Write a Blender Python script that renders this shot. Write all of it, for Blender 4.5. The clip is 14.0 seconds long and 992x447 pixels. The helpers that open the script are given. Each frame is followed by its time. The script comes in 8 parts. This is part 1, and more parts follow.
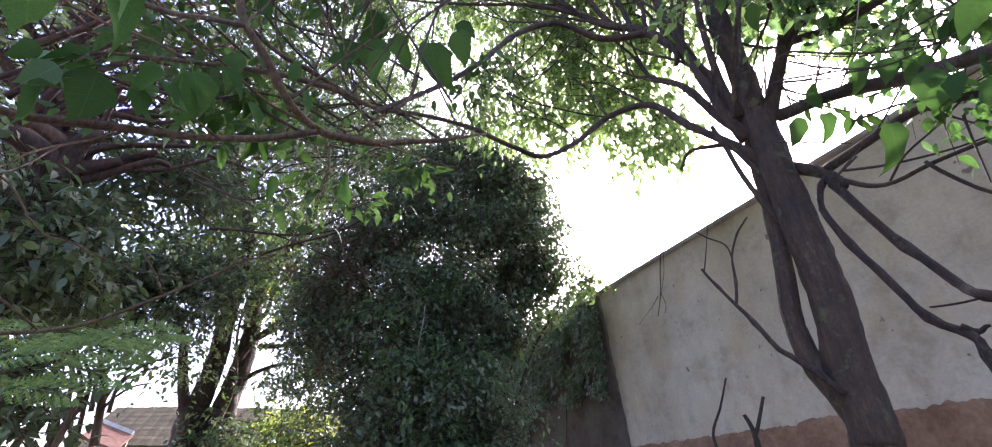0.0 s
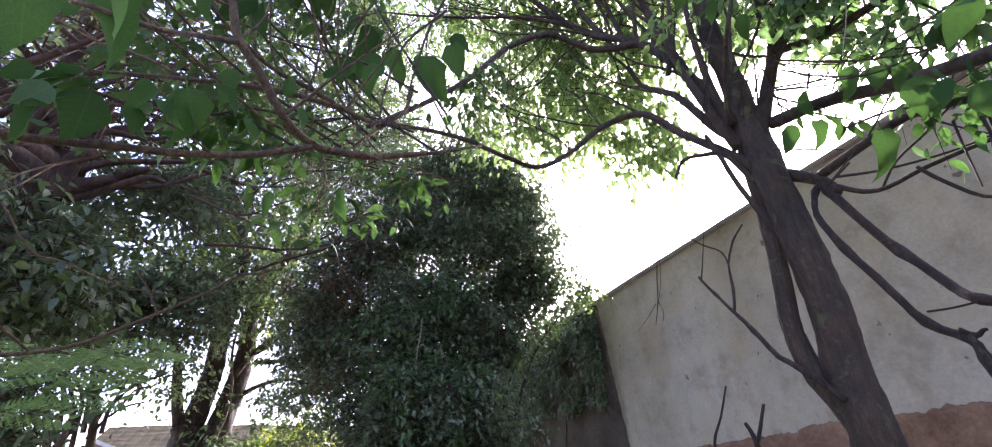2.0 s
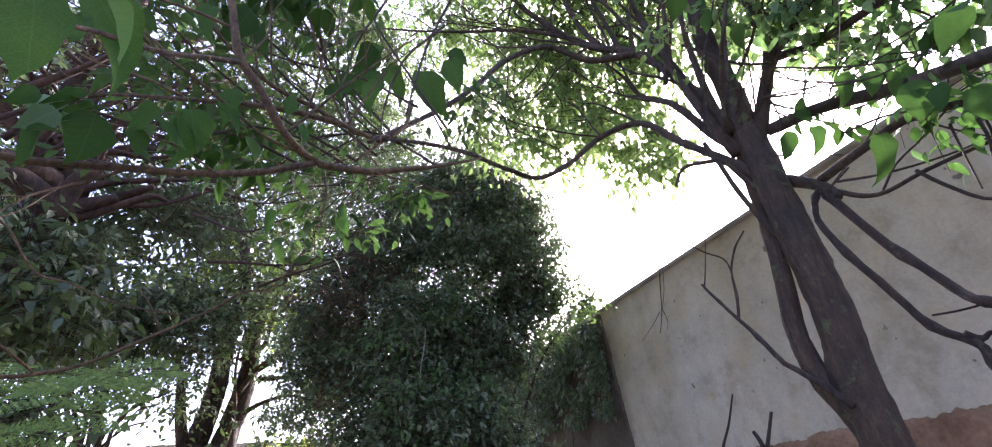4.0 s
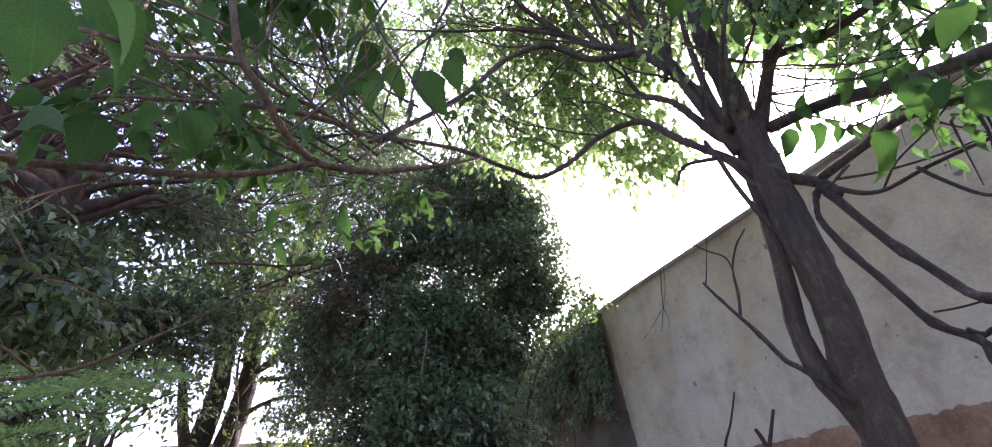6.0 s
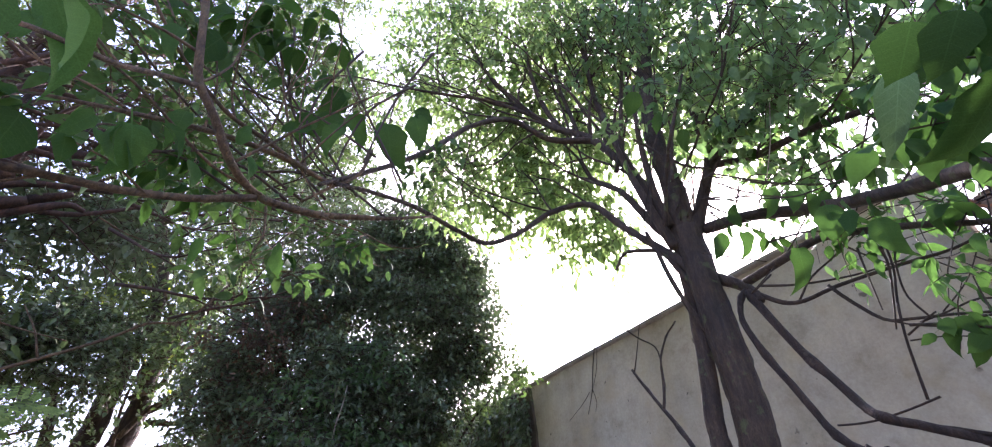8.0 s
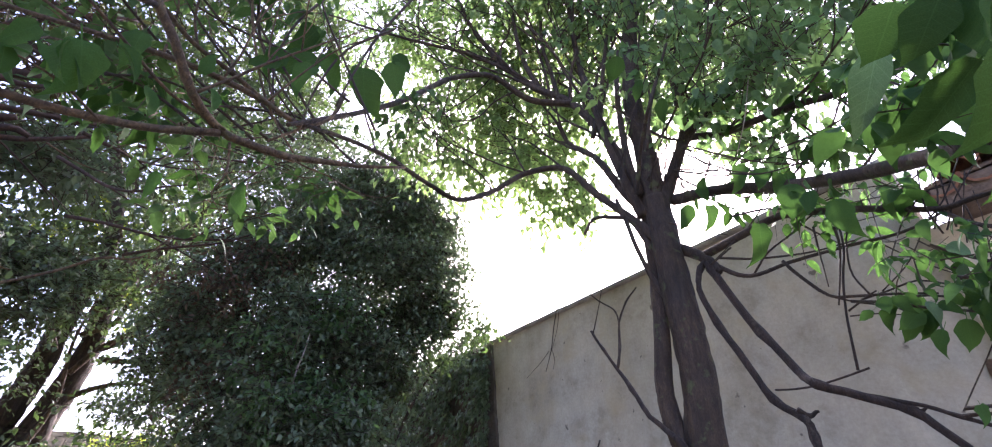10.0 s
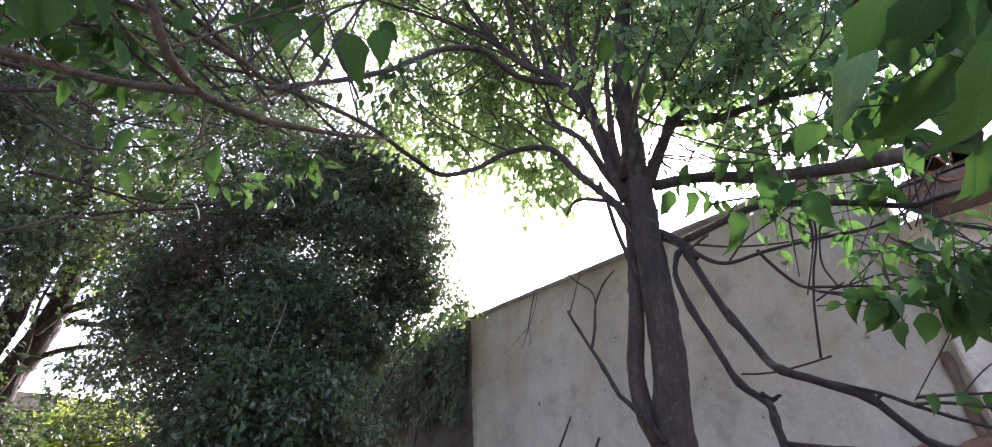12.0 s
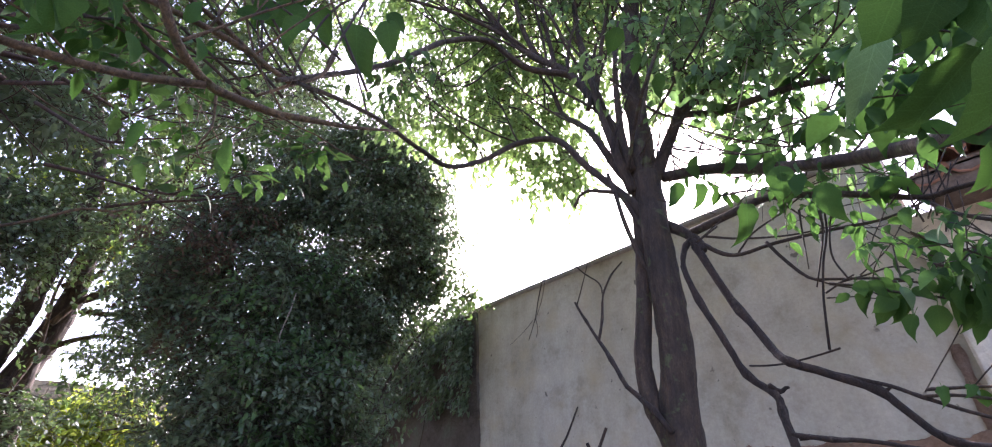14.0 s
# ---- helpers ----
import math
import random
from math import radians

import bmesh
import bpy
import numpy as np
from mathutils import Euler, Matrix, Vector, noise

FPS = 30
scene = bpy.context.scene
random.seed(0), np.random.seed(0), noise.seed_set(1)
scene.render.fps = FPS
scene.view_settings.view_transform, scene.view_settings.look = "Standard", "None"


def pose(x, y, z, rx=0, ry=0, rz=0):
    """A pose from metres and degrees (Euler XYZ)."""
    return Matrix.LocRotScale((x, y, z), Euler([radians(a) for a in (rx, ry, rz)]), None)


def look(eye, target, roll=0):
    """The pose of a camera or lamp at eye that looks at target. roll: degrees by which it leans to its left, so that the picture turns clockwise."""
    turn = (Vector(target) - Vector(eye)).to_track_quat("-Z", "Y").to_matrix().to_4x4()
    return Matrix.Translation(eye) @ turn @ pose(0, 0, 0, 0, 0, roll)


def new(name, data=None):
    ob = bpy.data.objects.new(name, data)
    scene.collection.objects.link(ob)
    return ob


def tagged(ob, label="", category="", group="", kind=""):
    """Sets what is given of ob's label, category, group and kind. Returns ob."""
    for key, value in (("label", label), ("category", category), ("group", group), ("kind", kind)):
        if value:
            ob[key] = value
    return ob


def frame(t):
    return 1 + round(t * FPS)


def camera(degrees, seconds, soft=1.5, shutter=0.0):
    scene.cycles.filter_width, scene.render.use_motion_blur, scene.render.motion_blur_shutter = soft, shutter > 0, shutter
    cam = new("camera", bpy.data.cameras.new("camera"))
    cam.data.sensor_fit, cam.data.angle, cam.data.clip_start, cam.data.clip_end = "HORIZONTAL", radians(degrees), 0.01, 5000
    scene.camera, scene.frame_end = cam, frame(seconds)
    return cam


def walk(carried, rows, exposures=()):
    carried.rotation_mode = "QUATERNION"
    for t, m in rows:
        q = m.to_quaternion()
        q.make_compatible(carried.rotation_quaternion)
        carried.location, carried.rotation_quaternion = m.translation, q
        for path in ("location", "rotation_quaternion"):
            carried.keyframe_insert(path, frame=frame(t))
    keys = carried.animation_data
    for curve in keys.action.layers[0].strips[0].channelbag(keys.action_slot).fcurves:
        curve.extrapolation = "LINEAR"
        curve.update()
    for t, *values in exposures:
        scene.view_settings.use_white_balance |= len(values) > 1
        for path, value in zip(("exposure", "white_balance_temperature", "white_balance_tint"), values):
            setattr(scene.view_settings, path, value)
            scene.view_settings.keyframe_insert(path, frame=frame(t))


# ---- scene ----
cam = camera(93.7, 14.0, soft=1.1)
PATH = [
    (0, (0.009, 0.015, 1.502), (0.729, 1.587, 2.508), -1.2),
    (0.5, (0.01, 0.014, 1.505), (0.748, 1.565, 2.529), -1.8),
    (1, (0.001, 0.011, 1.504), (0.736, 1.553, 2.545), -1.7),
    (1.5, (0.005, 0.014, 1.507), (0.743, 1.556, 2.544), -2.1),
    (2, (0.005, 0.016, 1.508), (0.734, 1.559, 2.55), -2.5),
    (2.5, (0.0, 0.014, 1.507), (0.726, 1.55, 2.563), -3.2),
    (3, (0.003, 0.011, 1.509), (0.726, 1.541, 2.576), -3.4),
    (5.5, (0.001, 0.01, 1.508), (0.705, 1.531, 2.599), -3.7),
    (6, (0.0, 0.011, 1.508), (0.714, 1.536, 2.588), -3.9),
    (6.5, (0.0, 0.011, 1.506), (0.722, 1.531, 2.588), -3.8),
    (7, (0.005, 0.007, 1.513), (0.795, 1.438, 2.665), -2.4),
    (7.5, (0.007, 0.002, 1.519), (0.825, 1.332, 2.769), -0.9),
    (8, (0.007, 0.003, 1.519), (0.852, 1.283, 2.804), -0.7),
    (8.2, (0.009, 0.004, 1.518), (0.875, 1.273, 2.797), -0.8),
    (10.5, (0.017, 0.016, 1.511), (1.032, 1.329, 2.627), 1.0),
    (11, (0.023, 0.018, 1.513), (1.041, 1.35, 2.603), 1.2),
    (11.5, (0.024, 0.018, 1.514), (1.07, 1.339, 2.593), 2.4),
    (12, (0.022, 0.016, 1.512), (1.115, 1.301, 2.586), 1.7),
    (12.5, (0.026, 0.024, 1.511), (1.14, 1.303, 2.571), 1.5),
    (13, (0.012, 0.012, 1.508), (1.136, 1.291, 2.558), 1.5),
    (13.5, (0.01, 0.012, 1.508), (1.126, 1.304, 2.55), 1.7),
    (14, (0.016, 0.016, 1.51), (1.101, 1.334, 2.553), 2.2),
]
walk(cam, [(t, look(eye, target, roll)) for t, eye, target, roll in PATH], [(0, 2.66, 5900, 33), (14, 2.66, 5900, 33)])

# ---- light ----
SUN_AZ, SUN_EL = 50.0, 35.0          # clockwise from +y, above the horizon
world = bpy.data.worlds.new("sky")
world.use_nodes = True
scene.world = world
wn = world.node_tree.nodes
sky = wn.new("ShaderNodeTexSky")
sky.sky_type = 'NISHITA'
sky.sun_disc = False
sky.sun_elevation = radians(SUN_EL)
sky.sun_rotation = radians(SUN_AZ)
sky.air_density, sky.dust_density, sky.ozone_density = 1.0, 4.5, 1.0
wn["Background"].inputs["Strength"].default_value = 0.14
world.node_tree.links.new(sky.outputs[0], wn["Background"].inputs[0])

sun_data = bpy.data.lights.new("sun", 'SUN')
sun_data.energy, sun_data.angle, sun_data.color = 2.6, radians(4), (1.0, 0.95, 0.87)
sun = new("sun", sun_data)
toward = Vector((math.sin(radians(SUN_AZ)) * math.cos(radians(SUN_EL)), math.cos(radians(SUN_AZ)) * math.cos(radians(SUN_EL)), math.sin(radians(SUN_EL))))
sun.matrix_world = look(toward * 60, (0, 0, 0))


# ---- materials ----
def material(name, rough=0.8):
    m = bpy.data.materials.new(name)
    m.use_nodes = True
    n, l = m.node_tree.nodes, m.node_tree.links
    p = n["Principled BSDF"]
    p.inputs["Roughness"].default_value = rough
    return m, n, l, p


def noise_node(n, l, scale, detail=4.0, rough=0.6, coords="Object", stretch=None):
    c = n.new("ShaderNodeTexCoord")
    t = n.new("ShaderNodeTexNoise")
    t.inputs["Scale"].default_value, t.inputs["Detail"].default_value, t.inputs["Roughness"].default_value = scale, detail, rough
    if stretch:
        m = n.new("ShaderNodeMapping")
        m.inputs["Scale"].default_value = stretch
        l.new(c.outputs[coords], m.inputs[0])
        l.new(m.outputs[0], t.inputs["Vector"])
    else:
        l.new(c.outputs[coords], t.inputs["Vector"])
    return t


def ramp(n, l, src, stops):
    r = n.new("ShaderNodeValToRGB")
    el = r.color_ramp.elements
    while len(el) < len(stops):
        el.new(0.5)
    for e, (pos, col) in zip(el, stops):
        e.position, e.color = pos, (*col, 1.0) if len(col) == 3 else col
    l.new(src, r.inputs[0])
    return r


def mixed(n, l, fac, a, b, mode='MIX'):
    x = n.new("ShaderNodeMix")
    x.data_type, x.blend_type = 'RGBA', mode
    for sock, v in ((x.inputs[0], fac), (x.inputs[6], a), (x.inputs[7], b)):
        if hasattr(v, "is_linked"):
            l.new(v, sock)
        elif isinstance(v, float):
            sock.default_value = v
        else:
            sock.default_value = (*v, 1.0)
    return x.outputs[2]


def bump(n, l, p, height, strength, dist):
    b = n.new("ShaderNodeBump")
    b.inputs["Strength"].default_value, b.inputs["Distance"].default_value = strength, dist
    l.new(height, b.inputs["Height"])
    l.new(b.outputs[0], p.inputs["Normal"])


def bark_material(name, dark, light, lichen, amount, grain=38.0):
    m, n, l, p = material(name, 0.85)
    fine = noise_node(n, l, grain, 6.0, 0.7, stretch=(1, 1, 0.28))
    big = noise_node(n, l, 5.0, 3.0)
    spots = noise_node(n, l, 16.0, 5.0, 0.65)
    grit = noise_node(n, l, grain * 4.2, 5.0, 0.75, stretch=(1, 1, 0.5))
    crack = noise_node(n, l, grain * 0.9, 3.0, 0.55, stretch=(1, 1, 0.12))
    col = ramp(n, l, fine.outputs[0], [(0.34, dark), (0.64, light)]).outputs[0]
    gr = ramp(n, l, grit.outputs[0], [(0.35, (0.6, 0.58, 0.56)), (0.62, (1.15, 1.13, 1.1))]).outputs[0]
    col = mixed(n, l, 1.0, col, gr, 'MULTIPLY')
    ck = ramp(n, l, crack.outputs[0], [(0.4, (0.35, 0.33, 0.32)), (0.47, (1.0, 1.0, 1.0))]).outputs[0]
    col = mixed(n, l, 0.3, col, ck, 'MULTIPLY')
    shade = ramp(n, l, big.outputs[0], [(0.35, (0.6, 0.6, 0.6)), (0.7, (1.15, 1.12, 1.08))]).outputs[0]
    col = mixed(n, l, 1.0, col, shade, 'MULTIPLY')
    patch = ramp(n, l, spots.outputs[0], [(0.58, (0, 0, 0)), (0.66, (amount, amount, amount))]).outputs[0]
    col = mixed(n, l, patch, col, lichen)
    l.new(col, p.inputs["Base Color"])
    bump(n, l, p, mixed(n, l, 0.5, fine.outputs[0], crack.outputs[0]), 1.0, 0.02)
    return m


def leaf_material(name, deep, bright, glow, rough=0.42, through_light=0.42, per="island", sheen=0.25):
    m, n, l, p = material(name, rough)
    if per == "island":
        r = n.new("ShaderNodeNewGeometry").outputs["Random Per Island"]
    else:
        r = n.new("ShaderNodeObjectInfo").outputs["Random"]
    tone = ramp(n, l, r, [(0.0, deep), (0.7, bright), (1.0, tuple(min(1, c * 1.25) for c in bright))]).outputs[0]
    v = noise_node(n, l, 60.0, 3.0)
    vary = ramp(n, l, v.outputs[0], [(0.3, (0.75, 0.78, 0.7)), (0.7, (1.1, 1.08, 1.05))]).outputs[0]
    tone = mixed(n, l, 1.0, tone, vary, 'MULTIPLY')
    if per == "object":
        c = n.new("ShaderNodeTexCoord")
        sep = n.new("ShaderNodeSeparateXYZ")
        l.new(c.outputs["Object"], sep.inputs[0])

        def calc(op, a, b=0.0):
            q = n.new("ShaderNodeMath")
            q.operation = op
            for sock, val in ((q.inputs[0], a), (q.inputs[1], b)):
                if hasattr(val, "is_linked"):
                    l.new(val, sock)
                else:
                    sock.default_value = val
            return q.outputs[0]
        ax = calc('ABSOLUTE', sep.outputs[0])
        rib = calc('LESS_THAN', ax, 0.008)
        phase = calc('FRACT', calc('MULTIPLY', calc('SUBTRACT', sep.outputs[1], calc('MULTIPLY', ax, 0.7)), 9.0))
        veins = calc('MAXIMUM', rib, calc('LESS_THAN', phase, 0.07))
        tone = mixed(n, l, calc('MULTIPLY', veins, 0.12), tone, tuple(min(1, q * 2.6) for q in bright))
        vary = mixed(n, l, calc('MULTIPLY', veins, 0.1), vary, (1.7, 1.6, 1.5))
    l.new(tone, p.inputs["Base Color"])
    p.inputs["Specular IOR Level"].default_value = sheen
    t = n.new("ShaderNodeBsdfTranslucent")
    g = mixed(n, l, 1.0, mixed(n, l, r, tuple(c * 0.7 for c in glow), glow), vary, 'MULTIPLY')
    l.new(g, t.inputs["Color"])
    x = n.new("ShaderNodeMixShader")
    x.inputs[0].default_value = through_light
    l.new(p.outputs[0], x.inputs[1])
    l.new(t.outputs[0], x.inputs[2])
    l.new(x.outputs[0], n["Material Output"].inputs[0])
    return m


bark = bark_material("bark_grey_brown", (0.026, 0.017, 0.0115), (0.074, 0.05, 0.03), (0.07, 0.084, 0.03), 0.75, 46.0)
bark_dead = bark_material("bark_dead_wood", (0.014, 0.009, 0.006), (0.055, 0.034, 0.022), (0.17, 0.13, 0.09), 0.22, 60.0)
bark_brown = bark_material("bark_smooth_brown", (0.045, 0.03, 0.015), (0.15, 0.098, 0.046), (0.11, 0.11, 0.045), 0.3, 55.0)
bark_red = bark_material("bark_red_brown", (0.018, 0.0085, 0.0045), (0.075, 0.036, 0.019), (0.085, 0.055, 0.03), 0.3)
bark_pale = bark_material("bark_pale", (0.3, 0.27, 0.22), (0.5, 0.46, 0.38), (0.3, 0.3, 0.2), 0.3)
leaf_green = leaf_material("leaf_mid_green", (0.046, 0.088, 0.045), (0.085, 0.148, 0.075), (0.21, 0.38, 0.11), 0.5, 0.48)
leaf_piece = leaf_material("leaf_broad_green", (0.026, 0.058, 0.017), (0.045, 0.096, 0.028), (0.066, 0.152, 0.026), 0.75, 0.38, "object", sheen=0.08)
# dark brownish leaf whose colour holds the shade of the inner crown
leaf_dusk = leaf_material("leaf_shaded_brown", (0.03, 0.026, 0.014), (0.06, 0.058, 0.03), (0.08, 0.09, 0.03), 0.7, 0.3, sheen=0.1)
leaf_back = leaf_material("leaf_pale_underside", (0.085, 0.15, 0.08), (0.115, 0.19, 0.105), (0.09, 0.17, 0.05), 0.6, 0.3, "object", sheen=0.1)
# darker copy of the mid green leaf, crown shade put into its colour
leaf_green_shaded = leaf_material("leaf_shaded_deep_green", (0.028, 0.06, 0.03), (0.058, 0.112, 0.055), (0.12, 0.27, 0.05), 0.78, 0.42, sheen=0.06)
leaf_shade = leaf_material("leaf_shaded_green", (0.035, 0.065, 0.03), (0.065, 0.115, 0.045), (0.1, 0.2, 0.045), 0.65, 0.36, sheen=0.1)
leaf_dry = leaf_material("leaf_dry_brown", (0.07, 0.05, 0.035), (0.14, 0.1, 0.07), (0.16, 0.11, 0.06), 0.7, 0.3)
leaf_dark = leaf_material("leaf_dark_green", (0.07, 0.1, 0.058), (0.115, 0.155, 0.09), (0.15, 0.23, 0.09), 0.5, 0.34, sheen=0.4)
leaf_crown = leaf_material("leaf_canopy_green", (0.05, 0.07, 0.042), (0.085, 0.115, 0.065), (0.16, 0.27, 0.06), 0.42, 0.36, sheen=0.4)
# brighter copy of the mid green leaf, backlight put into its colour
leaf_green_lit = leaf_material("leaf_backlit_pale_green", (0.052, 0.098, 0.045), (0.095, 0.168, 0.078), (0.33, 0.5, 0.15), 0.5, 0.56)
leaf_fern = leaf_material("leaf_feathery", (0.09, 0.145, 0.042), (0.155, 0.235, 0.062), (0.29, 0.46, 0.08), 0.55, 0.4)
# sunlight is put into this leaf's yellow-green colour and strong glow
leaf_sunny = leaf_material("leaf_sunlit_yellow_green", (0.09, 0.14, 0.02), (0.13, 0.18, 0.03), (0.46, 0.56, 0.07), 0.5, 0.6)


def plaster_material():
    m, n, l, p = material("plaster_weathered_grey", 0.92)
    p.inputs["Specular IOR Level"].default_value = 0.2
    big = noise_node(n, l, 0.8, 5.0, 0.6)
    streak = noise_node(n, l, 2.2, 5.0, 0.65, stretch=(1, 1, 0.2))
    fine = noise_node(n, l, 46.0, 6.0, 0.7)
    col = ramp(n, l, big.outputs[0], [(0.3, (0.37, 0.336, 0.262)), (0.5, (0.44, 0.402, 0.322)), (0.7, (0.49, 0.446, 0.35))]).outputs[0]
    st = ramp(n, l, streak.outputs[0], [(0.3, (0.84, 0.81, 0.74)), (0.58, (1.0, 1.0, 1.0))]).outputs[0]
    col = mixed(n, l, 1.0, col, st, 'MULTIPLY')
    gr = ramp(n, l, fine.outputs[0], [(0.3, (0.86, 0.86, 0.85)), (0.7, (1.07, 1.07, 1.07))]).outputs[0]
    col = mixed(n, l, 1.0, col, gr, 'MULTIPLY')
    mid = noise_node(n, l, 4.2, 7.0, 0.72)
    blotch = ramp(n, l, mid.outputs[0], [(0.34, (0.78, 0.77, 0.74)), (0.47, (0.98, 0.98, 0.98)), (0.66, (1.1, 1.09, 1.07))]).outputs[0]
    col = mixed(n, l, 1.0, col, blotch, 'MULTIPLY')
    ochre = noise_node(n, l, 1.9, 4.0, 0.6)
    oc = ramp(n, l, ochre.outputs[0], [(0.54, (0, 0, 0)), (0.7, (0.5, 0.5, 0.5))]).outputs[0]
    col = mixed(n, l, oc, col, (0.4, 0.32, 0.18))
    smear = noise_node(n, l, 7.5, 4.0, 0.6)
    sm = ramp(n, l, smear.outputs[0], [(0.68, (0, 0, 0)), (0.76, (0.45, 0.45, 0.45))]).outputs[0]
    col = mixed(n, l, sm, col, (0.2, 0.17, 0.13))
    warp = noise_node(n, l, 22.0, 2.0)
    for scale, lo, hi, seed in ((3.1, 0.045, 0.075, 0.0), (5.3, 0.03, 0.06, 4.7), (9.0, 0.03, 0.055, 9.1)):
        pits = n.new("ShaderNodeTexVoronoi")
        pits.inputs["Scale"].default_value = scale
        c = n.new("ShaderNodeTexCoord")
        mp = n.new("ShaderNodeMapping")
        mp.inputs["Location"].default_value = (seed, seed, seed)
        wob = mixed(n, l, 0.03, c.outputs["Object"], warp.outputs["Color"], 'LINEAR_LIGHT')
        l.new(wob, mp.inputs[0])
        l.new(mp.outputs[0], pits.inputs["Vector"])
        pit = ramp(n, l, pits.outputs["Distance"], [(lo, (0.8, 0.8, 0.8)), (hi, (0, 0, 0))]).outputs[0]
        col = mixed(n, l, pit, col, (0.09, 0.075, 0.06))
    l.new(col, p.inputs["Base Color"])
    bump(n, l, p, mixed(n, l, 0.5, fine.outputs[0], mid.outputs[0]), 0.45, 0.01)
    return m


def rough_material(name, a, b, c, scale=6.0, rough=0.9, relief=0.02):
    m, n, l, p = material(name, rough)
    big = noise_node(n, l, scale, 5.0, 0.65)
    fine = noise_node(n, l, scale * 9, 5.0, 0.7)
    col = ramp(n, l, big.outputs[0], [(0.3, a), (0.5, b), (0.72, c)]).outputs[0]
    gr = ramp(n, l, fine.outputs[0], [(0.3, (0.75, 0.75, 0.75)), (0.7, (1.12, 1.12, 1.12))]).outputs[0]
    col = mixed(n, l, 1.0, col, gr, 'MULTIPLY')
    l.new(col, p.inputs["Base Color"])
    p.inputs["Specular IOR Level"].default_value = 0.15
    bump(n, l, p, fine.outputs[0], 0.6, relief)
    return m


plaster = plaster_material()
earth_plaster = rough_material("earth_brown_plaster", (0.13, 0.075, 0.045), (0.21, 0.125, 0.075), (0.29, 0.185, 0.12), 4.5)
patch_brown = rough_material("pale_brown_masonry", (0.28, 0.19, 0.135), (0.4, 0.28, 0.205), (0.48, 0.36, 0.275), 14.0)
mud = rough_material("damp_mud_masonry", (0.06, 0.046, 0.034), (0.1, 0.083, 0.065), (0.1, 0.11, 0.075), 3.2, 0.95, 0.04)
soil = rough_material("soil_ground", (0.17, 0.135, 0.095), (0.25, 0.205, 0.15), (0.2, 0.2, 0.11), 1.5)
cream = rough_material("cream_plaster", (0.52, 0.46, 0.36), (0.6, 0.54, 0.435), (0.64, 0.59, 0.49), 2.0)
tile_clay = rough_material("clay_tile", (0.2, 0.09, 0.055), (0.32, 0.15, 0.09), (0.38, 0.2, 0.13), 4.0)
coping_mat = rough_material("cement_coping", (0.22, 0.19, 0.16), (0.32, 0.29, 0.25), (0.4, 0.37, 0.33), 4.0)
wood_old = rough_material("old_wood", (0.12, 0.085, 0.06), (0.22, 0.16, 0.12), (0.3, 0.23, 0.18), 5.0)
roof_far = rough_material("far_roof_mossy", (0.036, 0.026, 0.014), (0.05, 0.042, 0.022), (0.046, 0.052, 0.018), 1.8, 1.0)
white_paint = rough_material("white_paint", (0.7, 0.7, 0.7), (0.78, 0.78, 0.78), (0.82, 0.82, 0.82), 2.0, 0.4)
red_paint = rough_material("faded_red", (0.12, 0.065, 0.048), (0.17, 0.095, 0.07), (0.21, 0.13, 0.1), 2.0)


# ---- builders ----
def mesh_object(name, bm, mat, parent=None, label="", smooth=True):
    me = bpy.data.meshes.new(name)
    bm.to_mesh(me)
    bm.free()
    if smooth:
        me.polygons.foreach_set("use_smooth", [True] * len(me.polygons))
    me.materials.append(mat)
    ob = new(name, me)
    ob.parent = parent
    if label:
        ob["label"] = label
    return ob


part = mesh_object


def thing(name, at, label, category, group="", kind=""):
    ob = new(name)
    ob.location = at
    bpy.context.view_layer.update()
    return tagged(ob, label, category, group, kind)


def keep_place(ob, parent):
    ob.parent = parent
    ob.matrix_parent_inverse = Matrix.Translation(-Vector(parent.location))


def spline(points, steps):
    """A Catmull-Rom line through the points."""
    p = [Vector(q) for q in points]
    p = [p[0] * 2 - p[1]] + p + [p[-1] * 2 - p[-2]]
    out = []
    for i in range(1, len(p) - 2):
        for k in range(steps):
            t = k / steps
            a, b, c, d = p[i - 1], p[i], p[i + 1], p[i + 2]
            out.append(0.5 * (2 * b + (c - a) * t + (2 * a - 5 * b + 4 * c - d) * t * t + (3 * b - a - 3 * c + d) * t ** 3))
    return out + [p[-2]]


def tube(bm, line, r0, r1, sides=10, knobs=0.12, foot=False, nodes=()):
    n = len(line)
    rings = []
    up = Vector((0.31, 0.17, 0.93))
    for i, q in enumerate(line):
        d = (line[min(i + 1, n - 1)] - line[max(i - 1, 0)]).normalized()
        a = d.cross(up if abs(d.dot(up)) < 0.95 else Vector((1, 0, 0))).normalized()
        b = d.cross(a)
        r = r0 + (r1 - r0) * i / (n - 1)
        for q2 in nodes:
            r *= 1 + 0.3 * math.exp(-((q - q2).length / (0.9 * r0)) ** 2)
        if foot:
            r *= 1 + 0.9 * max(0.0, 1 - q.z / 0.45) ** 2
        ring = []
        for k in range(sides):
            t = 2 * math.pi * k / sides
            w = a * math.cos(t) + b * math.sin(t)
            lump = 1 + knobs * noise.noise(q * 9 + w * 1.3) + 0.6 * knobs * noise.noise(q * 31 + w * 2.5)
            ring.append(bm.verts.new(q + w * r * lump))
        rings.append(ring)
    for A, C in zip(rings, rings[1:]):
        for k in range(sides):
            bm.faces.new((A[k], A[(k + 1) % sides], C[(k + 1) % sides], C[k]))
    bm.faces.new(rings[0][::-1])
    bm.faces.new(rings[-1])


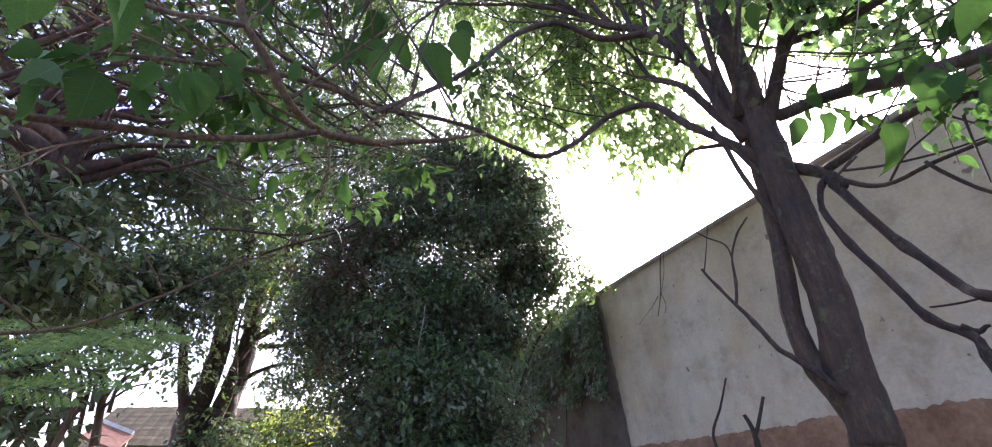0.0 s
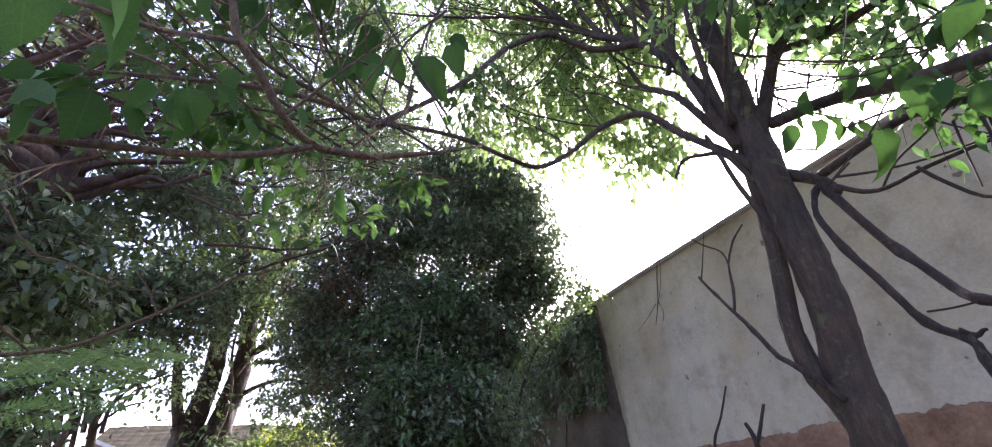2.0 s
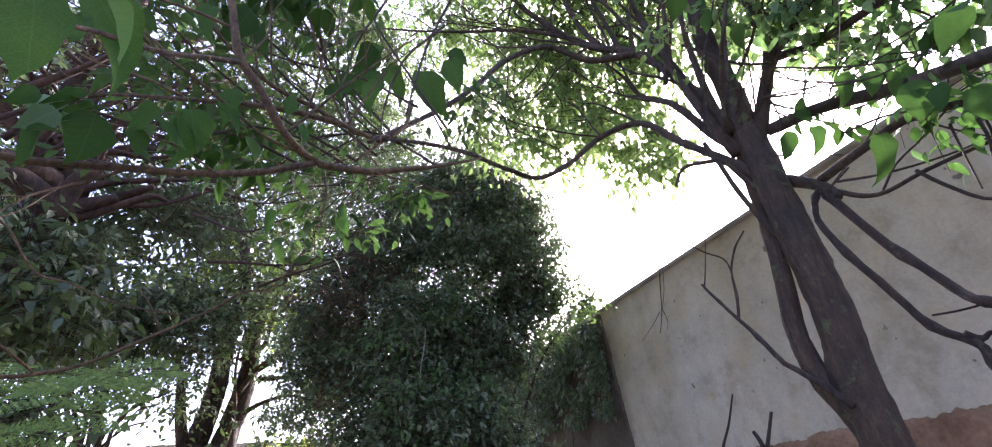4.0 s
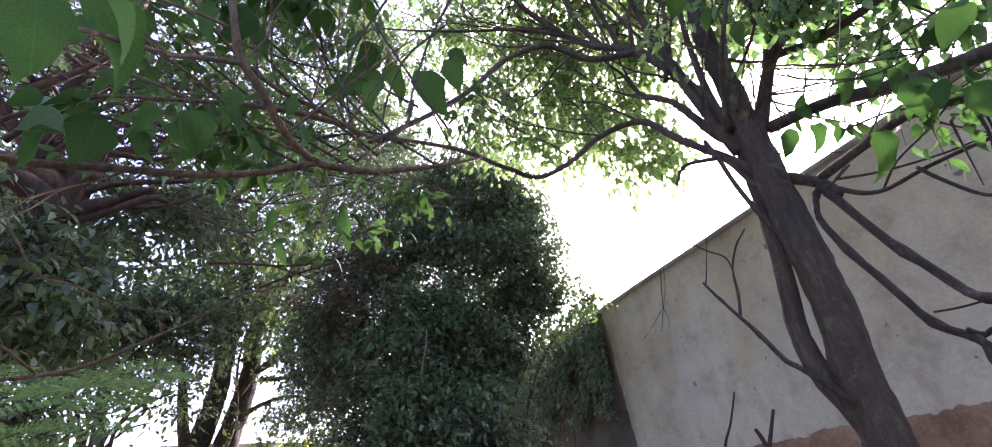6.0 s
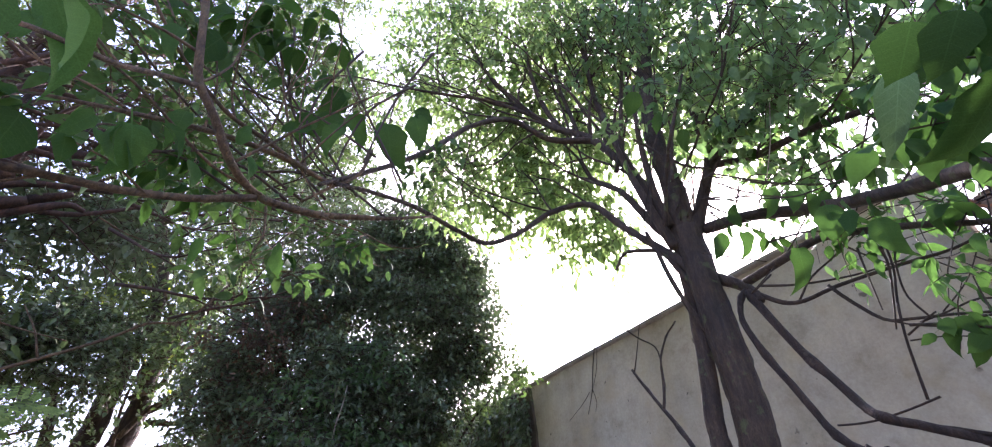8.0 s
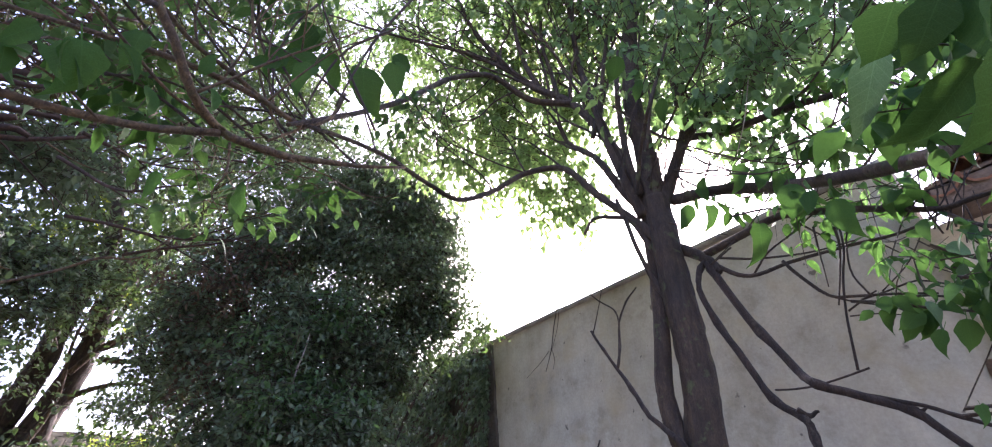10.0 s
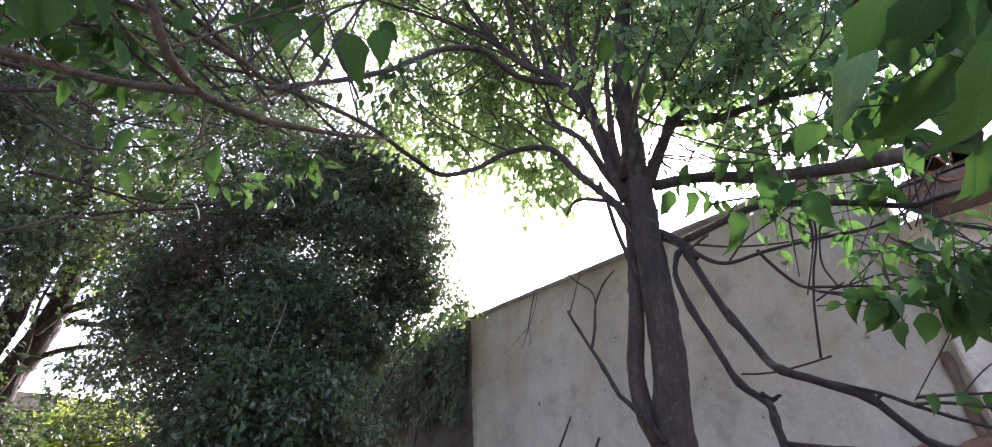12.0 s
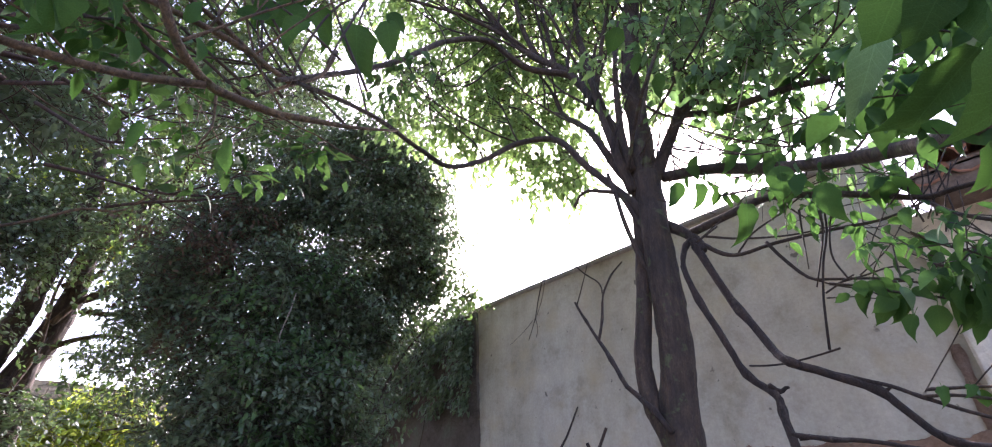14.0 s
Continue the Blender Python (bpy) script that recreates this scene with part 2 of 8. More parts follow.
def limb(name, parent, mat, points, r0, r1, foot=False, sides=0):
    if foot and points[0][2] > 0.3:
        points = [(points[0][0], points[0][1], 0.0), *points]
    bm = bmesh.new()
    length = sum((Vector(a) - Vector(b)).length for a, b in zip(points, points[1:]))
    steps = max(3, min(12, int(length / len(points) / 0.03)))
    line = spline(points, steps)
    nodes = ()
    if name.startswith("dead"):
        nodes = [Vector(q) for q in points[1:-1:2]]
        line = [q + noise.noise_vector(q * 14) * r0 * 0.35 for q in line]
    tube(bm, line, max(r0, 0.0012), max(r1, 0.001), sides or (12 if r0 > 0.02 else 8 if r0 > 0.006 else 5), foot=foot, nodes=nodes)
    ob = mesh_object(name, bm, mat)
    keep_place(ob, parent)
    return ob


def leaf_template(rows, width, fold=0.22, droop=0.25, wavy=0.0):
    """Vertices and faces of one leaf, one unit long along +y, folded along its midrib."""
    vs, fs = [], []
    for i in range(rows + 1):
        t = i / rows
        w = width * (math.sin(math.pi * t ** 0.8) ** 0.8 * (1 - 0.25 * t * t) if 0 < t < 1 else 0.0)
        w *= 1 + wavy * math.sin(t * 19)
        z = -droop * t * t
        if w <= 1e-6:
            vs.append((0.0, t, z))
        else:
            vs += [(-w, t - 0.02, z + fold * w), (0.0, t, z), (w, t - 0.02, z + fold * w)]
    last = len(vs) - 1
    fs += [(0, 2, 1), (0, 3, 2)]
    for i in range(rows - 2):
        a = 1 + 3 * i
        fs += [(a, a + 1, a + 4, a + 3), (a + 1, a + 2, a + 5, a + 4)]
    a = 1 + 3 * (rows - 2)
    fs += [(a, a + 1, last), (a + 1, a + 2, last)]
    return np.array(vs), fs


TINY = leaf_template(3, 0.25, 0.25, 0.2)
SMALL = leaf_template(5, 0.23, 0.25, 0.3)
BROAD = leaf_template(9, 0.34, 0.25, 0.3, 0.05)


def leaf_turns(rng, count, pitch, pitch_sd, roll_sd, yaw=None):
    """Rotation matrices for leaves: heading, tip down by -pitch, roll."""
    h = rng.uniform(0, 2 * np.pi, count) if yaw is None else yaw
    p = np.radians(rng.normal(pitch, pitch_sd, count))
    r = np.radians(rng.normal(0, roll_sd, count))
    ch, sh, cp, sp, cr, sr = np.cos(h), np.sin(h), np.cos(p), np.sin(p), np.cos(r), np.sin(r)
    z, o = np.zeros(count), np.ones(count)
    Rz = np.stack([ch, -sh, z, sh, ch, z, z, z, o], 1).reshape(-1, 3, 3)
    Rx = np.stack([o, z, z, z, cp, -sp, z, sp, cp], 1).reshape(-1, 3, 3)
    Ry = np.stack([cr, z, sr, z, o, z, -sr, z, cr], 1).reshape(-1, 3, 3)
    return Rz @ Rx @ Ry


def leaf_mass(name, mat, template, at, turns, sizes, parent=None):
    """Many leaves joined into one mesh."""
    tv, tf = template
    count, nv = len(at), len(tv)
    v = np.einsum("nij,vj->nvi", turns, tv) * sizes[:, None, None] + at[:, None, :]
    flat = [i for f in tf for i in f]
    sizes_f = [len(f) for f in tf]
    loops = (np.array(flat)[None, :] + (np.arange(count) * nv)[:, None]).ravel()
    starts = np.concatenate([[0], np.cumsum(np.tile(sizes_f, count))[:-1]])
    me = bpy.data.meshes.new(name)
    me.vertices.add(count * nv)
    me.vertices.foreach_set("co", v.astype(np.float32).ravel())
    me.loops.add(len(loops))
    me.loops.foreach_set("vertex_index", loops.astype(np.int32))
    me.polygons.add(count * len(tf))
    me.polygons.foreach_set("loop_start", starts.astype(np.int32))
    me.polygons.foreach_set("use_smooth", np.ones(count * len(tf), dtype=bool))
    me.update(calc_edges=True)
    me.validate()
    me.materials.append(mat)
    ob = new(name, me)
    if parent:
        keep_place(ob, parent)
    ob["kind"] = "stuff"
    return ob


def in_blob(rng, centre, radii, count, shell=0.0):
    """Points inside an ellipsoid; shell pushes them towards its skin."""
    d = rng.normal(size=(count, 3))
    d /= np.linalg.norm(d, axis=1)[:, None]
    r = rng.uniform(shell ** 3, 1, count) ** (1 / 3)
    return np.array(centre) + d * r[:, None] * np.array(radii)


def sprays(rng, bases, length, per, spread):
    """Leaf places along short twigs that start at the bases; also the twigs themselves."""
    n = len(bases)
    d = rng.normal(size=(n, 3)) * (1, 1, 0.6)
    d /= np.linalg.norm(d, axis=1)[:, None]
    ln = length * rng.uniform(0.6, 1.3, n)
    s = np.linspace(0.15, 1, per)[None, :] + rng.normal(0, 0.04, (n, per))
    at = bases[:, None, :] + d[:, None, :] * (s * ln[:, None])[:, :, None]
    at[:, :, 2] -= 0.25 * ln[:, None] * s ** 2
    at += rng.normal(0, spread, at.shape)
    head = np.arctan2(-d[:, 0], d[:, 1])[:, None] + np.where(np.arange(per) % 2, 0.9, -0.9)[None, :] + rng.normal(0, 0.4, (n, per))
    return at.reshape(-1, 3), head.ravel(), d, ln


def twig_mass(name, mat, bases, d, ln, r, parent):
    """Thin three-sided twigs joined into one mesh."""
    vs, fs = [], []
    for b, q, l in zip(bases, d, ln):
        a = np.cross(q, (0.2, 0.1, 0.97))
        a /= np.linalg.norm(a) + 1e-9
        c = np.cross(q, a)
        k = len(vs)
        for t, rr in ((-0.5, 1.2), (0.4, 1.0), (1.0, 0.5)):
            m = b + q * l * t - np.array((0, 0, 0.25 * l * max(t, 0) ** 2))
            for j in range(3):
                w = 2.0944 * j
                vs.append(m + (a * math.cos(w) + c * math.sin(w)) * r * rr)
        for s in (0, 3):
            for j in range(3):
                fs.append((k + s + j, k + s + (j + 1) % 3, k + s + 3 + (j + 1) % 3, k + s + 3 + j))
    me = bpy.data.meshes.new(name)
    me.from_pydata([tuple(v) for v in vs], [], fs)
    me.materials.append(mat)
    ob = new(name, me)
    keep_place(ob, parent)
    ob["kind"] = "stuff"
    return ob


def foliage(seed, parent, mat, twig_mat, blobs, size, per=7, length=0.3, spread=0.02, template=TINY, pitch=-25, shell=0.0, twig_r=0.002, tuft=0.0):
    """Leafy sprays filling blobs of (centre, radii, sprays)."""
    rng = np.random.default_rng(seed)
    bases = []
    for c, r, k in blobs:
        if tuft:
            hubs = in_blob(rng, c, r, max(3, k // (26 if tuft > 0.15 else 14)), shell)
            bases.append(hubs[rng.integers(0, len(hubs), k)] + rng.normal(0, tuft, (k, 3)) * (1, 1, 0.7))
        else:
            bases.append(in_blob(rng, c, r, k, shell))
    bases = np.concatenate(bases)
    at, head, d, ln = sprays(rng, bases, length, per, spread)
    turns = leaf_turns(rng, len(at), pitch, 28, 30, head)
    leaf_mass("foliage", mat, template, at, turns, size * rng.uniform(0.65, 1.3, len(at)), parent)
    twig_mass("brushwood", twig_mat, bases, d, ln, twig_r, parent)


def grow(parent, mat, start, heading, length, r, seed, kids=2, rise=0.15):
    """A wandering branchlet with side shoots."""
    rng = random.Random(seed)
    q, d = Vector(start), Vector(heading).normalized()
    pts = [tuple(q)]
    for i in range(5):
        d = (d + Vector((rng.uniform(-0.28, 0.28), rng.uniform(-0.28, 0.28), rng.uniform(-0.2, 0.2) + rise * 0.3))).normalized()
        q = q + d * length / 5
        pts.append(tuple(q))
        if kids and i in (1, 2, 3)[:kids]:
            side = (d + Vector((rng.uniform(-1, 1), rng.uniform(-1, 1), rng.uniform(-0.3, 0.8)))).normalized()
            grow(parent, mat, q, side, length * rng.uniform(0.4, 0.65), r * 0.55, seed * 7 + i, max(0, kids - 2), rise)
    limb("branchlet", parent, mat, pts, r, r * 0.35)


def broad_leaf_mesh(width, fold, droop, wavy, twist):
    """One broad leaf with its stalk; twist curls the tip to one side."""
    v, f = leaf_template(15, width * 1.04, fold, droop, wavy)
    pts = []
    for x, y, z in v:
        x *= 1.0 - 0.45 * max(0.0, (y - 0.8) / 0.2) + 0.08 * math.sin(math.pi * min(1.0, y * 1.25))
        a = twist * y * y
        pts.append((x * math.cos(a) - z * math.sin(a) + 0.06 * twist * y * y, y, x * math.sin(a) + z * math.cos(a) + 0.015 * math.sin(9 * y + 14 * x)))
    k = len(pts)
    pts += [(-0.011, -0.3, 0.03), (0.011, -0.3, 0.03), (0.011, 0.02, 0.004), (-0.011, 0.02, 0.004)]
    me = bpy.data.meshes.new("leaf")
    me.from_pydata(pts, [], [*f, (k, k + 1, k + 2, k + 3)])
    me.polygons.foreach_set("use_smooth", [True] * len(me.polygons))
    me.materials.append(leaf_piece)
    return me


broad_leaves = [broad_leaf_mesh(0.27, 0.3, 0.3, 0.04, 0.3), broad_leaf_mesh(0.25, 0.55, 0.42, 0.06, -0.7), broad_leaf_mesh(0.3, 0.18, 0.18, 0.05, 0.5), broad_leaf_mesh(0.23, 0.8, 0.5, 0.08, 0.9)]
pale_leaf = broad_leaves[0].copy()
pale_leaf.materials[0] = leaf_back
leaf_rng = random.Random(5)


def leaf_at(parent, base, tip, width=1.0, face=None):
    """One broad leaf from its base to its tip, its face turned to the open side."""
    b, t = Vector(base), Vector(tip)
    y = (t - b)
    size = y.length
    y.normalize()
    side = Vector((-b.x * 0.4, -b.y * 0.4, 0.35 + leaf_rng.uniform(-0.4, 0.4))) + Vector((leaf_rng.uniform(-0.6, 0.6), leaf_rng.uniform(-0.6, 0.6), 0))
    if face:
        side = Vector(face)
    x = y.cross(side).normalized()
    z = x.cross(y)
    shape = leaf_rng.choice(broad_leaves * 2 + [pale_leaf])
    ob = new("leaf", shape if size < 0.09 else leaf_rng.choice(broad_leaves))
    ob.parent = parent
    m = Matrix((x * width, y, z)).transposed().to_4x4()
    ob.matrix_basis = Matrix.Translation(b - Vector(parent.location)) @ m @ Matrix.Scale(size, 4)
    return ob


def leafy_twig(parent, points, count, size, seed):
    """A thin drooping twig with alternate broad leaves."""
    rng = random.Random(seed)
    line = spline(points, 8)
    twig = limb("twig", parent, bark, points, 0.005, 0.002)
    for i in range(count):
        q = line[min(len(line) - 1, int((0.15 + 0.85 * i / count) * len(line)))]
        a = rng.uniform(0, 2 * math.pi)
        s = size * rng.uniform(0.7, 1.25)
        out = Vector((math.cos(a), math.sin(a), 0)) * 0.03
        drop = Vector((math.cos(a) * rng.uniform(0.2, 0.8), math.sin(a) * rng.uniform(0.2, 0.8), -rng.uniform(0.4, 1.0))).normalized()
        leaf_at(twig, q + out, q + out + drop * s, rng.uniform(0.8, 1.15))


def rosette(parent, hub, count, size, seed):
    """Leaves that spread and droop from one shoot tip."""
    rng = random.Random(seed)
    h = Vector(hub)
    twig = limb("twig", parent, bark_brown, [tuple(h + Vector((rng.uniform(-0.05, 0.05), 0.05, 0.07))), tuple(h + Vector((0.0, 0.02, 0.03))), tuple(h)], 0.003, 0.002)
    for i in range(count):
        a = 2 * math.pi * (i + rng.uniform(-0.3, 0.3)) / count
        d = Vector((math.cos(a), math.sin(a), -rng.uniform(0.35, 1.3))).normalized()
        leaf_at(twig, h + d * 0.02, h + d * (0.02 + size * rng.uniform(0.75, 1.2)), rng.uniform(0.75, 1.0), (-d.x * d.z * 0.8 + rng.uniform(-0.3, 0.3), -d.y * d.z * 0.8 - 0.4, 0.6))


def frond_mesh():
    """A feathery frond: a midrib with pairs of side ribs that carry narrow leaflets."""
    vs, fs = [], []

    def sliver(a, b, w):
        d = (b - a)
        s = d.cross(Vector((0, 0, 1)))
        if s.length < 1e-6:
            return
        s = s.normalized() * w
        k = len(vs)
        vs.extend([a, a + d * 0.45 + s, b, a + d * 0.45 - s])
        fs.append((k, k + 1, k + 2, k + 3))

    def place(t):
        return Vector((0, t, 0.16 * t - 0.42 * t * t))
    for i in range(10):
        sliver(place(i / 10), place((i + 1.3) / 10), 0.008)
    for i in range(1, 9):
        t = i / 8.6
        ln = 0.34 * math.sin(math.pi * (0.2 + 0.76 * t)) ** 0.8 + 0.04
        for sgn in (-1, 1):
            a = place(t)
            tip = a + Vector((sgn * ln * 0.8, ln * 0.6, -0.18 * ln))
            sliver(a, tip, 0.016)
            for k in range(1, 6):
                q = a.lerp(tip, k / 5.6)
                l2 = 0.105 * (1 - 0.5 * k / 6)
                for s2 in (-1, 1):
                    sliver(q, q + Vector((sgn * 0.75 * l2 - 0.2 * s2 * sgn * l2, s2 * l2 * 0.55 + 0.45 * l2, -0.2 * l2)), 0.017)
    me = bpy.data.meshes.new("frond")
    me.from_pydata([tuple(v) for v in vs], [], fs)
    me.materials.append(leaf_fern)
    return me


def box(bm, x0, x1, y0, y1, z0, z1):
    v = [bm.verts.new((x, y, z)) for x in (x0, x1) for y in (y0, y1) for z in (z0, z1)]
    for f in ((0, 1, 3, 2), (4, 6, 7, 5), (0, 4, 5, 1), (2, 3, 7, 6), (0, 2, 6, 4), (1, 5, 7, 3)):
        bm.faces.new([v[i] for i in f])


# ---- ground ----
bm = bmesh.new()
N = 90
grid = [[None] * (N + 1) for _ in range(N + 1)]
for i in range(N + 1):
    for j in range(N + 1):
        u, w = (i / N * 2 - 1), (j / N * 2 - 1)
        x, y = 900 * u * abs(u) ** 2, 900 * w * abs(w) ** 2
        z = 0.05 * noise.noise(Vector((x * 0.8, y * 0.8, 0))) if max(abs(x), abs(y)) < 25 else 0.0
        grid[i][j] = bm.verts.new((x, y, z - 0.03))
for i in range(N):
    for j in range(N):
        bm.faces.new((grid[i][j], grid[i + 1][j], grid[i + 1][j + 1], grid[i][j + 1]))
tagged(mesh_object("ground", bm, soil), "bare brown garden soil with weeds", "ground", kind="structure")

# ---- boundary wall ----
WALL_X, WALL_TOP, BAND = 3.2, 3.5, 1.86
bm = bmesh.new()
cols = 120
prev = None
for i in range(cols + 1):
    y = 0.22 + (9.5 - 0.22) * i / cols
    ring = []
    for z in (0.0, 0.6, 1.2, 1.8, 2.3, 2.8, 3.2, WALL_TOP):
        ring.append(bm.verts.new((WALL_X + 0.012 * noise.noise(Vector((y * 1.1, z * 1.3, 3))), y, z)))
    ring += [bm.verts.new((WALL_X + 0.24, y, WALL_TOP)), bm.verts.new((WALL_X + 0.24, y, 0))]
    if prev:
        for a in range(len(ring)):
            b = (a + 1) % len(ring)
            bm.faces.new((prev[a], prev[b], ring[b], ring[a]))
    else:
        bm.faces.new(ring)
    prev = ring
bm.faces.new(prev[::-1])
bmesh.ops.recalc_face_normals(bm, faces=bm.faces)
wall_east = tagged(mesh_object("wall_east", bm, plaster, smooth=False), "tall weathered grey plaster boundary wall with stains", "wall", kind="structure")

bm = bmesh.new()
prev = None
for i in range(901):
    y = 0.2 + 9.2 * i / 900
    zt = BAND + 0.03 * noise.noise(Vector((y * 2.2, 5, 0))) + 0.02 * noise.noise(Vector((y * 9, 8, 0))) + 0.014 * noise.noise(Vector((y * 27, 3, 0))) + 0.008 * noise.noise(Vector((y * 70, 1, 0)))
    off = 0.05 + 0.012 * noise.noise(Vector((y * 4, 2, 1)))
    ring = [bm.verts.new(q) for q in ((WALL_X - off - 0.01, y, 0), (WALL_X - off, y, 0.9), (WALL_X - off + 0.004, y, zt - 0.03), (WALL_X - off * 0.6, y, zt), (WALL_X + 0.02, y, zt + 0.015), (WALL_X + 0.02, y, 0))]
    if prev:
        for a in range(6):
            b = (a + 1) % 6
            bm.faces.new((prev[a], prev[b], ring[b], ring[a]))
    else:
        bm.faces.new(ring)
    prev = ring
bm.faces.new(prev[::-1])
bmesh.ops.recalc_face_normals(bm, faces=bm.faces)
part("plinth", bm, earth_plaster, wall_east, "rough brown earthen plaster with a ragged top")

bm = bmesh.new()
prev = None
for i in range(121):
    y = 0.22 + 9.28 * i / 120
    dz = 0.006 * noise.noise(Vector((y * 3, 1, 4)))
    ring = [bm.verts.new(q) for q in ((WALL_X - 0.03, y, WALL_TOP - 0.03 + dz), (WALL_X - 0.03, y, WALL_TOP + 0.01 + dz), (WALL_X + 0.12, y, WALL_TOP + 0.05 + dz), (WALL_X + 0.27, y, WALL_TOP + 0.01), (WALL_X + 0.27, y, WALL_TOP - 0.03))]
    if prev:
        for a in range(5):
            b = (a + 1) % 5
            bm.faces.new((prev[a], prev[b], ring[b], ring[a]))
    else:
        bm.faces.new(ring)
    prev = ring
bm.faces.new(prev[::-1])
bmesh.ops.recalc_face_normals(bm, faces=bm.faces)
part("coping", bm, coping_mat, wall_east, "thin grey cement coping")

# ---- trees ----
main_tree = thing("tree", (1.70, 0.97, 0), "broad-leaved tree with forked grey trunk and bare dead limbs", "tree")
left_bough = thing("tree", (-1.15, 0.45, 0), "smooth brown tree with long low boughs and broad leaves", "tree")
brown_tree = thing("tree", (-1.28, 2.73, 0), "red-brown barked tree with crooked limbs and dark leaves", "tree")
back_tree = thing("tree", (-0.6, 6.0, 0), "tree with several dark stems and a dense small-leaved crown", "tree")
dark_tree = thing("tree", (1.0, 4.6, 0), "dense dark evergreen tree cloaked with small leaves", "tree")
lace_shrub = thing("shrub", (-1.6, 4.2, 0), "tall shrub with several pale stems and sparse small leaves", "shrub")
sunny_bush = thing("bush", (-0.3, 8.3, 0), "sunlit yellow-green bush in the far garden", "bush")
fern = thing("feathery_shrub", (-0.95, 2.2, 0), "young feathery-leaved shrub with bright green fronds", "shrub")
edge_bush = thing("bush", (1.7, 4.0, 0), "airy small-leaved bush leaning on the boundary wall", "bush")
# -- limbs --
limb("trunk", main_tree, bark, [(1.71, 0.98, 1.43), (1.70, 0.96, 1.66), (1.70, 0.96, 1.83), (1.71, 0.94, 2.04), (1.71, 0.94, 2.29), (1.71, 0.94, 2.50), (1.71, 0.94, 2.73), (1.71, 0.94, 2.91)], 0.0741, 0.0589, foot=True, sides=18)
limb("side_stem", main_tree, bark, [(1.69, 0.98, 1.66), (1.68, 1.01, 1.76), (1.68, 1.06, 1.88), (1.69, 1.08, 2.03), (1.70, 1.06, 2.19), (1.71, 1.04, 2.35), (1.72, 1.03, 2.52), (1.71, 1.01, 2.71), (1.69, 0.98, 2.92)], 0.0403, 0.0286, sides=14)
limb("leader", main_tree, bark, [(1.71, 0.95, 2.82), (1.72, 0.94, 3.20), (1.71, 0.94, 3.59), (1.75, 0.92, 3.93), (1.81, 0.86, 4.49), (1.91, 0.75, 5.33)], 0.0576, 0.0439)
limb("leader", main_tree, bark, [(1.72, 0.93, 2.84), (1.75, 0.84, 3.03), (1.79, 0.74, 3.27), (1.79, 0.73, 3.46), (1.82, 0.72, 3.78)], 0.0353, 0.0155)
limb("limb", main_tree, bark, [(1.78, 0.75, 3.24), (1.80, 0.63, 3.27), (1.80, 0.55, 3.35), (1.81, 0.41, 3.47)], 0.0210, 0.0105)
limb("limb", main_tree, bark, [(1.705, 0.955, 2.76), (1.69, 0.98, 2.92), (1.68, 1.10, 3.38), (1.60, 1.29, 3.85), (1.47, 1.51, 4.13), (1.31, 1.65, 4.43), (1.13, 1.78, 4.83), (0.96, 1.88, 5.37)], 0.0287, 0.0168)
limb("limb", main_tree, bark, [(1.60, 1.29, 3.84), (1.39, 1.45, 3.88), (1.14, 1.53, 3.99), (0.86, 1.54, 3.75), (0.57, 1.40, 3.23), (0.38, 1.31, 2.93), (0.21, 1.19, 2.66), (0.11, 1.11, 2.50)], 0.0224, 0.0063)
limb("limb", main_tree, bark, [(1.705, 0.955, 2.89), (1.67, 1.02, 3.05), (1.66, 1.13, 3.56), (1.66, 1.21, 4.05), (1.69, 1.26, 4.56), (1.69, 1.26, 5.16)], 0.0259, 0.0175)
limb("limb", main_tree, bark, [(1.51, 1.47, 4.08), (1.44, 1.54, 4.42), (1.40, 1.58, 4.80), (1.38, 1.60, 5.26)], 0.0196, 0.0140)
limb("limb", main_tree, bark, [(1.56, 1.35, 3.89), (1.57, 1.41, 4.27), (1.54, 1.44, 4.59), (1.58, 1.47, 5.09)], 0.0161, 0.0119)
limb("limb", main_tree, bark, [(1.40, 1.58, 4.27), (1.13, 1.78, 4.49), (0.76, 1.86, 4.39), (0.41, 1.87, 4.23), (0.17, 1.80, 4.03), (0.03, 1.76, 3.86)], 0.0154, 0.0021)
limb("limb", main_tree, bark, [(1.705, 0.955, 2.81), (1.65, 1.05, 2.97), (1.66, 1.21, 3.35), (1.69, 1.42, 3.65), (1.72, 1.54, 3.98), (1.70, 1.70, 4.36)], 0.0273, 0.0049)
limb("limb", main_tree, bark, [(1.705, 0.955, 2.65), (1.66, 1.04, 2.81), (1.61, 1.20, 3.05), (1.58, 1.39, 3.35), (1.43, 1.55, 3.34), (1.22, 1.60, 3.13), (0.99, 1.57, 2.94), (0.79, 1.52, 2.90), (0.52, 1.36, 2.79), (0.29, 1.23, 2.66), (0.15, 1.15, 2.56)], 0.0231, 0.0056)
limb("limb", main_tree, bark, [(1.705, 0.955, 2.52), (1.68, 1.01, 2.68), (1.63, 1.05, 2.81), (1.55, 1.10, 2.82), (1.51, 1.17, 2.83), (1.48, 1.21, 2.75)], 0.0154, 0.0070)
limb("limb", main_tree, bark, [(1.705, 0.955, 2.31), (1.67, 1.01, 2.47), (1.63, 1.04, 2.64), (1.61, 1.06, 2.81), (1.61, 1.09, 2.95)], 0.0133, 0.0105)
limb("shoot", main_tree, bark, [(1.51, 0.99, 2.87), (1.54, 0.95, 3.10), (1.56, 0.90, 3.32), (1.62, 0.79, 3.55), (1.66, 0.71, 3.71)], 0.0042, 0.0042)
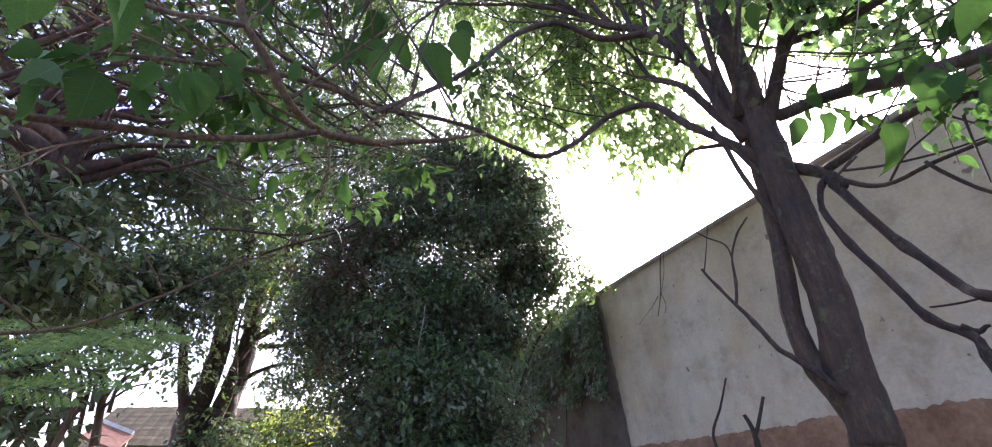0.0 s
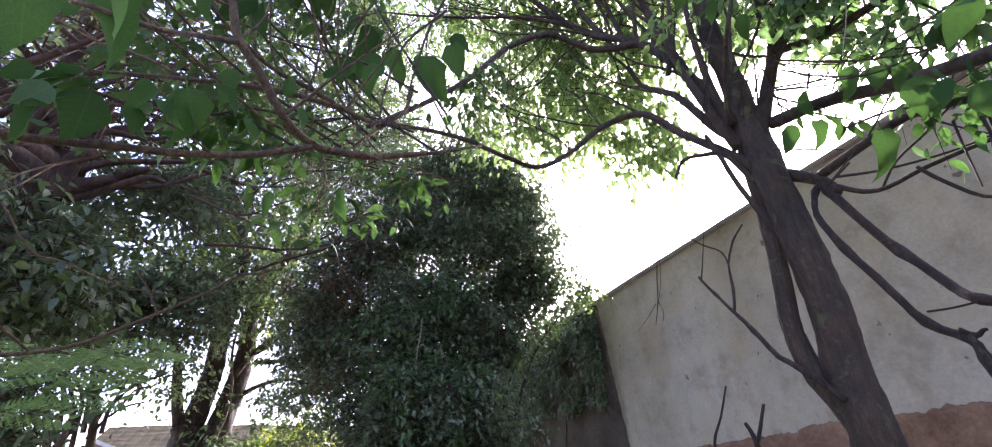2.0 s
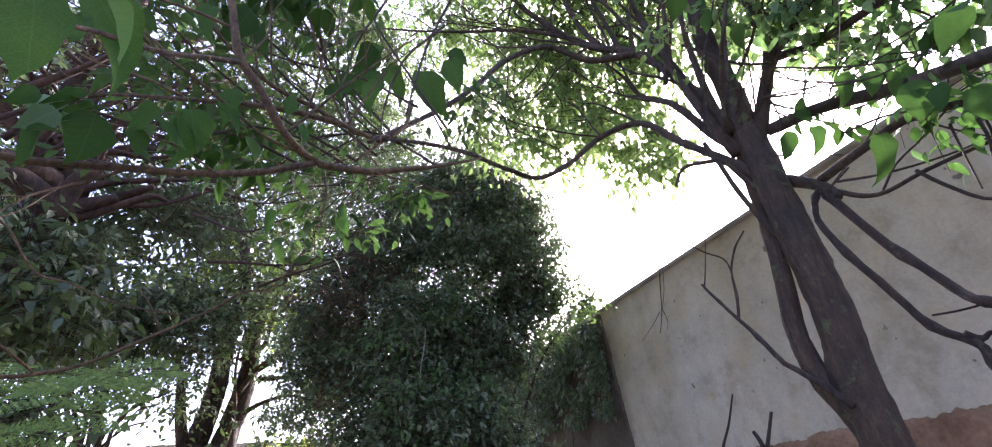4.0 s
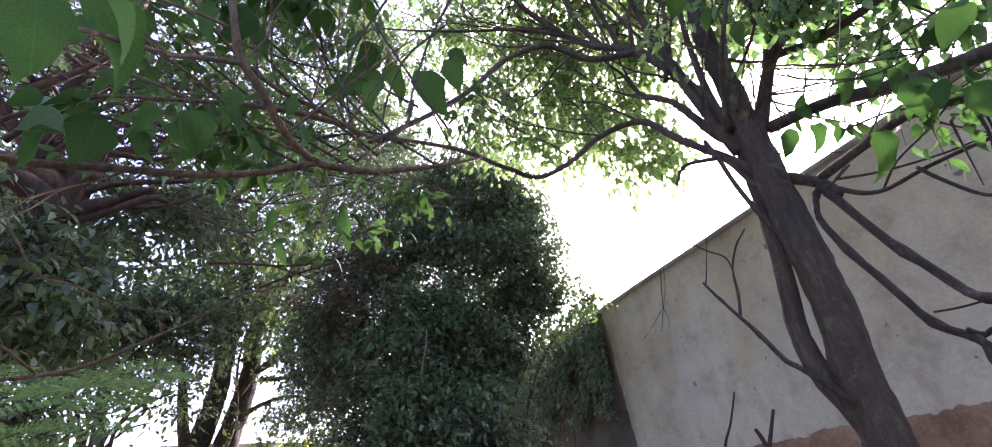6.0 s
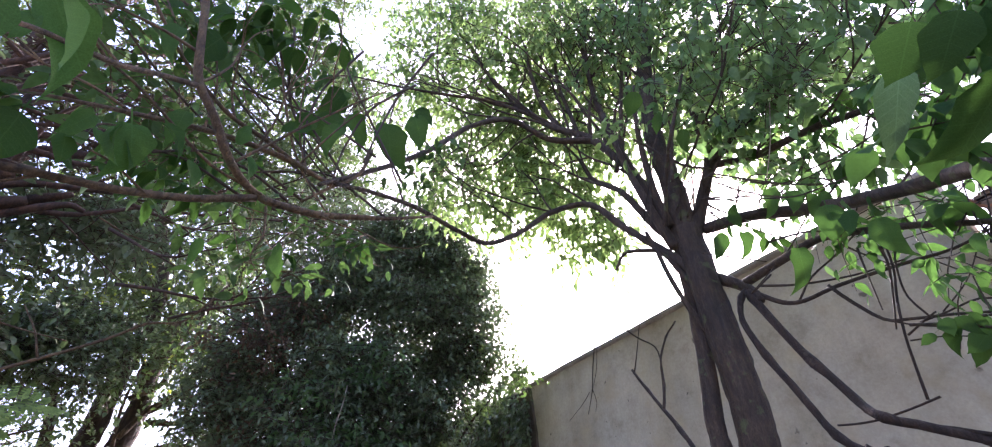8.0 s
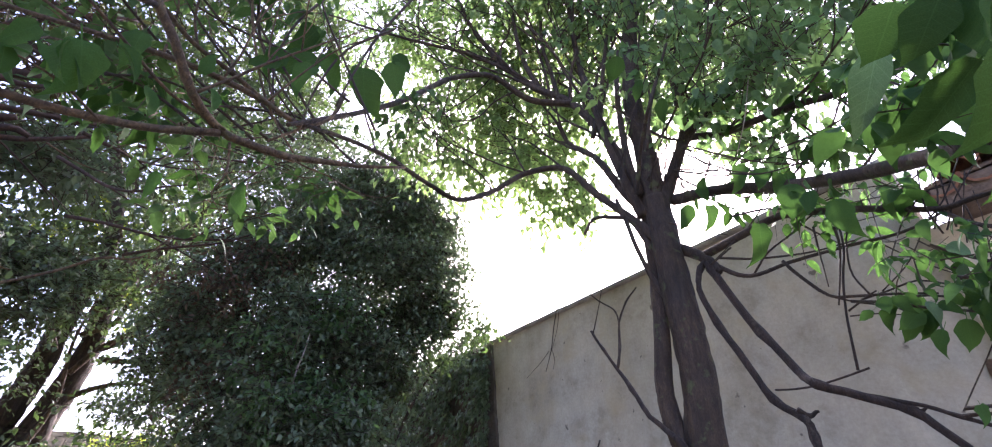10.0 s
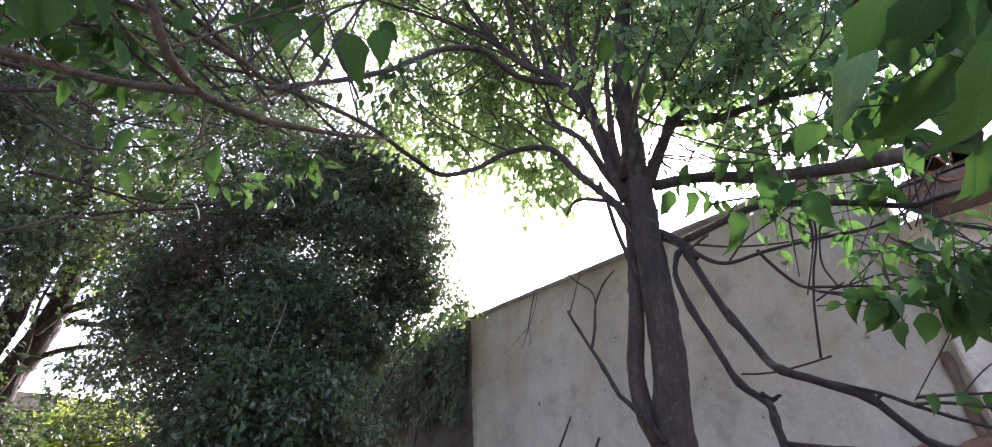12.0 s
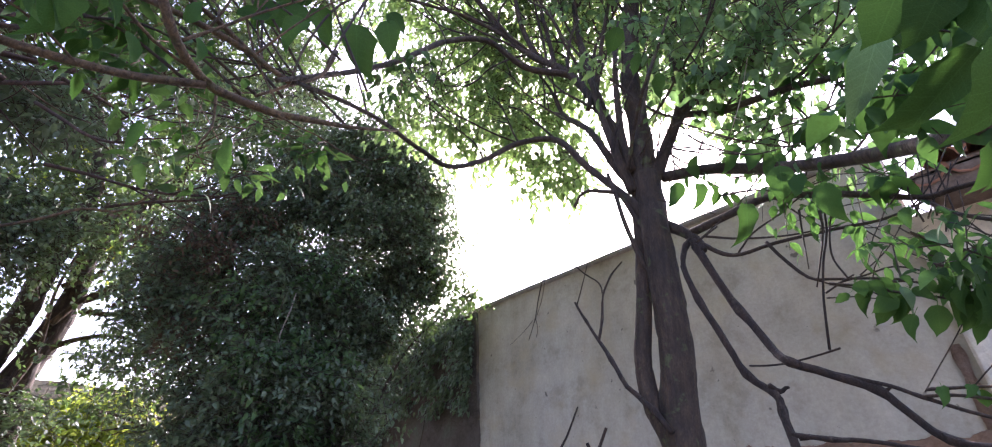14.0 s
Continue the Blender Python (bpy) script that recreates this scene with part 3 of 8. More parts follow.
limb("shoot", main_tree, bark, [(1.50, 0.81, 3.01), (1.53, 0.76, 3.26), (1.56, 0.69, 3.47), (1.59, 0.61, 3.68)], 0.0077, 0.0070)
limb("shoot", main_tree, bark, [(1.61, 1.17, 3.45), (1.67, 1.11, 3.79), (1.70, 1.06, 4.11), (1.74, 1.00, 4.46)], 0.0147, 0.0105)
limb("limb", main_tree, bark, [(1.76, 0.88, 2.89), (1.76, 0.67, 2.82), (1.70, 0.42, 2.65), (1.52, 0.19, 2.45), (1.28, 0.02, 2.26), (1.04, -0.07, 2.10)], 0.0270, 0.0170)
limb("limb", main_tree, bark, [(1.76, 0.80, 2.55), (1.77, 0.64, 2.57), (1.77, 0.49, 2.58), (1.70, 0.33, 2.48), (1.64, 0.19, 2.38), (1.58, 0.07, 2.28), (1.53, -0.00, 2.25), (1.48, -0.07, 2.22)], 0.0182, 0.0049)
limb("limb", main_tree, bark, [(1.58, 0.07, 2.27), (1.53, 0.02, 2.18), (1.47, -0.05, 2.10), (1.42, -0.10, 2.04)], 0.0063, 0.0035)
limb("limb", main_tree, bark, [(1.81, 0.75, 3.24), (1.80, 0.56, 3.12), (1.75, 0.31, 3.02), (1.70, 0.14, 2.91), (1.65, 0.03, 2.86), (1.57, -0.07, 2.79), (1.46, -0.18, 2.72)], 0.0196, 0.0056)
limb("limb", main_tree, bark, [(1.73, 0.40, 2.84), (1.71, 0.26, 2.80), (1.67, 0.15, 2.77), (1.63, 0.06, 2.73)], 0.0035, 0.0042)
limb("limb", main_tree, bark, [(1.76, 0.92, 2.64), (1.76, 0.83, 2.56), (1.76, 0.78, 2.49), (1.74, 0.76, 2.44)], 0.0273, 0.0140)
limb("dead_limb", main_tree, bark_dead, [(1.745, 0.80, 2.50), (1.74, 0.79, 2.47), (1.74, 0.74, 2.32), (1.74, 0.68, 2.16), (1.72, 0.60, 2.00), (1.66, 0.54, 1.93), (1.69, 0.45, 1.88), (1.70, 0.35, 1.82), (1.69, 0.31, 1.77), (1.68, 0.24, 1.69), (1.65, 0.14, 1.66)], 0.0170, 0.0095)
limb("dead_limb", main_tree, bark_dead, [(1.76, 0.79, 2.53), (1.74, 0.83, 2.49), (1.72, 0.85, 2.39), (1.71, 0.81, 2.23), (1.70, 0.74, 2.04), (1.69, 0.69, 1.92), (1.67, 0.61, 1.84), (1.66, 0.60, 1.79), (1.63, 0.58, 1.70), (1.60, 0.56, 1.58)], 0.0120, 0.0128)
limb("dead_limb", main_tree, bark_dead, [(1.63, 0.58, 1.72), (1.62, 0.48, 1.70), (1.60, 0.40, 1.69), (1.59, 0.27, 1.66)], 0.0080, 0.0048)
limb("dead_limb", main_tree, bark_dead, [(1.71, 0.56, 1.94), (1.70, 0.41, 1.87), (1.68, 0.32, 1.83), (1.66, 0.26, 1.79), (1.62, 0.18, 1.74), (1.57, 0.11, 1.70)], 0.0064, 0.0040)
limb("twig", main_tree, bark_dead, [(1.70, 0.68, 1.95), (1.70, 0.62, 1.94), (1.71, 0.56, 1.94), (1.72, 0.48, 1.95), (1.72, 0.41, 1.96)], 0.0034, 0.0034)
limb("twig", main_tree, bark_dead, [(1.72, 0.44, 1.96), (1.71, 0.42, 2.05), (1.70, 0.40, 2.13), (1.70, 0.37, 2.23), (1.70, 0.33, 2.33), (1.70, 0.31, 2.43)], 0.0043, 0.0034)
limb("twig", main_tree, bark_dead, [(1.70, 0.32, 2.15), (1.70, 0.34, 2.23), (1.70, 0.33, 2.30), (1.70, 0.30, 2.38), (1.69, 0.26, 2.39)], 0.0034, 0.0026)
limb("twig", main_tree, bark, [(1.75, 0.76, 2.47), (1.76, 0.70, 2.41), (1.76, 0.63, 2.38), (1.76, 0.51, 2.38), (1.74, 0.32, 2.35), (1.70, 0.18, 2.31), (1.65, 0.07, 2.30)], 0.0102, 0.0034)
limb("twig", main_tree, bark, [(1.76, 0.75, 2.51), (1.77, 0.62, 2.45), (1.78, 0.45, 2.40), (1.74, 0.30, 2.36)], 0.0059, 0.0026)
limb("twig", main_tree, bark, [(1.76, 0.64, 2.39), (1.76, 0.57, 2.45), (1.77, 0.47, 2.49), (1.77, 0.38, 2.53), (1.76, 0.34, 2.52)], 0.0043, 0.0034)
limb("twig", main_tree, bark, [(1.75, 0.53, 2.39), (1.76, 0.50, 2.32), (1.76, 0.44, 2.22), (1.75, 0.38, 2.19), (1.75, 0.28, 2.16), (1.74, 0.18, 2.12)], 0.0068, 0.0034)
limb("twig", main_tree, bark, [(1.76, 0.43, 2.21), (1.77, 0.37, 2.17), (1.76, 0.30, 2.13), (1.76, 0.27, 2.10)], 0.0034, 0.0017)
limb("twig", main_tree, bark, [(1.75, 0.36, 2.17), (1.77, 0.29, 2.18), (1.76, 0.21, 2.18), (1.74, 0.14, 2.13), (1.72, 0.09, 2.10)], 0.0034, 0.0026)
limb("twig", main_tree, bark, [(1.76, 0.30, 2.18), (1.76, 0.22, 2.23), (1.76, 0.17, 2.28), (1.74, 0.13, 2.32)], 0.0026, 0.0017)
limb("twig", main_tree, bark, [(1.73, 0.40, 2.14), (1.74, 0.34, 2.17), (1.74, 0.31, 2.18)], 0.0034, 0.0026)
limb("twig", main_tree, bark, [(1.72, 0.40, 2.12), (1.74, 0.33, 2.11), (1.74, 0.26, 2.08)], 0.0026, 0.0017)
limb("twig", main_tree, bark, [(1.66, 0.25, 1.80), (1.67, 0.21, 1.85), (1.68, 0.16, 1.91), (1.68, 0.11, 1.97)], 0.0017, 0.0017)
limb("twig", main_tree, bark, [(1.66, 0.26, 1.79), (1.62, 0.20, 1.78), (1.58, 0.14, 1.76), (1.53, 0.07, 1.73)], 0.0051, 0.0034)
limb("twig", main_tree, bark, [(1.60, 0.15, 1.79), (1.59, 0.10, 1.83), (1.59, 0.05, 1.86), (1.58, 0.01, 1.89)], 0.0017, 0.0017)
limb("dead_branch", main_tree, bark_dead, [(1.61, 0.95, 1.75), (1.61, 1.01, 1.83), (1.65, 1.14, 1.94), (1.68, 1.23, 2.07), (1.70, 1.30, 2.17), (1.71, 1.37, 2.28), (1.71, 1.43, 2.39)], 0.0115, 0.006)
limb("dead_branch", main_tree, bark_dead, [(1.70, 1.30, 2.17), (1.73, 1.29, 2.28), (1.75, 1.29, 2.40), (1.79, 1.26, 2.51), (1.84, 1.22, 2.59)], 0.0068, 0.0034)
limb("twig", main_tree, bark_dead, [(1.75, 1.29, 2.39), (1.77, 1.32, 2.48), (1.74, 1.38, 2.54), (1.73, 1.45, 2.62), (1.71, 1.55, 2.71)], 0.0043, 0.0026)
limb("twig", main_tree, bark_dead, [(1.71, 1.42, 2.38), (1.73, 1.40, 2.47), (1.76, 1.37, 2.62)], 0.0034, 0.0017)
limb("bough", left_bough, bark_brown, [(-0.59, 0.82, 2.04), (-0.54, 0.85, 2.06), (-0.49, 0.89, 2.08), (-0.44, 0.91, 2.10), (-0.36, 0.96, 2.15), (-0.27, 1.01, 2.20), (-0.16, 1.06, 2.27), (-0.09, 1.08, 2.32), (-0.03, 1.09, 2.36)], 0.0070, 0.0100)
limb("bough", left_bough, bark_brown, [(0.16, 1.13, 2.41), (0.05, 1.11, 2.38), (-0.03, 1.09, 2.37), (-0.11, 1.03, 2.39), (-0.18, 0.97, 2.46), (-0.24, 0.94, 2.52), (-0.27, 0.92, 2.60), (-0.31, 0.91, 2.74), (-0.36, 0.89, 2.90)], 0.0110, 0.0100)
limb("bough", left_bough, bark_brown, [(0.15, 1.13, 2.41), (0.25, 1.13, 2.45), (0.36, 1.15, 2.51), (0.52, 1.20, 2.63)], 0.0110, 0.0040)
limb("twig", left_bough, bark_brown, [(-0.24, 0.94, 2.51), (-0.29, 0.86, 2.41), (-0.32, 0.79, 2.32), (-0.35, 0.71, 2.24), (-0.36, 0.63, 2.16), (-0.38, 0.58, 2.10), (-0.39, 0.53, 2.05)], 0.0070, 0.0030)
limb("twig", left_bough, bark_brown, [(-0.02, 1.08, 2.37), (-0.15, 1.05, 2.38), (-0.27, 0.97, 2.41), (-0.34, 0.93, 2.43), (-0.39, 0.88, 2.42), (-0.43, 0.82, 2.44), (-0.46, 0.78, 2.49)], 0.0040, 0.0030)
limb("twig", left_bough, bark_brown, [(0.06, 1.16, 2.59), (-0.08, 1.13, 2.57), (-0.21, 1.09, 2.52), (-0.34, 1.04, 2.44), (-0.42, 0.98, 2.36), (-0.48, 0.94, 2.30)], 0.0100, 0.0030)
limb("twig", left_bough, bark_brown, [(0.15, 1.15, 2.55), (0.04, 1.15, 2.58), (-0.07, 1.13, 2.61), (-0.16, 1.10, 2.61), (-0.23, 1.07, 2.63), (-0.32, 1.01, 2.66), (-0.37, 0.94, 2.67), (-0.43, 0.91, 2.73)], 0.0080, 0.0040)
limb("twig", left_bough, bark_brown, [(0.15, 1.13, 2.43), (0.07, 1.16, 2.55), (0.00, 1.16, 2.67), (-0.08, 1.16, 2.87), (-0.14, 1.15, 3.04), (-0.24, 1.13, 3.19)], 0.0030, 0.0050)
limb("twig", left_bough, bark_brown, [(0.07, 1.16, 2.57), (0.01, 1.17, 2.73), (-0.03, 1.18, 2.95), (-0.06, 1.19, 3.35)], 0.0030, 0.0030)
limb("twig", left_bough, bark_brown, [(-0.22, 1.03, 2.22), (-0.29, 0.97, 2.23), (-0.35, 0.93, 2.22), (-0.39, 0.88, 2.19), (-0.43, 0.83, 2.15)], 0.0030, 0.0010)
limb("twig", left_bough, bark_brown, [(-0.14, 1.06, 2.32), (-0.06, 1.09, 2.32), (0.05, 1.11, 2.34), (0.18, 1.12, 2.35), (0.23, 1.11, 2.37)], 0.0020, 0.0010)
limb("twig", left_bough, bark_brown, [(-0.00, 1.11, 2.36), (0.02, 1.11, 2.27), (0.01, 1.11, 2.20), (0.04, 1.11, 2.16)], 0.0040, 0.0010)
limb("twig", left_bough, bark_brown, [(-0.02, 1.11, 2.23), (0.04, 1.12, 2.29), (0.09, 1.13, 2.32)], 0.0010, 0.0020)
limb("twig", left_bough, bark_brown, [(0.26, 1.23, 2.86), (0.23, 1.19, 2.68), (0.15, 1.16, 2.55), (0.08, 1.14, 2.44)], 0.0070, 0.0040)
limb("twig", left_bough, bark_brown, [(0.33, 1.25, 2.88), (0.24, 1.29, 3.06), (0.12, 1.31, 3.27), (0.02, 1.31, 3.50)], 0.0020, 0.0020)
limb("twig", left_bough, bark_brown, [(-0.89, 1.58, 2.34), (-0.82, 1.61, 2.31), (-0.73, 1.66, 2.20), (-0.65, 1.69, 2.19), (-0.55, 1.73, 2.16), (-0.45, 1.75, 2.15), (-0.36, 1.77, 2.15)], 0.0040, 0.0020)
limb("twig", left_bough, bark_brown, [(-0.42, 1.86, 2.12), (-0.46, 1.85, 2.19), (-0.52, 1.84, 2.26)], 0.0040, 0.0020)
limb("twig", left_bough, bark_brown, [(-0.83, 1.83, 1.93), (-0.72, 1.88, 1.96), (-0.61, 1.92, 2.01), (-0.47, 1.95, 2.12), (-0.31, 1.99, 2.26), (-0.22, 2.00, 2.35), (-0.11, 2.01, 2.40), (-0.02, 2.01, 2.59)], 0.0070, 0.0040)
limb("twig", left_bough, bark_brown, [(-0.82, 1.73, 2.04), (-0.75, 1.75, 2.00), (-0.71, 1.88, 1.97)], 0.0050, 0.0040)
limb("twig", left_bough, bark_brown, [(-0.44, 1.65, 2.51), (-0.35, 1.67, 2.49), (-0.27, 1.69, 2.50)], 0.0030, 0.0020)
limb("limb", brown_tree, bark_red, [(-1.31, 2.71, 3.11), (-1.32, 2.60, 3.10), (-1.38, 2.45, 3.07), (-1.45, 2.29, 3.01)], 0.0950, 0.0350)
limb("limb", brown_tree, bark_red, [(-1.30, 2.71, 3.11), (-1.38, 2.68, 3.32), (-1.43, 2.65, 3.56), (-1.44, 2.64, 3.87), (-1.48, 2.62, 4.18)], 0.0660, 0.0310)
limb("limb", brown_tree, bark_red, [(-1.25, 2.74, 3.04), (-1.13, 2.79, 3.06), (-1.01, 2.73, 3.15), (-0.87, 2.67, 3.21)], 0.0600, 0.0140)
limb("limb", brown_tree, bark_red, [(-1.28, 2.72, 3.12), (-1.23, 2.75, 3.29), (-1.15, 2.78, 3.48), (-0.95, 2.86, 3.63)], 0.0480, 0.0250)
limb("limb", brown_tree, bark_red, [(-1.37, 2.68, 3.19), (-1.48, 2.62, 3.33), (-1.59, 2.55, 3.46), (-1.71, 2.48, 3.57)], 0.0390, 0.0210)
limb("limb", brown_tree, bark_red, [(-1.44, 2.64, 3.60), (-1.36, 2.68, 3.89), (-1.20, 2.76, 4.05), (-0.96, 2.85, 4.19)], 0.0330, 0.0180)
limb("limb", brown_tree, bark_red, [(-1.43, 2.65, 3.56), (-1.56, 2.57, 3.69), (-1.66, 2.51, 3.79), (-1.75, 2.45, 3.82)], 0.0300, 0.0170)
limb("limb", brown_tree, bark_red, [(-1.48, 2.62, 4.18), (-1.40, 2.66, 4.55), (-1.33, 2.70, 5.05)], 0.0340, 0.0230)
limb("limb", brown_tree, bark_red, [(-1.44, 2.64, 3.87), (-1.35, 2.69, 4.14), (-1.20, 2.76, 4.44), (-0.97, 2.85, 4.74)], 0.0270, 0.0160)
limb("stem", back_tree, bark, [(-0.73, 5.97, 2.33), (-0.67, 5.97, 2.80), (-0.68, 5.97, 3.27), (-0.67, 5.97, 3.73), (-0.67, 5.97, 4.22), (-0.84, 5.95, 4.82), (-1.12, 5.91, 5.43), (-1.42, 5.84, 6.43)], 0.1110, 0.0440)
limb("stem", back_tree, bark, [(-0.48, 5.99, 2.33), (-0.42, 6.00, 2.74), (-0.40, 6.00, 3.16), (-0.44, 6.00, 3.60), (-0.31, 6.00, 4.03), (-0.09, 6.01, 4.51), (0.04, 6.01, 5.23), (0.07, 6.01, 6.29)], 0.1200, 0.0440)
limb("stem", back_tree, bark, [(-0.82, 5.85, 2.31), (-0.94, 5.84, 2.69), (-1.00, 5.83, 2.94), (-1.11, 5.81, 3.19), (-1.33, 5.76, 3.58)], 0.0570, 0.0220)
limb("limb", back_tree, bark, [(-0.55, 5.99, 3.74), (-0.34, 6.00, 4.19), (0.13, 5.81, 4.44), (0.55, 5.58, 4.68)], 0.0640, 0.0270)
limb("limb", back_tree, bark, [(-0.69, 5.97, 4.31), (-1.08, 5.91, 4.66), (-1.50, 5.82, 4.98), (-1.90, 5.70, 5.29)], 0.0460, 0.0230)
limb("limb", back_tree, bark, [(-0.66, 5.97, 3.42), (-1.09, 5.91, 3.89), (-1.53, 5.81, 4.18), (-1.96, 5.68, 4.28)], 0.0400, 0.0210)
limb("limb", back_tree, bark, [(-0.36, 6.00, 3.09), (-0.11, 5.81, 3.26), (0.03, 5.61, 3.58), (0.20, 5.51, 3.80)], 0.0400, 0.0180)
limb("twig", dark_tree, bark_pale, [(0.93, 3.49, 2.38), (0.93, 3.49, 2.53), (0.95, 3.48, 2.70), (0.97, 3.53, 2.85)], 0.0070, 0.0040)
limb("stem", lace_shrub, bark_brown, [(-1.23, 4.13, 2.02), (-1.28, 4.11, 2.25), (-1.38, 4.08, 2.44), (-1.49, 4.04, 2.59)], 0.0150, 0.0050)
limb("stem", lace_shrub, bark_brown, [(-1.11, 4.16, 2.03), (-1.15, 4.15, 2.26), (-1.19, 4.14, 2.46), (-1.20, 4.14, 2.63)], 0.0170, 0.0060)
limb("stem", lace_shrub, bark_brown, [(-1.02, 4.19, 2.03), (-1.02, 4.19, 2.20), (-0.93, 4.21, 2.35), (-0.77, 4.24, 2.45)], 0.0150, 0.0060)
limb("stem", lace_shrub, bark_brown, [(-1.17, 4.15, 2.02), (-1.22, 4.14, 2.21), (-1.30, 4.11, 2.40), (-1.30, 4.11, 2.57)], 0.0130, 0.0050)
limb("stem", lace_shrub, bark_brown, [(-1.02, 4.19, 2.22), (-0.99, 4.20, 2.35), (-0.97, 4.20, 2.48), (-0.97, 4.20, 2.62)], 0.0080, 0.0030)
limb("twig", main_tree, bark_dead, [(1.58, 0.12, 2.25), (1.58, 0.05, 2.30), (1.57, -0.03, 2.40)], 0.0026, 0.0017)
limb("twig", main_tree, bark_dead, [(1.58, 0.10, 2.23), (1.58, 0.05, 2.33), (1.57, 0.03, 2.43)], 0.0026, 0.0017)
limb("twig", main_tree, bark_dead, [(1.59, 0.08, 2.22), (1.58, 0.03, 2.29), (1.56, -0.06, 2.37)], 0.0026, 0.0017)
limb("twig", main_tree, bark_dead, [(1.59, 0.06, 2.22), (1.58, 0.04, 2.32), (1.57, 0.01, 2.42)], 0.0026, 0.0017)
limb("twig", main_tree, bark_dead, [(1.59, 0.03, 2.18), (1.58, 0.02, 2.27), (1.57, 0.01, 2.39)], 0.0026, 0.0017)
limb("twig", main_tree, bark_dead, [(1.58, 0.14, 2.29), (1.58, 0.08, 2.34), (1.57, 0.02, 2.33)], 0.0026, 0.0017)
limb("twig", main_tree, bark_dead, [(1.59, 0.04, 2.11), (1.58, 0.01, 2.20), (1.57, -0.01, 2.29)], 0.0017, 0.0008)
limb("twig", main_tree, bark_dead, [(1.59, 0.06, 2.17), (1.58, 0.03, 2.25), (1.57, -0.02, 2.35)], 0.0017, 0.0017)
limb("twig", main_tree, bark_dead, [(1.58, 0.09, 2.21), (1.57, 0.09, 2.30), (1.57, 0.06, 2.41)], 0.0026, 0.0017)
limb("twig", main_tree, bark, [(1.75, 0.75, 3.15), (1.78, 0.59, 2.98), (1.79, 0.43, 2.82), (1.78, 0.31, 2.74)], 0.0043, 0.0017)
limb("twig", main_tree, bark, [(1.73, 0.79, 3.00), (1.77, 0.63, 2.88), (1.76, 0.55, 2.86), (1.75, 0.43, 2.73)], 0.0043, 0.0026)
limb("twig", main_tree, bark, [(1.75, 0.75, 3.09), (1.76, 0.65, 2.95), (1.76, 0.54, 2.83), (1.74, 0.47, 2.76)], 0.0043, 0.0026)
limb("twig", main_tree, bark, [(1.72, 0.81, 2.98), (1.72, 0.74, 2.87), (1.72, 0.66, 2.80), (1.71, 0.57, 2.76)], 0.0043, 0.0026)
limb("twig", main_tree, bark, [(1.78, 0.67, 2.81), (1.78, 0.58, 2.91), (1.78, 0.49, 2.95), (1.77, 0.36, 2.93)], 0.0034, 0.0026)
limb("twig", main_tree, bark, [(1.73, 0.80, 3.14), (1.70, 0.79, 2.99), (1.67, 0.78, 2.82), (1.61, 0.82, 2.70)], 0.0043, 0.0026)
limb("twig", main_tree, bark, [(1.66, 0.93, 3.00), (1.67, 0.85, 3.09), (1.67, 0.78, 3.14), (1.65, 0.73, 3.13)], 0.0043, 0.0026)
limb("twig", main_tree, bark, [(1.68, 0.90, 2.94), (1.68, 0.84, 3.03), (1.67, 0.79, 3.08), (1.65, 0.72, 3.10)], 0.0043, 0.0026)
limb("twig", main_tree, bark, [(1.76, 0.73, 2.87), (1.75, 0.66, 2.96), (1.75, 0.59, 2.99), (1.73, 0.51, 2.92)], 0.0034, 0.0026)
limb("twig", main_tree, bark, [(1.81, 0.60, 2.76), (1.81, 0.49, 2.72), (1.80, 0.39, 2.70), (1.78, 0.31, 2.65)], 0.0043, 0.0017)
limb("twig", main_tree, bark, [(1.82, 0.56, 2.94), (1.82, 0.42, 2.87), (1.81, 0.34, 2.79), (1.79, 0.23, 2.77)], 0.0043, 0.0017)
limb("twig", main_tree, bark_pale, [(1.66, 0.36, 3.19), (1.65, 0.43, 3.00), (1.63, 0.50, 2.84)], 0.0026, 0.0017)
limb("limb", brown_tree, bark_red, [(-1.42, 2.53, 3.50), (-1.28, 2.60, 3.61), (-1.12, 2.67, 3.89), (-0.75, 2.80, 4.32)], 0.0250, 0.0090)
limb("limb", brown_tree, bark_red, [(-1.16, 2.66, 2.95), (-1.04, 2.71, 3.07), (-0.84, 2.77, 3.16), (-0.57, 2.84, 3.41)], 0.0240, 0.0080)
limb("limb", brown_tree, bark_red, [(-1.18, 2.65, 3.08), (-1.05, 2.70, 3.22), (-0.78, 2.79, 3.37), (-0.50, 2.86, 3.51)], 0.0240, 0.0080)
limb("limb", brown_tree, bark_red, [(-1.36, 2.56, 3.32), (-1.29, 2.60, 3.51), (-1.28, 2.60, 3.90), (-1.25, 2.61, 4.27)], 0.0230, 0.0060)
limb("limb", brown_tree, bark_red, [(-1.49, 2.49, 3.64), (-1.38, 2.55, 3.94), (-1.15, 2.66, 4.18), (-0.89, 2.76, 4.59)], 0.0240, 0.0090)
limb("limb", brown_tree, bark_red, [(-1.28, 2.60, 3.19), (-1.15, 2.66, 3.38), (-0.94, 2.74, 3.46), (-0.77, 2.80, 3.66)], 0.0240, 0.0080)
limb("limb", brown_tree, bark_red, [(-1.33, 2.58, 3.49), (-1.15, 2.66, 3.50), (-1.01, 2.72, 3.70), (-0.76, 2.80, 3.81)], 0.0260, 0.0080)
limb("limb", brown_tree, bark_red, [(-1.56, 2.44, 3.80), (-1.48, 2.49, 4.05), (-1.40, 2.54, 4.40), (-1.35, 2.57, 4.95)], 0.0240, 0.0070)
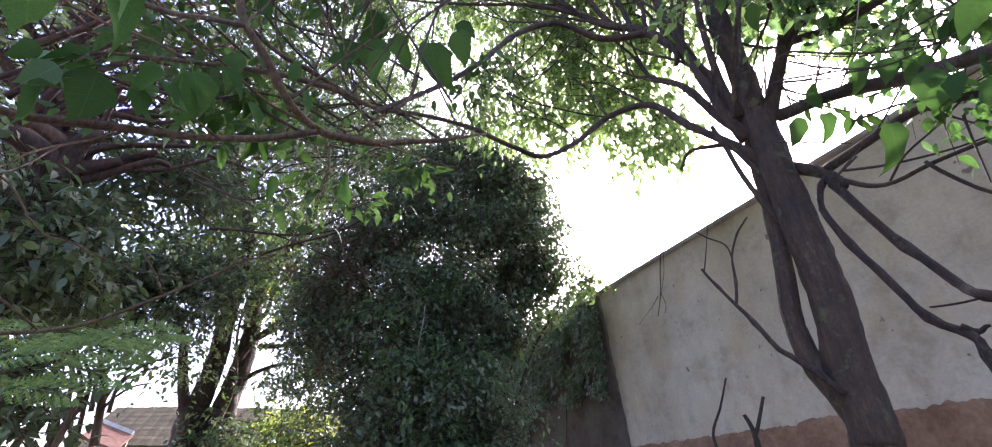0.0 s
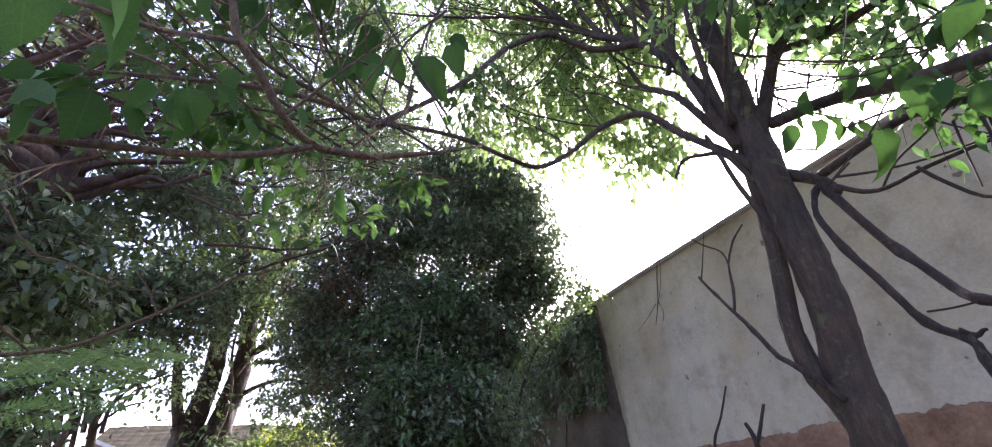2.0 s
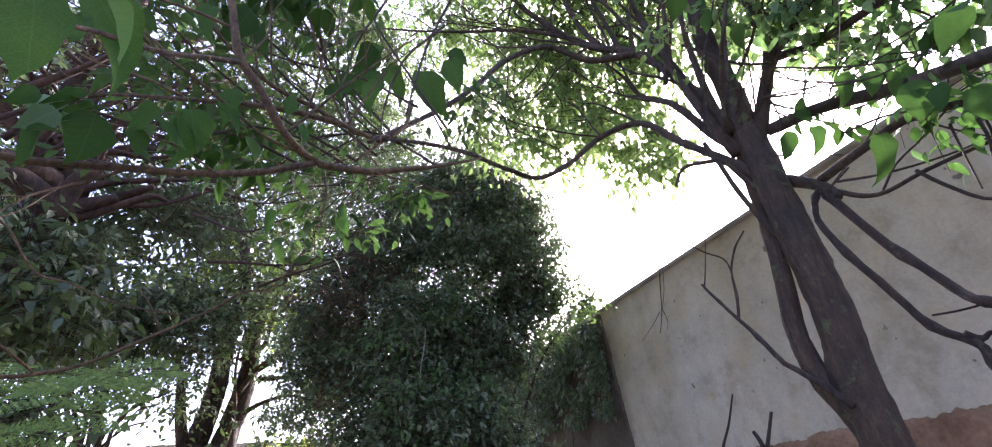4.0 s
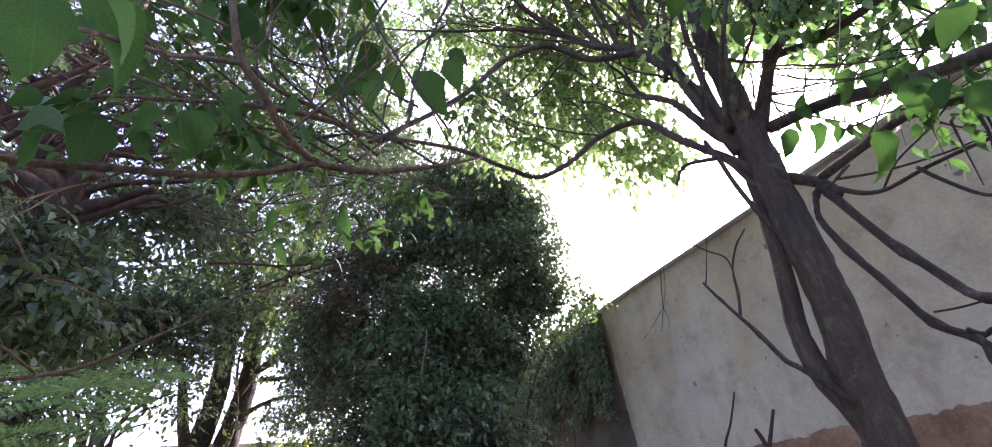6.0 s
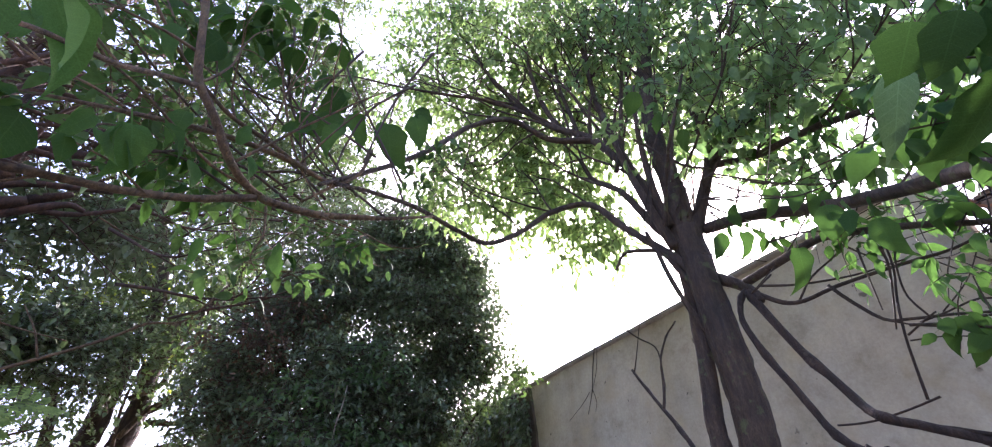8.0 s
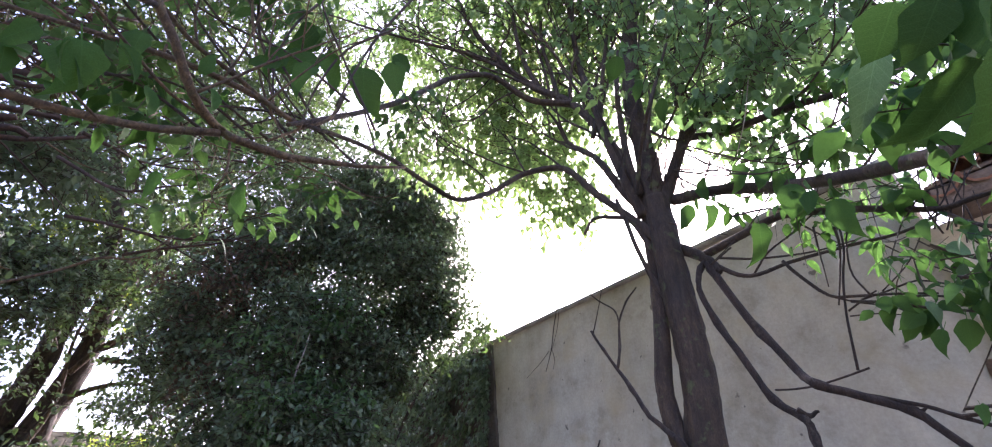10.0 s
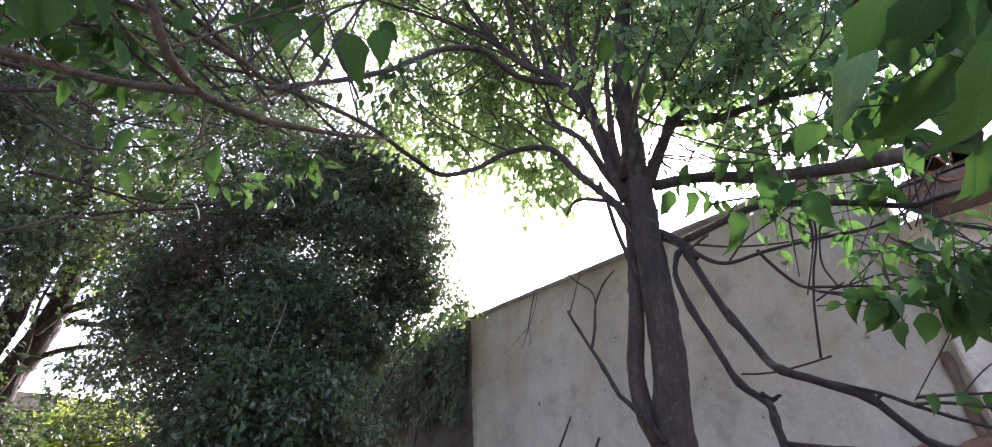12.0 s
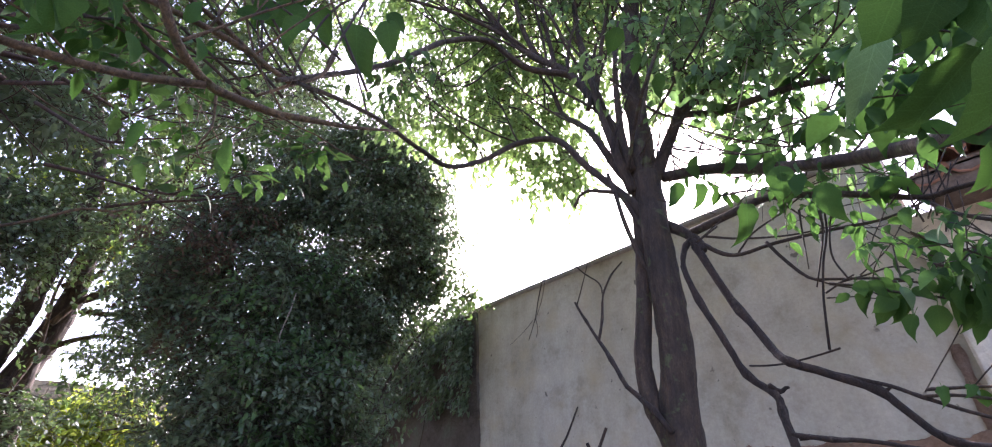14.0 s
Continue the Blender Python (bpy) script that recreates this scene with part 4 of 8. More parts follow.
limb("twig", left_bough, bark, [(0.24, 1.19, 2.58), (0.07, 1.23, 2.81), (-0.10, 1.21, 2.99), (-0.27, 1.16, 3.25)], 0.0050, 0.0040)
limb("twig", left_bough, bark, [(0.15, 1.20, 2.53), (-0.10, 1.23, 2.74), (-0.29, 1.18, 2.89), (-0.42, 1.11, 3.08)], 0.0050, 0.0030)
limb("twig", left_bough, bark, [(0.37, 1.15, 2.68), (0.22, 1.21, 3.00), (0.08, 1.21, 3.24), (-0.02, 1.19, 3.52)], 0.0050, 0.0040)
limb("twig", left_bough, bark, [(0.09, 1.21, 2.50), (-0.18, 1.22, 2.63), (-0.38, 1.15, 2.71), (-0.52, 1.07, 2.78)], 0.0050, 0.0030)
limb("twig", left_bough, bark, [(-0.15, 1.20, 3.31), (-0.07, 1.23, 2.96), (0.06, 1.21, 2.73), (0.20, 1.17, 2.57)], 0.0060, 0.0030)
limb("twig", left_bough, bark, [(0.27, 1.18, 2.78), (0.05, 1.23, 2.91), (-0.14, 1.20, 2.86), (-0.31, 1.15, 2.82)], 0.0050, 0.0030)
limb("twig", left_bough, bark, [(0.36, 1.16, 3.28), (0.22, 1.21, 3.07), (0.16, 1.20, 2.79), (0.15, 1.18, 2.57)], 0.0060, 0.0030)
limb("twig", left_bough, bark, [(0.41, 1.14, 3.56), (0.31, 1.19, 3.21), (0.26, 1.18, 2.94), (0.23, 1.17, 2.72)], 0.0070, 0.0030)
limb("twig", left_bough, bark, [(0.12, 1.20, 3.39), (0.03, 1.23, 3.08), (0.02, 1.21, 2.81), (0.07, 1.19, 2.59)], 0.0060, 0.0030)
limb("twig", left_bough, bark, [(-0.07, 1.21, 2.44), (-0.24, 1.21, 2.50), (-0.35, 1.16, 2.44), (-0.46, 1.10, 2.40)], 0.0050, 0.0020)
limb("twig", left_bough, bark, [(0.05, 1.21, 2.48), (-0.09, 1.23, 2.56), (-0.21, 1.19, 2.53), (-0.30, 1.15, 2.43)], 0.0050, 0.0030)
limb("twig", left_bough, bark, [(-0.45, 1.12, 3.04), (-0.26, 1.20, 2.94), (-0.02, 1.21, 2.76), (0.13, 1.18, 2.60)], 0.0050, 0.0030)
limb("twig", left_bough, bark, [(0.34, 1.16, 2.51), (0.20, 1.21, 2.62), (0.04, 1.21, 2.60), (-0.12, 1.19, 2.49)], 0.0050, 0.0030)
limb("twig", left_bough, bark, [(0.15, 1.62, 3.14), (-0.03, 1.62, 3.31), (-0.15, 1.61, 3.44)], 0.0050, 0.0030)
limb("twig", left_bough, bark, [(0.36, 1.59, 2.97), (0.15, 1.62, 3.02), (-0.03, 1.62, 2.92)], 0.0050, 0.0030)
limb("twig", left_bough, bark, [(0.52, 1.55, 2.97), (0.40, 1.58, 3.32), (0.39, 1.58, 3.71)], 0.0050, 0.0040)
limb("twig", left_bough, bark, [(0.04, 1.62, 2.52), (0.18, 1.62, 2.76), (0.44, 1.57, 2.86)], 0.0040, 0.0030)
limb("twig", left_bough, bark, [(-0.21, 1.61, 2.49), (-0.09, 1.62, 2.69), (0.12, 1.62, 2.79)], 0.0040, 0.0030)
limb("twig", left_bough, bark, [(-0.37, 1.57, 2.56), (-0.22, 1.61, 2.65), (-0.08, 1.62, 2.87)], 0.0040, 0.0030)
limb("limb", back_tree, bark_brown, [(-0.47, 5.70, 2.15), (-0.42, 5.71, 2.57), (-0.50, 5.60, 3.03), (-0.49, 5.50, 3.44)], 0.0240, 0.0090)
limb("limb", back_tree, bark_brown, [(-0.43, 5.71, 2.79), (-0.29, 5.72, 3.07), (-0.08, 5.62, 3.26), (0.21, 5.52, 3.42)], 0.0280, 0.0130)
limb("limb", back_tree, bark_brown, [(-0.49, 5.70, 3.13), (-0.29, 5.72, 3.32), (-0.25, 5.62, 3.57), (-0.12, 5.52, 3.73)], 0.0290, 0.0120)
limb("limb", back_tree, bark_brown, [(-0.60, 5.69, 2.97), (-0.77, 5.67, 3.27), (-0.80, 5.56, 3.54), (-0.77, 5.47, 3.78)], 0.0200, 0.0090)
limb("limb", back_tree, bark_brown, [(-0.35, 5.71, 2.59), (-0.18, 5.72, 2.71), (0.06, 5.62, 2.77), (0.37, 5.51, 2.70)], 0.0280, 0.0110)
limb("limb", back_tree, bark_brown, [(-0.52, 5.70, 3.30), (-0.36, 5.71, 3.60), (-0.44, 5.60, 3.92), (-0.60, 5.49, 4.16)], 0.0290, 0.0100)
limb("limb", back_tree, bark_brown, [(-0.28, 5.72, 2.95), (-0.02, 5.72, 2.99), (0.18, 5.62, 3.11), (0.43, 5.51, 3.08)], 0.0290, 0.0120)
limb("stem", back_tree, bark, [(-0.38, 5.90, 1.62), (-0.40, 5.90, 1.92), (-0.43, 5.90, 2.22), (-0.44, 5.90, 2.55)], 0.1540, 0.0690)
limb("stem", lace_shrub, bark_brown, [(-1.27, 4.21, 1.82), (-1.29, 4.19, 2.03), (-1.36, 4.14, 2.21), (-1.38, 4.10, 2.37)], 0.020, 0.012)
limb("stem", lace_shrub, bark_brown, [(-1.15, 4.25, 1.82), (-1.17, 4.22, 2.04), (-1.19, 4.18, 2.24), (-1.28, 4.13, 2.39)], 0.018, 0.009)
limb("stem", lace_shrub, bark_brown, [(-1.05, 4.27, 1.83), (-1.08, 4.25, 2.02), (-1.11, 4.21, 2.20), (-1.17, 4.17, 2.36)], 0.030, 0.018)
limb("stem", lace_shrub, bark_brown, [(-1.09, 4.24, 2.08), (-1.06, 4.23, 2.19), (-1.00, 4.23, 2.26), (-0.91, 4.24, 2.30)], 0.014, 0.005)
limb("stem", lace_shrub, bark_brown, [(-1.10, 4.24, 2.00), (-1.04, 4.24, 2.12), (-0.96, 4.25, 2.21), (-0.85, 4.26, 2.25)], 0.012, 0.005)
limb("stem", lace_shrub, bark_brown, [(-1.18, 4.23, 1.88), (-1.27, 4.19, 2.07), (-1.27, 4.16, 2.23), (-1.33, 4.12, 2.36)], 0.012, 0.006)
limb("stem", lace_shrub, bark_brown, [(-0.98, 4.24, 2.21), (-0.93, 4.24, 2.32), (-0.84, 4.24, 2.36)], 0.010, 0.004)
limb("stem", lace_shrub, bark_brown, [(-1.17, 4.21, 2.08), (-1.25, 4.17, 2.19), (-1.27, 4.15, 2.31)], 0.013, 0.006)
limb("twig", main_tree, bark, [(1.50, 0.67, 2.91), (1.52, 0.63, 2.91), (1.62, 0.53, 2.83), (1.70, 0.42, 2.77), (1.76, 0.30, 2.71)], 0.0045, 0.0022)
limb("twig", main_tree, bark, [(1.49, 0.72, 2.82), (1.51, 0.68, 2.81), (1.58, 0.59, 2.78), (1.64, 0.50, 2.74), (1.72, 0.39, 2.66)], 0.0045, 0.0022)
limb("twig", main_tree, bark, [(1.52, 0.64, 2.90), (1.58, 0.62, 2.84), (1.62, 0.57, 2.81)], 0.0030, 0.0015)
limb("twig", main_tree, bark, [(1.53, 0.81, 2.62), (1.61, 0.72, 2.57), (1.66, 0.65, 2.53)], 0.0040, 0.0020)
limb("twig", main_tree, bark, [(1.54, 0.57, 2.82), (1.57, 0.63, 2.76)], 0.0030, 0.0015)
limb("twig", main_tree, bark, [(1.53, 0.72, 2.77), (1.57, 0.70, 2.73), (1.54, 0.69, 2.77), (1.55, 0.64, 2.78)], 0.0040, 0.0020)
limb("twig", main_tree, bark, [(1.60, 0.59, 2.56), (1.64, 0.48, 2.55), (1.69, 0.39, 2.52), (1.71, 0.25, 2.52)], 0.0050, 0.0025)
limb("twig", main_tree, bark, [(1.53, 0.52, 2.69), (1.58, 0.44, 2.66), (1.61, 0.35, 2.65), (1.64, 0.23, 2.65)], 0.0040, 0.0020)
limb("twig", main_tree, bark, [(1.60, 0.63, 2.44), (1.59, 0.72, 2.40), (1.60, 0.61, 2.46)], 0.0040, 0.0020)
limb("twig", main_tree, bark, [(1.64, 0.37, 2.41), (1.67, 0.39, 2.34), (1.72, 0.42, 2.23)], 0.0040, 0.0020)
limb("twig", main_tree, bark, [(1.66, 0.32, 2.39), (1.69, 0.34, 2.32), (1.74, 0.42, 2.17)], 0.0050, 0.0025)
limb("dead_limb", main_tree, bark_dead, [(1.66, 0.62, 1.87), (1.68, 0.60, 1.85), (1.68, 0.58, 1.86), (1.68, 0.57, 1.86)], 0.009, 0.004)
limb("limb", brown_tree, bark_red, [(-1.16, 2.60, 2.88), (-1.24, 2.52, 2.95), (-1.31, 2.46, 2.99), (-1.37, 2.43, 3.00), (-1.44, 2.40, 2.98)], 0.070, 0.045)
limb("limb", brown_tree, bark_red, [(-1.15, 2.59, 2.90), (-1.15, 2.54, 3.00), (-1.12, 2.50, 3.08), (-1.05, 2.50, 3.13)], 0.055, 0.030)
limb("limb", brown_tree, bark_red, [(-1.15, 2.60, 2.90), (-1.06, 2.61, 2.94), (-0.96, 2.61, 3.02), (-0.84, 2.60, 3.10), (-0.77, 2.62, 3.10)], 0.030, 0.012)
limb("limb", brown_tree, bark_red, [(-1.15, 2.58, 2.93), (-1.04, 2.58, 3.00), (-0.97, 2.58, 3.05)], 0.045, 0.020)
limb("limb", brown_tree, bark_red, [(-1.33, 2.43, 3.02), (-1.24, 2.33, 3.24), (-1.12, 2.23, 3.45), (-0.94, 2.17, 3.60)], 0.022, 0.010)
limb("limb", brown_tree, bark_red, [(-1.39, 2.34, 3.12), (-1.23, 2.28, 3.32), (-1.05, 2.25, 3.46), (-0.74, 2.30, 3.54)], 0.018, 0.008)
limb("limb", brown_tree, bark_red, [(-1.27, 2.42, 3.10), (-1.12, 2.37, 3.28), (-0.94, 2.36, 3.38), (-0.72, 2.42, 3.41)], 0.015, 0.007)
limb("limb", brown_tree, bark_red, [(-1.37, 2.21, 3.30), (-1.19, 2.16, 3.48), (-1.02, 2.08, 3.65)], 0.024, 0.010)
limb("limb", brown_tree, bark_red, [(-1.24, 2.10, 3.52), (-1.08, 2.21, 3.49), (-0.86, 2.24, 3.57)], 0.013, 0.006)
limb("limb", brown_tree, bark_red, [(-1.07, 2.47, 3.16), (-1.01, 2.33, 3.39), (-0.90, 2.26, 3.52)], 0.013, 0.006)
limb("limb", brown_tree, bark_red, [(-1.43, 2.28, 3.16), (-1.29, 2.27, 3.29), (-1.11, 2.31, 3.36), (-0.82, 2.41, 3.37)], 0.016, 0.007)
limb("limb", brown_tree, bark_red, [(-0.85, 2.41, 3.36), (-0.64, 2.39, 3.47), (-0.35, 2.43, 3.50)], 0.012, 0.005)
limb("limb", brown_tree, bark_red, [(-1.35, 2.09, 3.46), (-1.24, 2.24, 3.36), (-1.16, 2.36, 3.26)], 0.011, 0.005)
limb("dead_limb", main_tree, bark_dead, [(1.70, 0.36, 1.83), (1.70, 0.34, 1.82), (1.70, 0.32, 1.83)], 0.0075, 0.0034)
limb("dead_limb", main_tree, bark_dead, [(1.65, 0.57, 1.71), (1.65, 0.55, 1.71), (1.66, 0.53, 1.71)], 0.0060, 0.0027)
limb("limb", back_tree, bark, [(1.11, 5.79, 1.94), (0.82, 5.83, 2.01), (0.55, 5.86, 2.08), (0.28, 5.87, 2.14), (0.09, 5.88, 2.15)], 0.030, 0.012)
limb("limb", back_tree, bark, [(0.85, 5.83, 2.00), (0.68, 5.84, 2.13), (0.47, 5.85, 2.20), (0.30, 5.86, 2.20)], 0.016, 0.007)
limb("limb", back_tree, bark, [(0.60, 5.86, 2.06), (0.42, 5.87, 2.03), (0.25, 5.89, 1.99)], 0.014, 0.006)
limb("limb", main_tree, bark, [(1.60, 0.97, 2.90), (1.55, 0.89, 3.02), (1.49, 0.80, 3.12), (1.44, 0.70, 3.21), (1.61, 0.70, 3.56)], 0.0110, 0.0070)
limb("twig", main_tree, bark_dead, [(1.55, 1.05, 2.96), (1.52, 0.97, 3.05), (1.53, 0.89, 3.22), (1.53, 0.80, 3.39), (1.58, 0.74, 3.58)], 0.0045, 0.0030)
limb("limb", main_tree, bark, [(1.44, 0.90, 3.35), (1.52, 0.87, 3.30), (1.56, 0.82, 3.20), (1.62, 0.77, 3.14), (1.73, 0.74, 3.16)], 0.0070, 0.0060)
limb("twig", main_tree, bark, [(1.67, 0.93, 2.93), (1.64, 0.89, 3.00), (1.61, 0.83, 3.06), (1.59, 0.77, 3.11), (1.69, 0.77, 3.33)], 0.0050, 0.0030)
limb("twig", main_tree, bark, [(1.73, 0.92, 2.90), (1.69, 0.85, 3.00), (1.64, 0.79, 3.08), (1.71, 0.78, 3.31)], 0.0050, 0.0030)
limb("twig", main_tree, bark_dead, [(1.74, 0.90, 2.91), (1.71, 0.87, 2.96), (1.70, 0.81, 3.00), (1.69, 0.78, 3.04)], 0.0040, 0.0030)
limb("twig", main_tree, bark, [(1.69, 0.74, 3.09), (1.76, 0.67, 3.04), (1.82, 0.60, 2.99), (1.92, 0.48, 2.91)], 0.0036, 0.0020)
limb("twig", main_tree, bark, [(1.73, 0.81, 3.01), (1.78, 0.74, 2.98), (1.82, 0.66, 2.97), (1.83, 0.60, 2.98), (1.83, 0.53, 3.00), (1.84, 0.43, 3.03)], 0.0040, 0.0020)
limb("twig", main_tree, bark, [(1.74, 0.82, 2.99), (1.78, 0.79, 2.95), (1.81, 0.75, 2.94), (1.79, 0.68, 2.99), (1.76, 0.64, 3.05)], 0.0030, 0.0015)
limb("twig", main_tree, bark, [(1.75, 0.87, 2.95), (1.80, 0.81, 2.92), (1.86, 0.74, 2.88)], 0.0030, 0.0015)
limb("twig", main_tree, bark_dead, [(1.81, 0.62, 2.93), (1.81, 0.59, 2.95), (1.79, 0.53, 3.00), (1.74, 0.46, 3.08)], 0.0030, 0.0018)
limb("limb", main_tree, bark, [(1.67, 1.00, 2.82), (1.61, 1.02, 3.01), (1.58, 1.05, 3.22), (1.57, 1.09, 3.50), (1.53, 1.10, 3.85)], 0.0260, 0.0120)
limb("limb", main_tree, bark, [(1.65, 0.98, 2.93), (1.61, 0.98, 3.13), (1.58, 0.96, 3.37), (1.57, 0.93, 3.64), (1.58, 0.88, 3.91)], 0.0220, 0.0100)

# trunks down to the ground
limb("trunk", brown_tree, bark_red, [(-1.28, 2.73, 0), (-1.27, 2.72, 1.5), (-1.29, 2.73, 2.6), (-1.27, 2.73, 3.2)], 0.15, 0.11, foot=True)
limb("stem", back_tree, bark, [(-0.68, 6.0, 0), (-0.75, 5.98, 1.1), (-0.75, 5.96, 2.10), (-0.73, 5.97, 2.33)], 0.16, 0.125, foot=True)
limb("stem", back_tree, bark, [(-0.55, 6.02, 0), (-0.57, 6.0, 1.1), (-0.51, 5.99, 2.10), (-0.48, 5.99, 2.33)], 0.17, 0.13, foot=True)
limb("stem", back_tree, bark, [(-0.8, 5.95, 0), (-0.82, 5.9, 1.1), (-0.76, 5.86, 2.09), (-0.82, 5.85, 2.31)], 0.1, 0.07, foot=True)
limb("trunk", dark_tree, bark, [(1.0, 4.6, 0), (1.02, 4.62, 2.0), (1.1, 4.7, 4.0), (1.2, 4.8, 5.0)], 0.14, 0.05, foot=True)

# -- leaves --
leaf_at(left_bough, (-0.317, 0.544, 2.149), (-0.235, 0.565, 2.042), 0.72)
leaf_at(left_bough, (-0.423, 0.839, 2.152), (-0.459, 0.789, 2.097), 0.50)
leaf_at(left_bough, (-0.441, 0.830, 2.116), (-0.450, 0.795, 2.032), 0.58)
leaf_at(left_bough, (-0.430, 0.858, 2.228), (-0.462, 0.810, 2.153), 0.58)
leaf_at(left_bough, (-0.418, 0.864, 2.212), (-0.433, 0.826, 2.152), 0.58)
leaf_at(left_bough, (-0.305, 0.932, 2.298), (-0.305, 0.903, 2.185), 0.65)
leaf_at(left_bough, (-0.361, 0.944, 2.315), (-0.367, 0.910, 2.222), 0.72)
leaf_at(left_bough, (-0.351, 0.947, 2.230), (-0.345, 0.919, 2.140), 0.58)
leaf_at(left_bough, (-0.484, 0.829, 2.192), (-0.488, 0.795, 2.125), 0.65)
leaf_at(left_bough, (-0.386, 0.654, 2.218), (-0.374, 0.636, 2.141), 0.58)
leaf_at(left_bough, (0.410, 1.245, 3.245), (0.470, 1.187, 3.132), 0.72)
leaf_at(left_bough, (0.122, 1.285, 3.190), (0.071, 1.256, 2.997), 0.65)
leaf_at(left_bough, (0.141, 1.253, 2.989), (0.019, 1.228, 2.817), 0.72)
leaf_at(left_bough, (0.157, 1.251, 3.031), (0.222, 1.208, 2.877), 0.86)
leaf_at(left_bough, (0.069, 1.259, 3.212), (-0.042, 1.228, 3.068), 0.65)
leaf_at(left_bough, (0.059, 1.109, 2.257), (0.072, 1.077, 2.148), 0.72)
leaf_at(left_bough, (-0.091, 1.107, 2.505), (-0.048, 1.079, 2.423), 0.79)
leaf_at(left_bough, (-0.281, 1.023, 2.828), (-0.294, 0.988, 2.647), 0.79)
leaf_at(left_bough, (-0.219, 1.038, 2.919), (-0.151, 1.020, 2.822), 0.79)
leaf_at(left_bough, (-0.237, 1.034, 2.821), (-0.242, 1.002, 2.650), 0.72)
leaf_at(left_bough, (-0.345, 0.950, 2.699), (-0.343, 0.920, 2.567), 0.72)
leaf_at(left_bough, (-0.251, 1.031, 2.504), (-0.248, 1.000, 2.377), 0.72)
leaf_at(left_bough, (-0.198, 1.093, 2.407), (-0.154, 1.068, 2.317), 0.65)
leaf_at(left_bough, (-0.110, 1.206, 2.266), (-0.109, 1.172, 2.177), 0.50)
leaf_at(main_tree, (1.527, 0.489, 2.436), (1.482, 0.496, 2.284), 0.79)
leaf_at(main_tree, (1.595, 0.731, 2.696), (1.534, 0.757, 2.563), 0.65)
leaf_at(main_tree, (1.621, 0.669, 2.667), (1.581, 0.649, 2.546), 0.79)
leaf_at(main_tree, (1.643, 0.447, 2.730), (1.595, 0.457, 2.616), 0.72)
leaf_at(main_tree, (1.653, 0.407, 2.688), (1.608, 0.408, 2.574), 0.72)
leaf_at(main_tree, (1.672, 0.528, 2.815), (1.627, 0.523, 2.680), 0.86)
leaf_at(main_tree, (1.668, 0.687, 2.845), (1.619, 0.685, 2.717), 0.86)
leaf_at(main_tree, (0.669, -0.127, 2.075), (0.660, -0.069, 2.009), 0.72)
leaf_at(main_tree, (0.628, -0.124, 1.994), (0.621, -0.069, 1.914), 0.79)
leaf_at(main_tree, (1.510, 0.241, 2.460), (1.468, 0.263, 2.367), 0.94)
leaf_at(main_tree, (1.548, 0.315, 2.484), (1.504, 0.333, 2.390), 0.79)
leaf_at(main_tree, (1.772, 0.460, 2.784), (1.707, 0.524, 2.673), 0.79)
leaf_at(main_tree, (1.736, 0.398, 2.724), (1.690, 0.398, 2.583), 0.72)
leafy_twig(main_tree, [(1.63, 0.24, 1.80), (1.60, 0.16, 1.79), (1.57, 0.10, 1.78), (1.58, 0.05, 1.79)], 7, 0.045, 17)
leafy_twig(main_tree, [(1.75, 0.46, 2.56), (1.77, 0.40, 2.46), (1.76, 0.34, 2.37)], 8, 0.055, 18)
leafy_twig(main_tree, [(1.72, 0.76, 2.86), (1.74, 0.65, 2.71), (1.76, 0.59, 2.65)], 10, 0.060, 21)
leafy_twig(main_tree, [(1.90, 0.56, 3.20), (1.92, 0.47, 3.01), (1.91, 0.37, 2.85)], 8, 0.070, 22)
leafy_twig(main_tree, [(1.85, 0.33, 3.11), (1.86, 0.28, 2.93), (1.86, 0.23, 2.78)], 8, 0.070, 23)
leafy_twig(main_tree, [(1.77, 0.14, 2.97), (1.74, 0.11, 2.76), (1.73, 0.08, 2.62)], 8, 0.070, 24)
leafy_twig(main_tree, [(1.80, 0.56, 3.13), (1.84, 0.41, 3.20), (1.83, 0.24, 3.19)], 8, 0.070, 25)
leafy_twig(main_tree, [(1.74, 0.26, 2.99), (1.72, 0.13, 3.03), (1.71, 0.02, 3.01)], 8, 0.070, 26)
leafy_twig(main_tree, [(1.65, 0.02, 2.85), (1.53, -0.03, 2.64), (1.42, -0.03, 2.43)], 12, 0.080, 27)
foliage(4, main_tree, leaf_green, bark, [
    ((1.68, 0.58, 3.66), (0.27, 0.30, 0.23), 25),
    ((1.70, 0.34, 3.47), (0.25, 0.30, 0.21), 26),
    ((1.67, 0.11, 3.28), (0.23, 0.30, 0.18), 25),
    ((1.62, -0.06, 3.13), (0.22, 0.30, 0.15), 18),
    ((1.70, 0.93, 4.21), (0.27, 0.30, 0.22), 14),
    ((1.59, 1.10, 4.74), (0.33, 0.30, 0.31), 21),
    ((1.71, 0.51, 3.29), (0.16, 0.20, 0.13), 17),
    ((1.71, 0.27, 3.19), (0.15, 0.20, 0.12), 14),
    ((1.60, 0.34, 3.93), (0.34, 0.40, 0.26), 28),
    ((1.53, 0.01, 3.50), (0.30, 0.40, 0.20), 28),
    ((1.68, 0.73, 4.51), (0.36, 0.40, 0.28), 23),
    ((1.42, -0.15, 3.07), (0.27, 0.40, 0.15), 21),
    ((1.42, 0.13, 4.16), (0.39, 0.50, 0.25), 28),
    ((1.31, -0.16, 3.52), (0.35, 0.50, 0.19), 28),
    ((1.50, 0.65, 5.20), (0.39, 0.40, 0.32), 35),
    ((1.71, 0.78, 4.01), (0.17, 0.20, 0.14), 8)], 0.075, 6, 0.2, 0.02, SMALL, -42)
